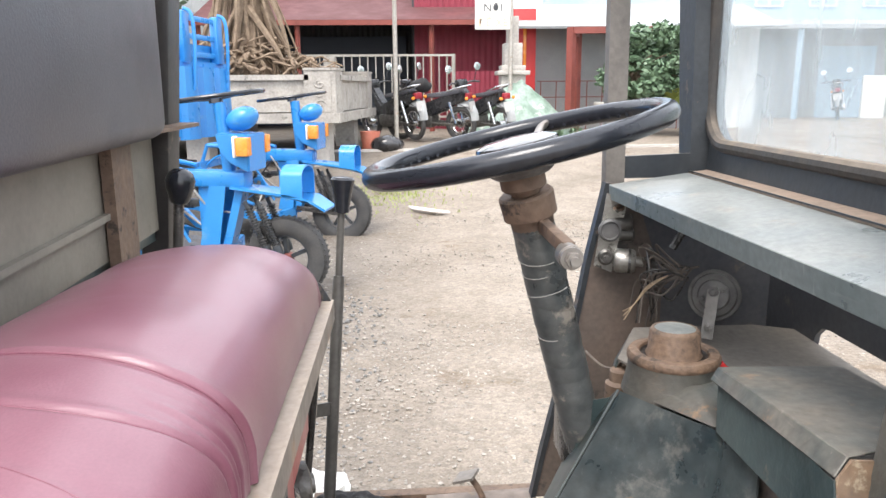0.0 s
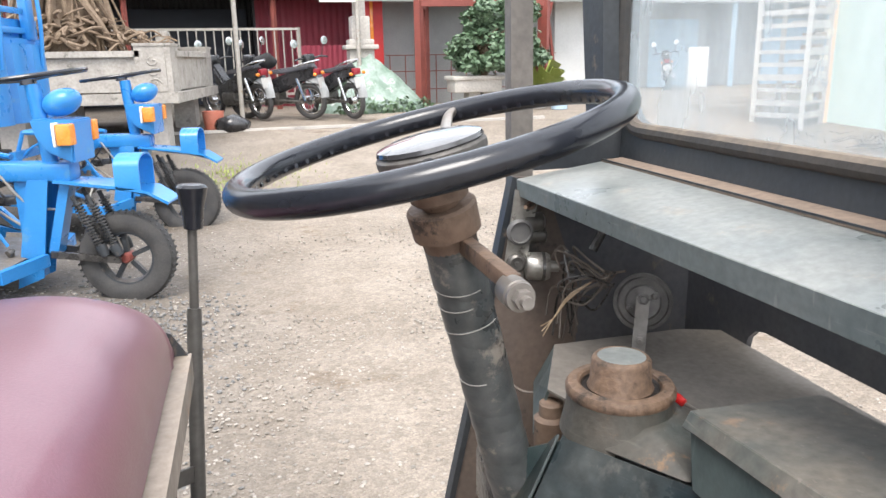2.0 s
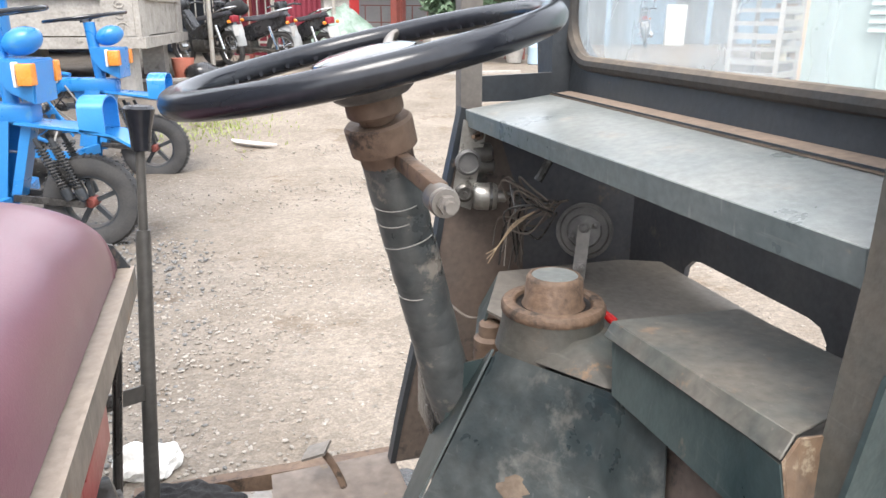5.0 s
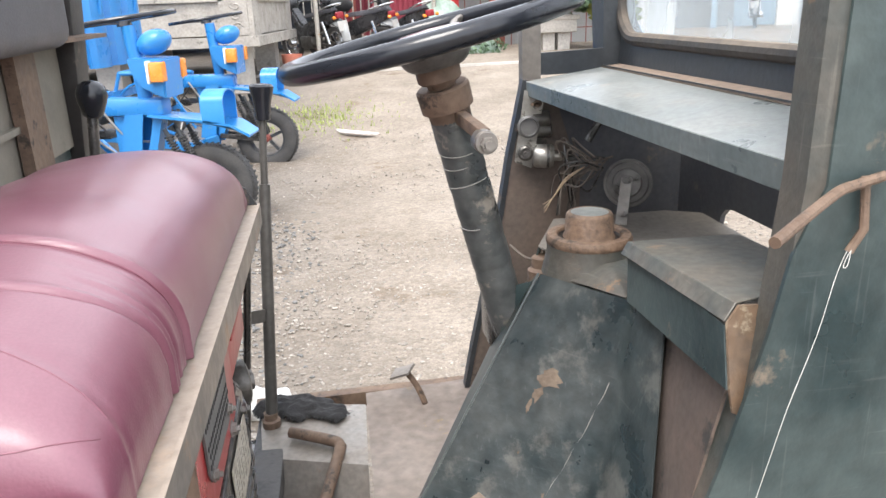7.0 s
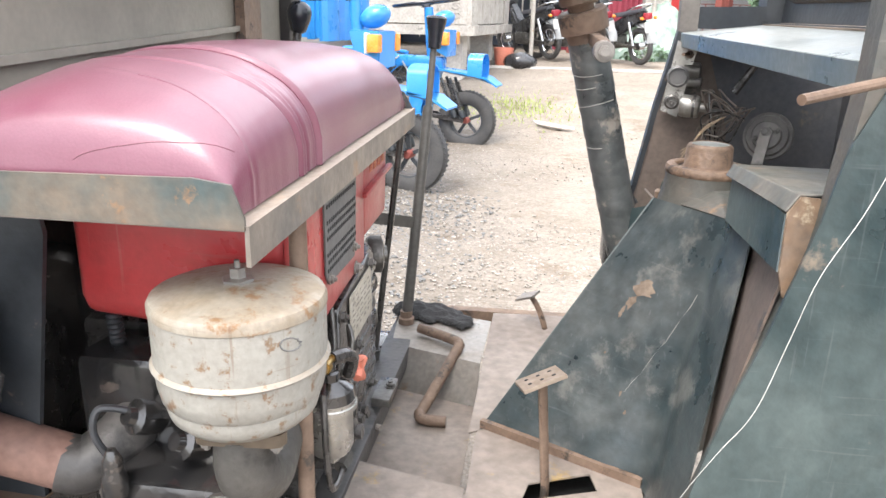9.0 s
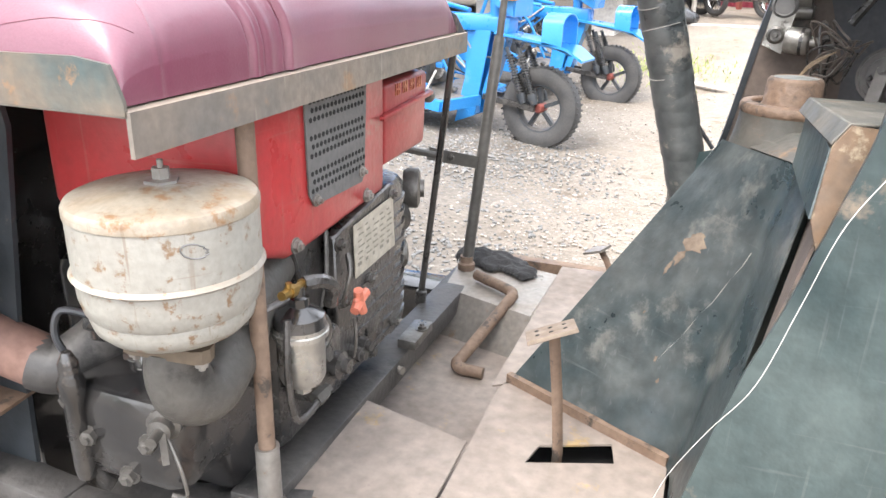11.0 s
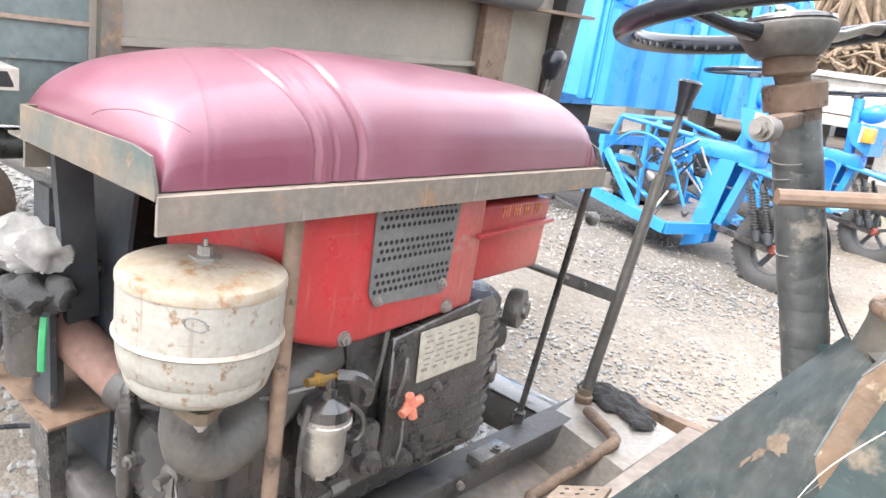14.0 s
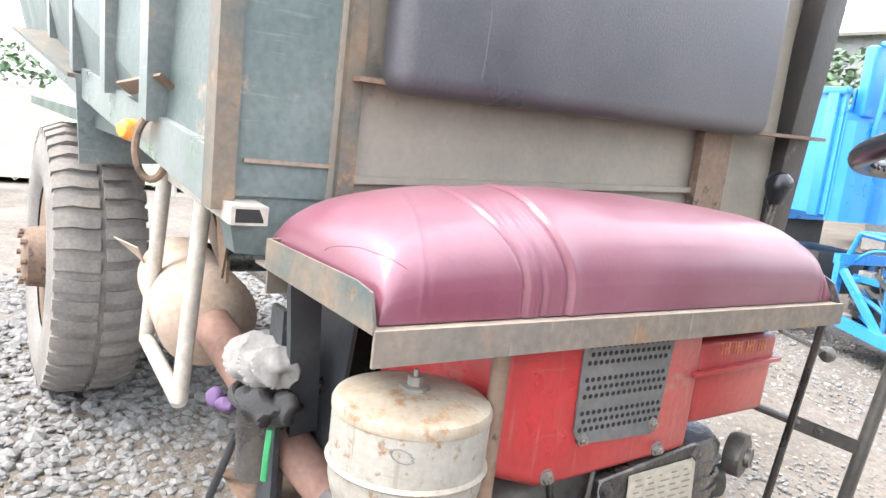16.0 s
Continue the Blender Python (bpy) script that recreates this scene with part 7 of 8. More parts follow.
        box(bm, (-3.7, y0 - 0.035, 2.06), (-1.62, y0 + 0.035, 2.12), 0.008)
        part("bed_side", bm, BLUE, bed)
        for k in range(6):
            bm = B()
            x0 = -1.72 - k * 0.36
            box(bm, (x0 - 0.05, y0 - 0.05, 1.08), (x0 + 0.05, y0 + 0.05, 2.07), 0.012)
            part("bed_stake", bm, BLUE, bed)
    bm = B()
    box(bm, (-1.63, -0.66, 1.06), (-1.60, 0.66, 1.92))
    hbd = part("headboard", bm, BLUE, bed)
    for y0 in (-0.46, 0.0, 0.46):
        bm = B()
        rib = [(-1.60, -0.19), (-1.54, -0.15), (-1.52, -0.06), (-1.52, 0.06), (-1.54, 0.15), (-1.60, 0.19)]
        solid(bm, [[V(x, y0 + y, z) for x, y in rib] for z in (1.06, 1.86)])
        part("panel_rib", bm, BLUE, hbd)
    for y0 in (-0.45, 0.45):
        bm = B()
        box(bm, (-1.66, y0 - 0.09, 1.90), (-1.56, y0 + 0.09, 2.46), 0.03)
        part("upright", bm, BLUE, hbd)
        bm = B()
        sweep(bm, curve([(-1.52, y0, 1.60), (-1.48, y0, 2.0), (-1.48, y0, 2.32), (-1.51, y0, 2.44), (-1.58, y0, 2.48)], 6), 0.022, 10)
        part("guard_tube", bm, BLUE, hbd)
    bm = B()
    box(bm, (-1.70, -0.52, 1.9), (-1.675, 0.52, 2.12))
    part("rack_sheet", bm, BLUE, hbd)
    for z0 in (2.0, 2.2, 2.4):
        bm = B()
        box(bm, (-1.635, -0.42, z0 - 0.03), (-1.605, 0.42, z0 + 0.03), 0.006)
        part("rung", bm, BLUE, hbd)
    for s in (-1, 1):
        wheel(V(-2.75, s * 0.55, 0.36), 0.36, 0.16, "rear_wheel")
    bm = B()
    box(bm, (-2.5, -0.3, 0.40), (-1.9, 0.3, 0.78), 0.02)
    part("tool_box", bm, BLACK, tr)
    lift = {"frame_rail": 0.1, "frame_brace": 0.14, "footboard": 0.1, "cross_bar": 0.16, "engine": 0.14, "engine_tray": 0.1, "control_rod": 0.14, "engine_fitting": 0.14, "cable": 0.1, "hose": 0.12, "frame_tube": 0.16, "gear_lever": 0.16, "bed_floor": 0.19, "rear_wheel": 0.17, "tool_box": 0.17}
    for ob in tr.children:
        ob.location.z += lift.get(ob.name.split(".")[0], 0) * U
    return tr


RUBBERT = material("grey_black_tyre", (0.03, 0.03, 0.031), (0.065, 0.062, 0.059), 0.75, scale=12, bump=0.2)
first_trike = trike()


def stand(x, y, z, turn):
    return pose(x * U, y * U, z * U, 0, 0, turn)


first_trike.matrix_basis = stand(-0.86, 5.85, -0.07, -11)
second = copy_thing(first_trike, stand(-0.60, 8.4, -0.10, -10))

# ---- stone planter with a banyan ----
planter = thing("stone_planter", (-3.5, 13.5, gz(-3, 13)), "carved grey stone planter on square legs", "planter")
random.seed(31)
DX, DY = V(1, -0.0, 0), V(0.13, 1, 0).normalized()
PC = V(-1.0, 12.3, 0)


def pb(bm, x0, x1, y0, y1, z0, z1, bevel=0.01):
    """A block in the planter's own axes."""
    c = [PC + DX * x + DY * y for x, y in ((x0, y0), (x1, y0), (x1, y1), (x0, y1))]
    solid(bm, [[p + V(0, 0, z0) for p in c], [p + V(0, 0, z1) for p in c]])
    return bm


for x in (-0.45, -5.2):
    for y in (0.0, 3.0):
        bm = B()
        pb(bm, x - 0.02, x + 0.5, y - 0.03, y + 0.5, 1.22, 2.02)
        post = part("corner_pillar", bm, STONE, planter)
        bm = B()
        pb(bm, x - 0.035, x + 0.515, y - 0.045, y + 0.515, 2.0, 2.04)
        part("pillar_cap", bm, STONE, post)
        bm = B()
        pb(bm, x + 0.06, x + 0.42, y - 0.045, y + 0.1, 1.32, 1.92)
        part("carved_panel", bm, STONE, post)
        for k in range(3):
            bm = B()
            c = PC + DX * (x + 0.24) + DY * (y - 0.046) + V(0, 0, 1.45 + 0.16 * k)
            sweep(bm, curve([c + DX * (0.10 * math.cos(q * 1.1 + k) * (1 - 0.12 * q)) + V(0, 0, 0.07 * math.sin(q * 1.1 + k) * (1 - 0.12 * q)) for q in range(8)], 3), 0.013, 6)
            part("carved_scroll", bm, STONE, post)
bm = B()
pb(bm, -5.2, -0.4, 0.03, 0.2, 1.32, 1.86)
part("front_wall", bm, STONE, planter)
bm = B()
pb(bm, -5.2, -0.4, -0.03, 0.26, 1.84, 1.93)
part("front_coping", bm, STONE, planter)
for k in range(26):
    bm = B()
    x = -4.9 + k * 0.165
    plate(bm, [PC + DX * (x) + DY * 0.02 + V(0, 0, 1.82), PC + DX * (x + 0.08) + DY * 0.02 + V(0, 0, 1.74), PC + DX * (x + 0.16) + DY * 0.02 + V(0, 0, 1.82)], 0.02)
    part("carved_tooth", bm, STONE, planter)
bm = B()
pb(bm, -0.15, 0.02, 0.3, 3.2, 1.32, 1.86)
part("side_wall", bm, STONE, planter)
bm = B()
pb(bm, -0.21, 0.08, 0.3, 3.2, 1.84, 1.93)
part("side_coping", bm, STONE, planter)
bm = B()
pb(bm, -5.4, 0.12, -0.1, 3.6, 1.14, 1.30)
part("plinth_slab", bm, STONE, planter)
bm = B()
pb(bm, -5.1, -0.2, 0.2, 3.2, 1.30, 1.80)
part("soil", bm, BARK, planter)
for x in (-0.55, -2.6, -4.8):
    for y in (0.3, 2.6):
        bm = B()
        pb(bm, x, x + 0.38, y, y + 0.38, 0.2, 1.14)
        part("leg", bm, CONCRETE, planter)

banyan = thing("banyan_tree", (-2.9, 13.6, 1.8), "banyan tree with pale tangled aerial roots", "tree")
bm = B()
BT = V(-2.6, 13.4, 1.8)
for k in range(80):
    a = random.uniform(0, 2 * math.pi)
    r0, r1 = random.uniform(0.3, 0.85), random.uniform(0.05, 0.42)
    z1 = random.uniform(0.7, 2.4)
    p0 = BT + V(r0 * math.cos(a) * 1.35, r0 * math.sin(a) * 0.8, random.uniform(-0.02, 0.05))
    a2 = a + random.uniform(-0.7, 0.7)
    p2 = BT + V(r1 * math.cos(a2), r1 * math.sin(a2), z1)
    mid = (p0 + p2) / 2 + V(random.uniform(-0.2, 0.2), random.uniform(-0.2, 0.2), random.uniform(-0.25, 0.05))
    rr = random.uniform(0.014, 0.045)
    sweep(bm, curve([p0, mid, p2], 5), [rr * (0.6 + 0.1 * q) for q in range(11)], 6)
for k in range(190):
    a, r0 = random.uniform(0, 6.28), random.uniform(0.2, 0.95)
    p = BT + V(r0 * math.cos(a) * 1.25, r0 * math.sin(a) * 0.75, max(0.02, 0.75 - 0.5 * r0))
    pts = [p]
    for q in range(4):
        a += random.uniform(-0.9, 0.9)
        p = p + V(0.15 * math.cos(a), 0.12 * math.sin(a), random.uniform(-0.12, 0.08))
        p.z = max(p.z, 1.82)
        pts.append(p)
    rr = random.uniform(0.01, 0.034)
    sweep(bm, curve(pts, 3), rr, 5)
tagged(part("aerial_root_tangle", bm, BARK, banyan), kind="stuff")
bm = B()
lathe(bm, [(0.5, 0), (0.38, 0.5), (0.3, 1.2), (0.26, 2.6)], BT, (0.05, 0, 1), 14)
for k in range(8):
    a = k * 0.8
    sweep(bm, curve([BT + V(0, 0, 2.3), BT + V(0.5 * math.cos(a), 0.5 * math.sin(a), 2.9), BT + V(1.6 * math.cos(a), 1.6 * math.sin(a), 3.5)], 5), [0.14, 0.13, 0.12, 0.11, 0.1, 0.09, 0.08, 0.07, 0.06, 0.05, 0.04], 8)
part("trunk", bm, BARK, banyan)


def leaves(bm, c, r, n, size, flat=0.8, seed=0):
    rnd = random.Random(seed)
    for k in range(n):
        d = Vector((rnd.gauss(0, 1), rnd.gauss(0, 1), rnd.gauss(0, 1))).normalized()
        lump = 0.72 + 0.28 * noise.noise(d * 2.3 + Vector((seed, 0, 0)))
        p = Vector(c) + Vector((d.x * r[0], d.y * r[1], d.z * r[2])) * lump * rnd.uniform(0.55, 1.05)
        t = Vector((rnd.gauss(0, 1), rnd.gauss(0, 1), rnd.gauss(0, 0.6))).normalized()
        n2 = (d * 0.7 + Vector((rnd.gauss(0, 0.5), rnd.gauss(0, 0.5), 0.5))).normalized()
        s = t.cross(n2).normalized()
        L, w = size * rnd.uniform(0.7, 1.3), size * 0.28
        vs = [bm.verts.new(q) for q in (p - t * L / 2, p + s * w - t * L * 0.05 + n2 * w * 0.25, p + t * L / 2, p - s * w - t * L * 0.05 + n2 * w * 0.25)]
        bm.faces.new(vs)


bm = B()
leaves(bm, BT + V(0, 0, 4.3), (3.2, 2.4, 1.0), 2600, 0.2, seed=3)
part("crown", bm, LEAF, banyan)

# ---- motorbikes ----
BIKEBLK = material("black_motorbike_paint", (0.015, 0.015, 0.017), (0.03, 0.03, 0.032), 0.25, coat=0.4)
PALEPLATE = material("dusty_white_plate", (0.45, 0.44, 0.42), (0.38, 0.37, 0.35), 0.6)
TAILRED = material("red_tail_lens", (0.3, 0.02, 0.03), (0.22, 0.02, 0.03), 0.3)


def motorbike(paint, label):
    """Heads along +x with its wheels on the ground."""
    mb = thing("motorbike", (0, 0, 0), label, "motorbike", "motorbikes by the fence")
    for x, nm in ((0.62, "front_wheel"), (-0.62, "rear_wheel")):
        bm = B()
        sweep(bm, ring_path((x, 0, 0.30), (0, 1, 0), 0.255, 36), 0.042, 10, close=True)
        wh = part(nm, bm, RUBBERT, mb)
        bm = B()
        sweep(bm, ring_path((x, 0, 0.30), (0, 1, 0), 0.205, 36), 0.012, 6, close=True)
        for k in range(12):
            a = 2 * math.pi * k / 12
            sweep(bm, [(x, 0, 0.30), (x + 0.2 * math.cos(a), 0, 0.30 + 0.2 * math.sin(a))], 0.004, 4)
        lathe(bm, [(0.06, -0.05), (0.06, 0.05)], (x, 0, 0.3), (0, 1, 0), 14)
        part("rim", bm, CHROME, wh)
    bm = B()
    for s in (-1, 1):
        sweep(bm, [(0.62, s * 0.08, 0.30), (0.42, s * 0.08, 0.86)], 0.02, 8)
    part("fork", bm, CHROME, mb)
    bm = B()
    solid(bm, [[V(0.40, -0.09, 0.95), V(0.40, 0.09, 0.95), V(0.36, 0.12, 0.62), V(0.36, -0.12, 0.62)], [V(0.15, -0.09, 0.62), V(0.15, 0.09, 0.62), V(0.12, 0.12, 0.36), V(0.12, -0.12, 0.36)], [V(-0.35, -0.12, 0.78), V(-0.35, 0.12, 0.78), V(-0.3, 0.12, 0.5), V(-0.3, -0.12, 0.5)], [V(-0.78, -0.06, 0.85), V(-0.78, 0.06, 0.85), V(-0.74, 0.06, 0.70), V(-0.74, -0.06, 0.70)]])
    bmesh.ops.bevel(bm, geom=bm.edges[:], offset=0.03, segments=2, affect='EDGES')
    part("body", bm, paint, mb)
    bm = B()
    solid(bm, [[V(0.08, -0.08, 0.74), V(0.08, 0.08, 0.74), V(0.08, 0.07, 0.80), V(0.08, -0.07, 0.80)], [V(-0.3, -0.13, 0.76), V(-0.3, 0.13, 0.76), V(-0.3, 0.11, 0.84), V(-0.3, -0.11, 0.84)], [V(-0.68, -0.09, 0.83), V(-0.68, 0.09, 0.83), V(-0.68, 0.07, 0.89), V(-0.68, -0.07, 0.89)]])
    bmesh.ops.bevel(bm, geom=bm.edges[:], offset=0.02, segments=2, affect='EDGES')
    part("saddle", bm, DARKVINYL, mb)
    bm = B()
    box(bm, (-0.12, -0.14, 0.24), (0.22, 0.14, 0.46), 0.05)
    lathe(bm, [(0.06, 0), (0.07, 0.15), (0.05, 0.2)], (0.1, 0, 0.36), (1, 0, 0.1), 14)
    part("engine", bm, ALU, mb)
    bm = B()
    sweep(bm, [(0.1, -0.15, 0.25), (-0.3, -0.16, 0.26), (-0.75, -0.16, 0.36)], [0.02, 0.035, 0.05], 12)
    part("exhaust", bm, CHROME, mb)
    bm = B()
    box(bm, (-0.83, -0.07, 0.72), (-0.76, 0.07, 0.82), 0.015)
    part("tail_lamp", bm, TAILRED, mb, "red tail lamp")
    bm = B()
    plate(bm, [(-0.84, -0.10, 0.68), (-0.87, -0.10, 0.52), (-0.87, 0.10, 0.52), (-0.84, 0.10, 0.68)], 0.006)
    part("number_plate", bm, PALEPLATE, mb, "white number plate")
    bm = B()
    plate(bm, [(-0.62, -0.05, 0.64), (-0.62, 0.05, 0.64), (-0.86, 0.06, 0.56), (-0.86, -0.06, 0.56)], 0.01)
    part("rear_mudguard", bm, BIKEBLK, mb)
    for sd in (-1, 1):
        bm = B()
        sweep(bm, [(-0.6, sd * 0.13, 0.32), (-0.48, sd * 0.13, 0.68)], 0.028, 8)
        part("shock_absorber", bm, CHROME, mb)
        bm = B()
        sweep(bm, [(0.0, sd * 0.1, 0.33), (-0.62, sd * 0.1, 0.30)], 0.022, 8)
        part("swing_arm", bm, ALU, mb)
        bm = B()
        lathe(bm, [(0, 0), (0.026, 0.004), (0.028, 0.03), (0.018, 0.05)], (-0.8, sd * 0.13, 0.74), (-1, 0, 0), 10)
        part("indicator", bm, ORANGE, mb)
    bm = B()
    sweep(bm, curve([(-0.45, -0.13, 0.86), (-0.72, -0.12, 0.93), (-0.84, 0, 0.95), (-0.72, 0.12, 0.93), (-0.45, 0.13, 0.86)], 5), 0.014, 8)
    part("grab_rail", bm, CHROME, mb)
    bm = B()
    sweep(bm, curve([(-0.9, 0, 0.36), (-0.88, 0, 0.5), (-0.78, 0, 0.62), (-0.6, 0, 0.645)], 4), 0.07, 8, flat=0.3)
    part("mud_flap", bm, GREYSHEET, mb)
    bm = B()
    sweep(bm, curve([(0.34, -0.34, 0.98), (0.40, -0.2, 1.0), (0.42, 0, 0.96), (0.40, 0.2, 1.0), (0.34, 0.34, 0.98)], 5), 0.016, 8)
    part("handlebar", bm, BIKEBLK, mb)
    bm = B()
    box(bm, (0.36, -0.1, 0.88), (0.52, 0.1, 1.06), 0.04)
    part("headlamp_cowl", bm, paint, mb)
    for s in (-1, 1):
        bm = B()
        sweep(bm, [(0.38, s * 0.24, 1.0), (0.36, s * 0.3, 1.2)], 0.006, 6)
        mr = part("mirror_stalk", bm, BIKEBLK, mb)
        bm = B()
        lathe(bm, [(0.0, 0), (0.066, 0.004), (0.07, 0.02), (0, 0.03)], (0.36, s * 0.31, 1.25), (-1, 0, 0.1), 16)
        part("mirror", bm, CHROME, mr)
    return mb


bike = motorbike(BIKEBLK, "black motorbike with chrome parts parked by the fence")


def at_ground(x, y, turn, lean=0):
    return pose(x * U, y * U, gz(x, y) * U, lean, 0, turn)


BIG = Matrix.Scale(1.22, 4)
bike.matrix_basis = at_ground(0.75, 15.6, 146, -6) @ BIG
copy_thing(bike, at_ground(-0.05, 16.0, 128, -6))
jacket = B()
bmesh.ops.create_icosphere(jacket, subdivisions=3, radius=0.2, matrix=Matrix.Translation((0.55, 15.72, gz(0.55, 15.7) + 1.15)) @ Matrix.Diagonal((1.2, 0.8, 0.7, 1)))
for v in jacket.verts:
    v.co += v.normal * 0.06 * noise.noise(v.co * 6)
single("draped_jacket", jacket, CLOTH, "dark jacket draped over a motorbike", "jacket")
bike2 = motorbike(BIKEBLK, "black motorbike with a red tail parked by the rubble mound")
bike2.matrix_basis = at_ground(1.8, 15.5, 121, -6) @ BIG

# ---- fence, pole, sheds ----
fence = thing("steel_fence", (-0.5, 16.9, 0.9), "grey steel bar fence", "fence")
FY = 17.0
for k in range(22):
    bm = B()
    x = -2.6 + k * 0.18
    sweep(bm, [(x, FY, 0.95), (x, FY, 2.43)], 0.016, 6)
    part("bar", bm, GREYTUBE, fence)
for z in (1.05, 2.43):
    bm = B()
    beam(bm, (-2.7, FY, z), (1.33, FY, z), 0.05, 0.05)
    part("rail", bm, GREYTUBE, fence)
bm = B()
beam(bm, (1.33, FY, 0.6), (1.33, FY, 2.46), 0.06, 0.06)
part("end_post", bm, GREYTUBE, fence)
bm = B()
lathe(bm, [(0.045, 0), (0.045, 5.2)], (0.02, 15.0, gz(0, 15)), seg=14)
single("metal_pole", bm, GREYTUBE, "thin pale steel pole standing in the yard", "pole")
bm = B()
lathe(bm, [(0.16, 0), (0.2, 0.34), (0.19, 0.34), (0.15, 0.02), (0, 0.02)], (-0.50, 14.4, gz(-0.5, 14.4)), seg=20)
single("basket", bm, REDP, "faded red plastic basket on the ground", "basket")
bm = B()
bmesh.ops.create_icosphere(bm, subdivisions=3, radius=0.3, matrix=Matrix.Translation((-0.16, 14.2, gz(0, 14.2) + 0.1)) @ Matrix.Diagonal((1.1, 0.8, 0.6, 1)))
for v in bm.verts:
    v.co += v.normal * 0.04 * noise.noise(v.co * 5)
single("rubbish_sack", bm, BIKEBLK, "tied black rubbish sack on the ground", "sack")


def corrugated(bm, x0, x1, y, z0, z1, step=0.16, depth=0.04, facing=-1):
    n = int((x1 - x0) / (step / 2))
    prev = None
    for k in range(n + 1):
        x = x0 + (x1 - x0) * k / n
        d = depth if k % 2 else 0
        cur = (bm.verts.new((x, y + facing * d, z0)), bm.verts.new((x, y + facing * d, z1)))
        if prev:
            bm.faces.new((prev[0], cur[0], cur[1], prev[1]))
        prev = cur
    return bm


shed = thing("red_shed", (0, 21, 0.6), "dark red corrugated metal shed with an open dark bay", "shed")
bm = B()
corrugated(bm, 0.5, 3.0, 20.0, 0.6, 5.4)
part("red_wall", bm, REDSHEET, shed)
bm = B()
corrugated(bm, -12, 0.5, 22.5, 0.6, 5.4)
part("back_wall", bm, SHADEDIN, shed)
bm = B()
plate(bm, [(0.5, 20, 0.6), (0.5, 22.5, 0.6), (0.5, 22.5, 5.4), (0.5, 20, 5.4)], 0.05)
part("bay_side", bm, SHADEDIN, shed)
bm = B()
plate(bm, [(-5.0, 18.6, 3.35), (3.0, 18.6, 3.35), (3.0, 22.6, 4.6), (-5.0, 22.6, 4.6)], 0.05)
part("shed_roof", bm, material("dark_rusty_roof", (0.11, 0.035, 0.035), (0.08, 0.03, 0.03), 0.7, scale=2), shed)
bm = B()
beam(bm, (-5.0, 18.6, 3.28), (3.0, 18.6, 3.28), 0.08, 0.12)
part("eaves_beam", bm, REDOX, shed)
bm = B()
corrugated(bm, 1.35, 2.6, 18.3, 0.6, 2.1, 0.12, 0.03)
part("low_red_gate", bm, REDSHEET, shed)
bm = B()
plate(bm, [(-12, 22.4, 0.6), (0.3, 22.4, 0.6), (0.3, 22.4, 3.2), (-12, 22.4, 3.2)], 0.04)
part("dark_curtain", bm, material("dark_blue_tarp", (0.03, 0.04, 0.06), (0.05, 0.06, 0.08), 0.6, scale=2), shed)
for x in (-4.8, -2.4, 0.9):
    bm = B()
    beam(bm, (x, 18.7, 0.6), (x, 18.7, 3.35), 0.09, 0.09)
    part("shed_post", bm, REDOX, shed)
shrine = thing("stone_shrine", (-1.9, 18.2, 0.6), "grey carved stone shrine post", "shrine")
for z0, z1, w in ((0.6, 1.5, 0.5), (1.5, 1.6, 0.6), (1.6, 2.15, 0.34), (2.15, 2.24, 0.48), (2.24, 2.5, 0.26)):
    bm = B()
    box(bm, (-1.6 - w / 2, 18.2 - w / 2, z0), (-1.6 + w / 2, 18.2 + w / 2, z1), 0.02)
    part("block", bm, STONE, shrine)

# sign board
PALEORANGE = material("faded_orange_print", (0.75, 0.5, 0.32), (0.78, 0.58, 0.42), 0.6)
sign = thing("hanging_sign", (2.3, 16.8, 3.1), "white hanging board with red and black letters", "sign")
bm = B()
box(bm, (1.80, 16.78, 2.97), (2.59, 16.81, 3.75), 0.004)
part("board", bm, WHITEP, sign)
bm = B()
lathe(bm, [(0.05, 0.5), (0.05, 4.4)], (2.62, 16.85, 0), seg=12)
part("sign_post", bm, GREYTUBE, sign)


def letters(name, text, size, at, mat, parent):
    cu = bpy.data.curves.new(name, 'FONT')
    cu.body, cu.size, cu.align_x, cu.extrude = text, size * U, 'CENTER', 0.004
    tmp = bpy.data.objects.new(name, cu)
    scene.collection.objects.link(tmp)
    me = bpy.data.meshes.new_from_object(tmp.evaluated_get(bpy.context.evaluated_depsgraph_get()))
    bpy.data.objects.remove(tmp)
    me.materials.clear()
    me.materials.append(mat)
    ob = new(name, me)
    ob.parent = parent
    ob.matrix_basis = pose(*[(a - b) * U for a, b in zip(at, ORIGIN[parent])], 90, 0, 0)
    ORIGIN[ob] = Vector(at)
    return ob


letters("word", "NƠI", 0.24, (2.2, 16.775, 3.36), BIKEBLK, sign)
letters("word", "ĐỂ XE", 0.24, (2.2, 16.775, 3.04), PALEORANGE, sign)

# memorial pillar on a mound under green net
pillar = thing("concrete_pillar", (2.95, 17.0, 0.6), "weathered concrete gate pillar with a cap", "pillar")
for z0, z1, w in ((0.6, 1.98, 0.56), (1.98, 2.08, 0.74), (2.08, 2.2, 0.56), (2.2, 2.7, 0.42), (2.7, 3.3, 0.26)):
    bm = B()
    box(bm, (2.72 - w / 2, 17.3 - w / 2, z0), (2.72 + w / 2, 17.3 + w / 2, z1), 0.02)
    part("block", bm, CONCRETE, pillar)
bm = B()
bmesh.ops.create_icosphere(bm, subdivisions=4, radius=1.0, matrix=Matrix.Translation((2.85, 17.0, 0.55)) @ Matrix.Diagonal((1.35, 1.0, 1.3, 1)))
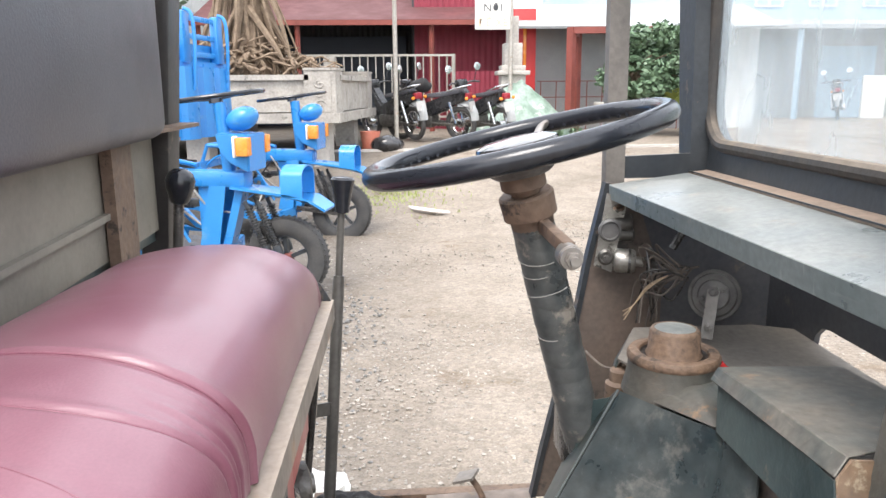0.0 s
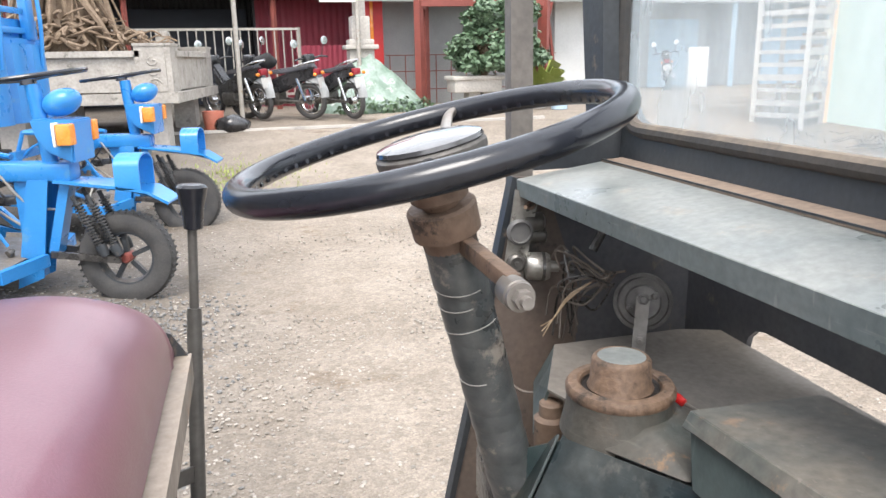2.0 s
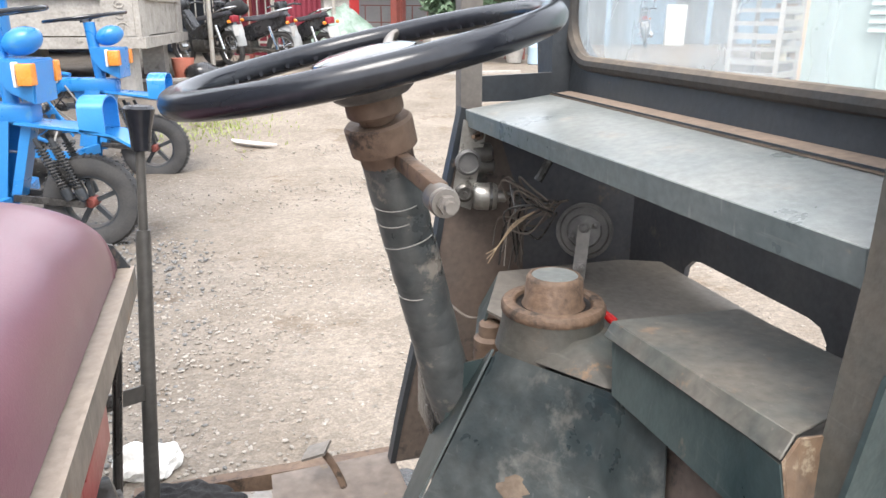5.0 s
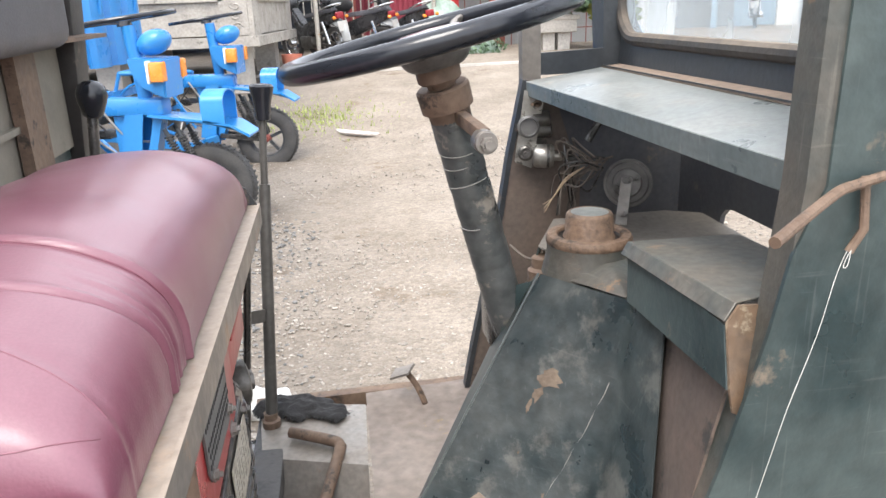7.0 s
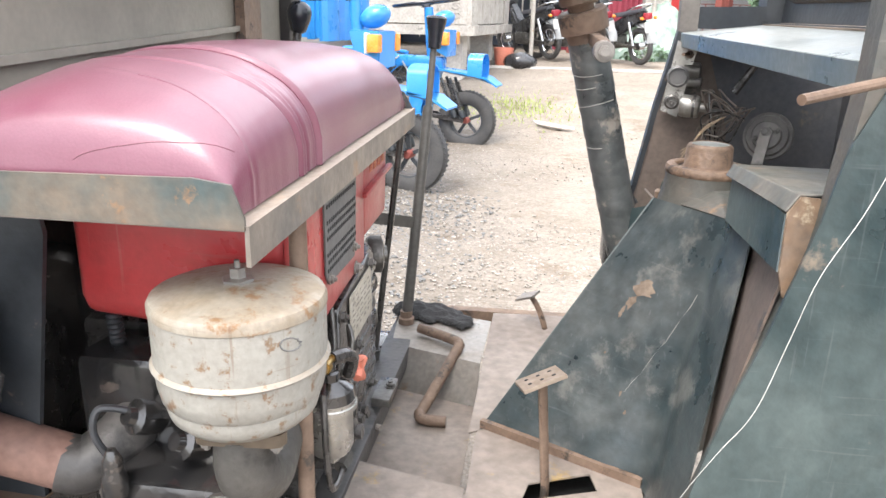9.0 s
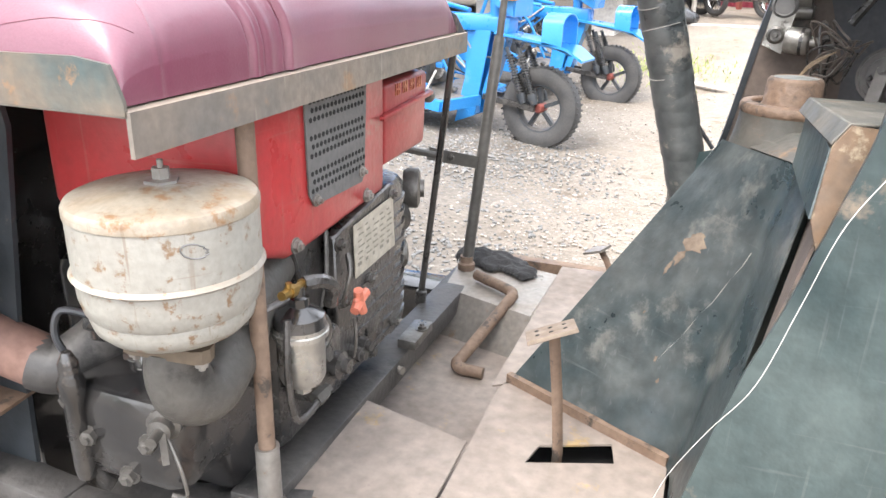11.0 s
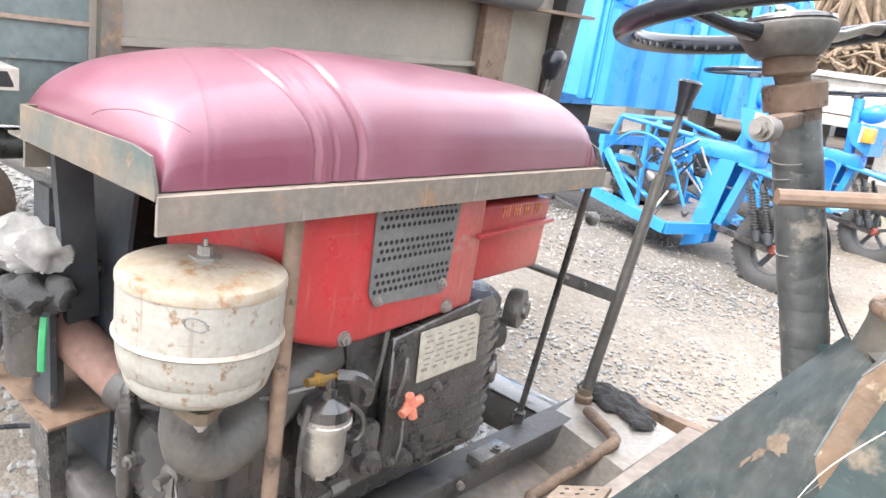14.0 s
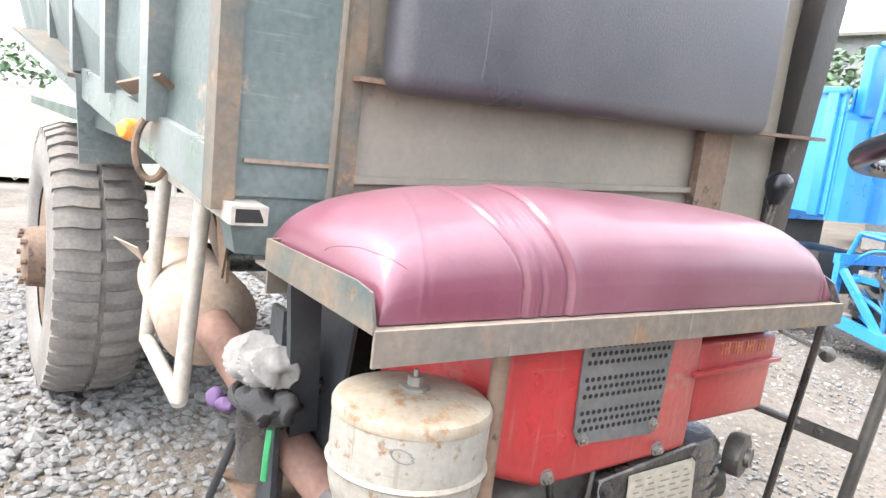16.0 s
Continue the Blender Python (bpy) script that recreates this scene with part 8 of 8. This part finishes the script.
for v in bm.verts:
    k = 1 - 0.72 * max(0, (v.co.z - 0.6) / 1.3)
    v.co.x, v.co.y = 2.85 + (v.co.x - 2.85) * k, 17.0 + (v.co.y - 17.0) * k
    v.co += v.normal * (0.12 * noise.noise(v.co * 2.1) + 0.09 * noise.noise(v.co * 6))
single("rubble_mound", bm, NET, "rubble mound draped with pale green net", "mound")
bm = B()
for k in range(5):
    leaves(bm, (2.2 + 0.42 * k, 15.95 + 0.08 * k, 0.75), (0.4, 0.3, 0.25), 90, 0.12, seed=40 + k)
tagged(part("weeds", bm, LEAF), "low green weeds at the foot of the mound", "weeds", kind="stuff")

# red wall strip, grey gate, canopy
wall2 = thing("gate_building", (5.5, 20, 0.6), "pale grey corrugated gate under a white canopy", "building")
bm = B()
box(bm, (2.95, 18.6, 0.6), (3.5, 18.8, 3.6), 0.01)
part("red_pier", bm, material("painted_red_pier", (0.5, 0.03, 0.03), (0.42, 0.03, 0.03), 0.5, scale=3), wall2)
bm = B()
box(bm, (3.18, 18.57, 2.2), (3.26, 18.6, 3.2), 0.01)
part("pier_ornament", bm, ORANGE, wall2)
bm = B()
corrugated(bm, 3.5, 8.2, 19.2, 0.6, 3.2, 0.3, 0.03)
part("gate_sheet", bm, GREYSHEET, wall2)
bm = B()
plate(bm, [(2.9, 18.0, 3.14), (9.6, 18.0, 3.14), (9.6, 20.5, 3.9), (2.9, 20.5, 3.9)], 0.06)
part("canopy", bm, GREYSHEET, wall2)
for k in range(12):
    bm = B()
    x = 3.7 + k * 0.4
    sweep(bm, [(x, 18.9, 0.6), (x, 18.9, 1.85)], 0.012, 6)
    part("grid_bar", bm, REDOX, wall2)
for z in (1.0, 1.45, 1.85):
    bm = B()
    beam(bm, (3.6, 18.9, z), (8.2, 18.9, z), 0.02, 0.02)
    part("grid_rail", bm, REDOX, wall2)
bm = B()
box(bm, (8.2, 19.0, 0.6), (9.4, 19.3, 3.3))
part("white_wall", bm, WHITESHEET, wall2)

# red oxide portal frame
portal = thing("steel_portal_frame", (6, 16.5, 0.6), "red oxide painted steel portal frame", "frame")
for x, y in ((4.08, 17.2), (4.5, 18.4), (7.1, 17.0), (7.5, 18.2)):
    bm = B()
    beam(bm, (x, y, gz(x, y)), (x, y, 3.05), 0.16, 0.16)
    part("post", bm, REDOX, portal)
for a, b in (((4.08, 17.2, 2.98), (7.1, 17.0, 2.98)), ((4.08, 17.2, 2.98), (4.5, 18.4, 2.98)), ((7.1, 17.0, 2.98), (7.5, 18.2, 2.98))):
    bm = B()
    beam(bm, a, b, 0.12, 0.15)
    part("beam", bm, REDOX, portal)
bm = B()
beam(bm, (6.75, 17.1, 0.6), (7.3, 17.1, 3.0), 0.06, 0.06)
beam(bm, (7.6, 17.3, 0.6), (7.2, 17.2, 3.0), 0.06, 0.06)
part("brace", bm, REDOX, portal)

# potted tree
tree = thing("potted_tree", (6.0, 16.3, 0.6), "leafy green tree in a pale stone pot", "tree")
TX, TY = 5.35, 16.4
bm = B()
box(bm, (TX - 0.75, TY - 0.35, 1.0), (TX + 0.35, TY + 0.35, 1.34), 0.03)
box(bm, (TX - 0.8, TY - 0.4, 1.27), (TX + 0.4, TY + 0.4, 1.36), 0.02)
part("pot", bm, CONCRETE, tree)
bm = B()
for a in (-0.25, 0.1):
    box(bm, (TX + a - 0.14, TY - 0.2, 0.5), (TX + a + 0.14, TY + 0.2, 1.0), 0.02)
part("pot_stand", bm, CONCRETE, tree)
bm = B()
sweep(bm, curve([(TX, TY, 1.3), (TX + 0.1, TY, 1.7), (TX - 0.02, TY, 2.3)], 5), [0.1 - 0.005 * k for k in range(11)], 10)
rnd = random.Random(9)
for k in range(14):
    a = k * 0.55
    e = V(TX + 0.42 + 0.8 * math.cos(a), TY + 0.6 * math.sin(a), 1.85 + 0.9 * rnd.random())
    sweep(bm, curve([(TX, TY, 1.6 + 0.04 * k), (V(TX, TY, 1.9) + e) / 2 + V(0, 0, 0.1), e], 4), [0.035, 0.032, 0.03, 0.026, 0.022, 0.019, 0.016, 0.013, 0.01], 6)
part("trunk", bm, BARK, tree)
bm = B()
for k in range(52):
    a = k * 2.4
    rr = math.sqrt(rnd.random())
    leaves(bm, (TX + 0.42 + 1.1 * rr * math.cos(a), TY + 0.8 * rr * math.sin(a), 2.22 + 1.35 * (rnd.random() - 0.5)), (0.4, 0.38, 0.3), 170, 0.14, seed=60 + k)
part("crown", bm, LEAF, tree)
shrub = thing("potted_shrub", (8.0, 15.8, 0.6), "yellow-green leafy shrub in a small pot", "shrub")
bm = B()
lathe(bm, [(0.16, 0), (0.22, 0.3), (0.2, 0.3), (0, 0.26)], (6.5, 15.9, gz(7, 16)), seg=18)
part("pot", bm, CONCRETE, shrub)
bm = B()
for k in range(40):
    a, l = rnd.uniform(0, 6.28), rnd.uniform(0.4, 0.8)
    p0 = V(6.5, 15.9, gz(7, 16) + 0.28)
    p2 = p0 + V(0.35 * math.cos(a), 0.35 * math.sin(a), l)
    p3 = p0 + V(0.62 * math.cos(a), 0.62 * math.sin(a), l * 0.85)
    s = V(-math.sin(a), math.cos(a), 0) * 0.035
    v = [bm.verts.new(q) for q in (p0 - s * 0.3, p0 + s * 0.3, p2 + s, p3, p2 - s)]
    bm.faces.new(v)
part("fronds", bm, LEAFY, shrub)
bm = B()
lathe(bm, [(0.18, 0), (0.18, 0.36), (0.08, 0.44), (0.08, 0.5)], (6.9, 15.6, gz(7, 15.6)), seg=18)
single("water_bottle", bm, BLUESHEET, "blue plastic water bottle on the ground", "bottle")

# ---- yard seen through the windscreen ----
far = thing("far_workshop", (14, 26, 0.6), "pale workshop with grey shutters and a blue sheet roof", "building")
bm = B()
box(bm, (9, 25.0, 0.5), (30, 25.3, 3.7))
part("wall", bm, GREYSHEET, far)
bm = B()
plate(bm, [(8, 23.6, 3.6), (30, 23.6, 3.6), (30, 31, 4.4), (8, 31, 4.4)], 0.08)
part("roof", bm, GREYSHEET, far)
for k in range(6):
    bm = B()
    x0 = 9.6 + k * 2.4
    corrugated(bm, x0, x0 + 2.0, 24.97, 0.6, 3.0, 0.2, 0.03)
    part("shutter", bm, GREYSHEET if k % 2 else BLUESHEET, far)
bm = B()
beam(bm, (8, 23.6, 3.55), (30, 23.6, 3.55), 0.15, 0.14)
part("fascia", bm, GREYSHEET, far)
for k in range(5):
    bm = B()
    beam(bm, (9 + k * 4, 23.7, 0.6), (9 + k * 4, 23.7, 3.5), 0.15, 0.15)
    part("post", bm, BLUESHEET, far)
bm = B()
box(bm, (6, 31, 0.6), (40, 31.4, 9.0))
part("upper_wall", bm, BLUESHEET, far)
for k in range(6):
    bm = B()
    x0 = 12.5 + k * 2.3
    box(bm, (x0, 30.93, 4.9), (x0 + 1.2, 31.0, 5.4))
    w = part("window", bm, WHITESHEET, far)
    for q in range(2):
        bm = B()
        box(bm, (x0 + 0.08 + q * 0.56, 30.9, 4.98), (x0 + 0.54 + q * 0.56, 30.93, 5.32))
        part("pane", bm, BLUESHEET, w)
copy_thing(bike, at_ground(14.2, 23.2, 60, -6))
bm = B()
box(bm, (15.2, 23.6, 0.6), (16.0, 23.7, 2.0), 0.02)
single("white_board", bm, WHITEP, "white board leaning by the workshop", "board")
CREAMP = material("cream_painted_frame", (0.62, 0.57, 0.46), (0.55, 0.5, 0.4), 0.6, scale=4)
rack = thing("white_steel_rack", (9.9, 12.6, 0.4), "tall white steel rack of stacked frames", "rack")
for x, y in ((9.9, 12.9), (10.3, 12.0), (10.7, 13.2), (11.1, 12.4)):
    bm = B()
    beam(bm, (x, y, 0.3), (x, y, 5.2), 0.09, 0.09)
    part("upright", bm, RACKW, rack)
rnd = random.Random(5)
for k in range(19):
    z = 0.55 + k * 0.24
    bm = B()
    beam(bm, (9.9, 12.9, z), (10.3, 12.0, z), 0.05, rnd.uniform(0.06, 0.12))
    beam(bm, (10.3, 12.0, z), (11.1, 12.4, z + 0.02), 0.05, rnd.uniform(0.05, 0.14))
    part("shelf_bar", bm, RACKW, rack)
    for q in range(3):
        if rnd.random() < 0.6:
            bm = B()
            x0 = 10.32 + q * 0.26 + rnd.uniform(0, 0.1)
            box(bm, (x0, 12.15 + q * 0.1, z + 0.03), (x0 + rnd.uniform(0.12, 0.3), 12.6, z + rnd.uniform(0.08, 0.2)), 0.01)
            part("stacked_frame", bm, (CREAMP, GREYSHEET, RACKW, MUFFLER)[rnd.randrange(4)], rack)
bm = B()
beam(bm, (11.25, 12.5, 0.3), (11.25, 12.5, 4.2), 0.12, 0.12)
part("side_post", bm, PALEORANGE, rack)
mint = thing("mint_building", (12.5, 10.5, 0.3), "mint green sheet-metal building with a louvred shutter", "building")
bm = B()
plate(bm, [(11.3, 12.6, 0.2), (15.5, 5.0, 0.0), (15.5, 5.0, 6.5), (11.3, 12.6, 6.5)], 0.1)
part("wall", bm, MINT, mint)
bm = B()
plate(bm, [(11.3, 12.6, 0.2), (11.3, 12.6, 6.5), (14.5, 15, 6.5), (14.5, 15, 0.2)], 0.1)
part("end_wall", bm, MINT, mint)
for k in range(26):
    z = 1.5 + k * 0.16
    bm = B()
    a, b = V(11.85, 11.5, z), V(14.6, 6.55, z)
    n = V(-0.875, -0.484, 0)
    plate(bm, [a, b, b + n * 0.09 + V(0, 0, -0.14), a + n * 0.09 + V(0, 0, -0.14)], 0.012)
    part("louvre", bm, MINT, mint)
bm = B()
for k in range(7):
    t = k / 6
    p = V(11.35, 12.5, 0) * (1 - t) + V(15.4, 5.1, 0) * t + V(-0.875, -0.484, 0) * 0.03
    beam(bm, p + V(0, 0, 0.2), p + V(0, 0, 2.0), 0.05, 0.04)
part("wall_batten", bm, MINT, mint)
bm = B()
rnd = random.Random(15)
for k in range(320):
    t = rnd.random()
    p = V(9.8, 11.4, 0) * (1 - t) + V(13.6, 4.6, 0) * t + V(rnd.uniform(-0.6, 0.6), rnd.uniform(-0.6, 0.6), 0)
    p.z = gz(p.x, p.y) + rnd.uniform(0.0, 0.12)
    q = p + V(rnd.uniform(-0.3, 0.3), rnd.uniform(-0.3, 0.3), rnd.uniform(0, 0.14))
    beam(bm, p, q, 0.012, 0.012)
tagged(part("scrap_heap", bm, TYRE), "heap of grey scrap metal and twigs", "scrap", kind="stuff")

# ---- behind the truck and beyond the trikes ----
bm = B()
rnd = random.Random(77)
for k in range(30):
    x = -45 + rnd.uniform(-4, 4)
    leaves(bm, (x, -30 + k * 2.4, rnd.uniform(1.2, 3.2)), (2.4, 2.2, 2.0), 240, 0.5, seed=100 + k)
tagged(part("far_hedge", bm, LEAF), "far green hedge and bushes", "hedge", kind="stuff")
bm = B()
rnd2 = random.Random(61)
fx, fy = [-9.6 - 1.6 * k for k in range(22)], [-26 + 2.2 * k for k in range(19)]
fv = [[bm.verts.new((x, y, gz(x, y) + 0.05 + 0.03 * rnd2.random() + 0.02 * k)) for y in fy] for k, x in enumerate(fx)]
for i in range(len(fx) - 1):
    for j in range(len(fy) - 1):
        bm.faces.new((fv[i][j], fv[i][j + 1], fv[i + 1][j + 1], fv[i + 1][j]))
single("field", bm, FIELDM, "pale green grass field beyond the fence", "field", kind="structure", angle=180)
mesh_fence = thing("wire_mesh_fence", (-9, -2, 0.4), "thin wire mesh fence beside the field", "fence")
for k in range(8):
    bm = B()
    lathe(bm, [(0.04, 0.3), (0.04, 2.2)], (-9 , -8 + k * 2.0, 0), seg=8)
    part("post", bm, GREYTUBE, mesh_fence)
bm = B()
for k in range(56):
    y = -8 + k * 0.25
    for s in (-1, 1):
        sweep(bm, [(-9, y, 0.4), (-9, y + s * 1.7, 2.1)], 0.006, 4)
part("mesh", bm, GREYTUBE, mesh_fence)
boxy = thing("blue_tipper", (-6.5, 9.5, 0.2), "blue tipping truck body behind the trikes", "truck body")
bm = B()
box(bm, (-7.6, 8.6, 0.9), (-5.0, 10.6, 2.2), 0.02)
part("body", bm, BLUE, boxy)
for k in range(6):
    bm = B()
    box(bm, (-7.4 + k * 0.45, 8.54, 0.9), (-7.28 + k * 0.45, 8.6, 2.2), 0.01)
    part("rib", bm, BLUE, boxy)
bm = B()
box(bm, (-7.2, 8.9, 0.1), (-5.2, 10.3, 0.9), 0.03)
part("underframe", bm, BLACK, boxy)
bm = B()
for k in range(34):
    leaves(bm, (-23 + k * 0.52, 17.5 + rnd.uniform(-1, 1), 3.2 + rnd.uniform(-0.6, 1.2)), (1.6, 1.3, 1.3), 330, 0.25, seed=200 + k)
tagged(part("tree_row", bm, LEAF), "row of dark green trees behind the yard", "trees", kind="stuff")
far_shed = thing("far_shed", (-15, 22, 0.5), "long grey sheet-metal shed behind the trees", "shed")
bm = B()
corrugated(bm, -40, -4, 21.0, 0.5, 5.6, step=0.5, depth=0.08)
part("wall", bm, GREYSHEET, far_shed)
bm = B()
plate(bm, [(-40.5, 20.4, 5.5), (-3.5, 20.4, 5.5), (-3.5, 27, 7.6), (-40.5, 27, 7.6)], 0.08)
part("roof", bm, BROWNROOF, far_shed)
bm = B()
box(bm, (-26, 19, 0.5), (-5, 19.3, 3.6))
single("yard_wall", bm, CONCRETE, "weathered concrete yard wall", "wall", kind="structure")

bm = B()
beam(bm, (-3.0, 14.0, gz(0, 14.0) + 0.015), (6.0, 14.3, gz(0, 14.3) + 0.015), 0.12, 0.05)
single("kerb", bm, CONCRETE, "low concrete kerb across the yard", "kerb", kind="structure")
bm = B()
rnd = random.Random(33)
for k in range(900):
    x, yy = rnd.gauss(-0.1, 0.45), rnd.gauss(10.6, 0.5)
    h = rnd.uniform(0.02, 0.07)
    a = rnd.uniform(0, 6.28)
    z = gz(x, yy)
    v = [bm.verts.new(q) for q in ((x - 0.008 * math.cos(a), yy - 0.008 * math.sin(a), z), (x + 0.008 * math.cos(a), yy + 0.008 * math.sin(a), z), (x + 0.03 * math.sin(a), yy + 0.03 * math.cos(a), z + h))]
    bm.faces.new(v)
tagged(part("grass", bm, LEAFY), "thin yellow-green grass on the gravel", "grass", kind="stuff")
bm = B()
plate(bm, [(0.2, 9.7, gz(0, 9.7) + 0.03), (0.5, 9.5, gz(0, 9.5) + 0.03), (0.75, 9.35, gz(0, 9.3) + 0.03), (0.55, 9.3, gz(0, 9.3) + 0.05), (0.25, 9.55, gz(0, 9.5) + 0.04)], 0.02)
single("plastic_sheet", bm, WHITEP, "scrap of white plastic sheet on the gravel", "plastic sheet")
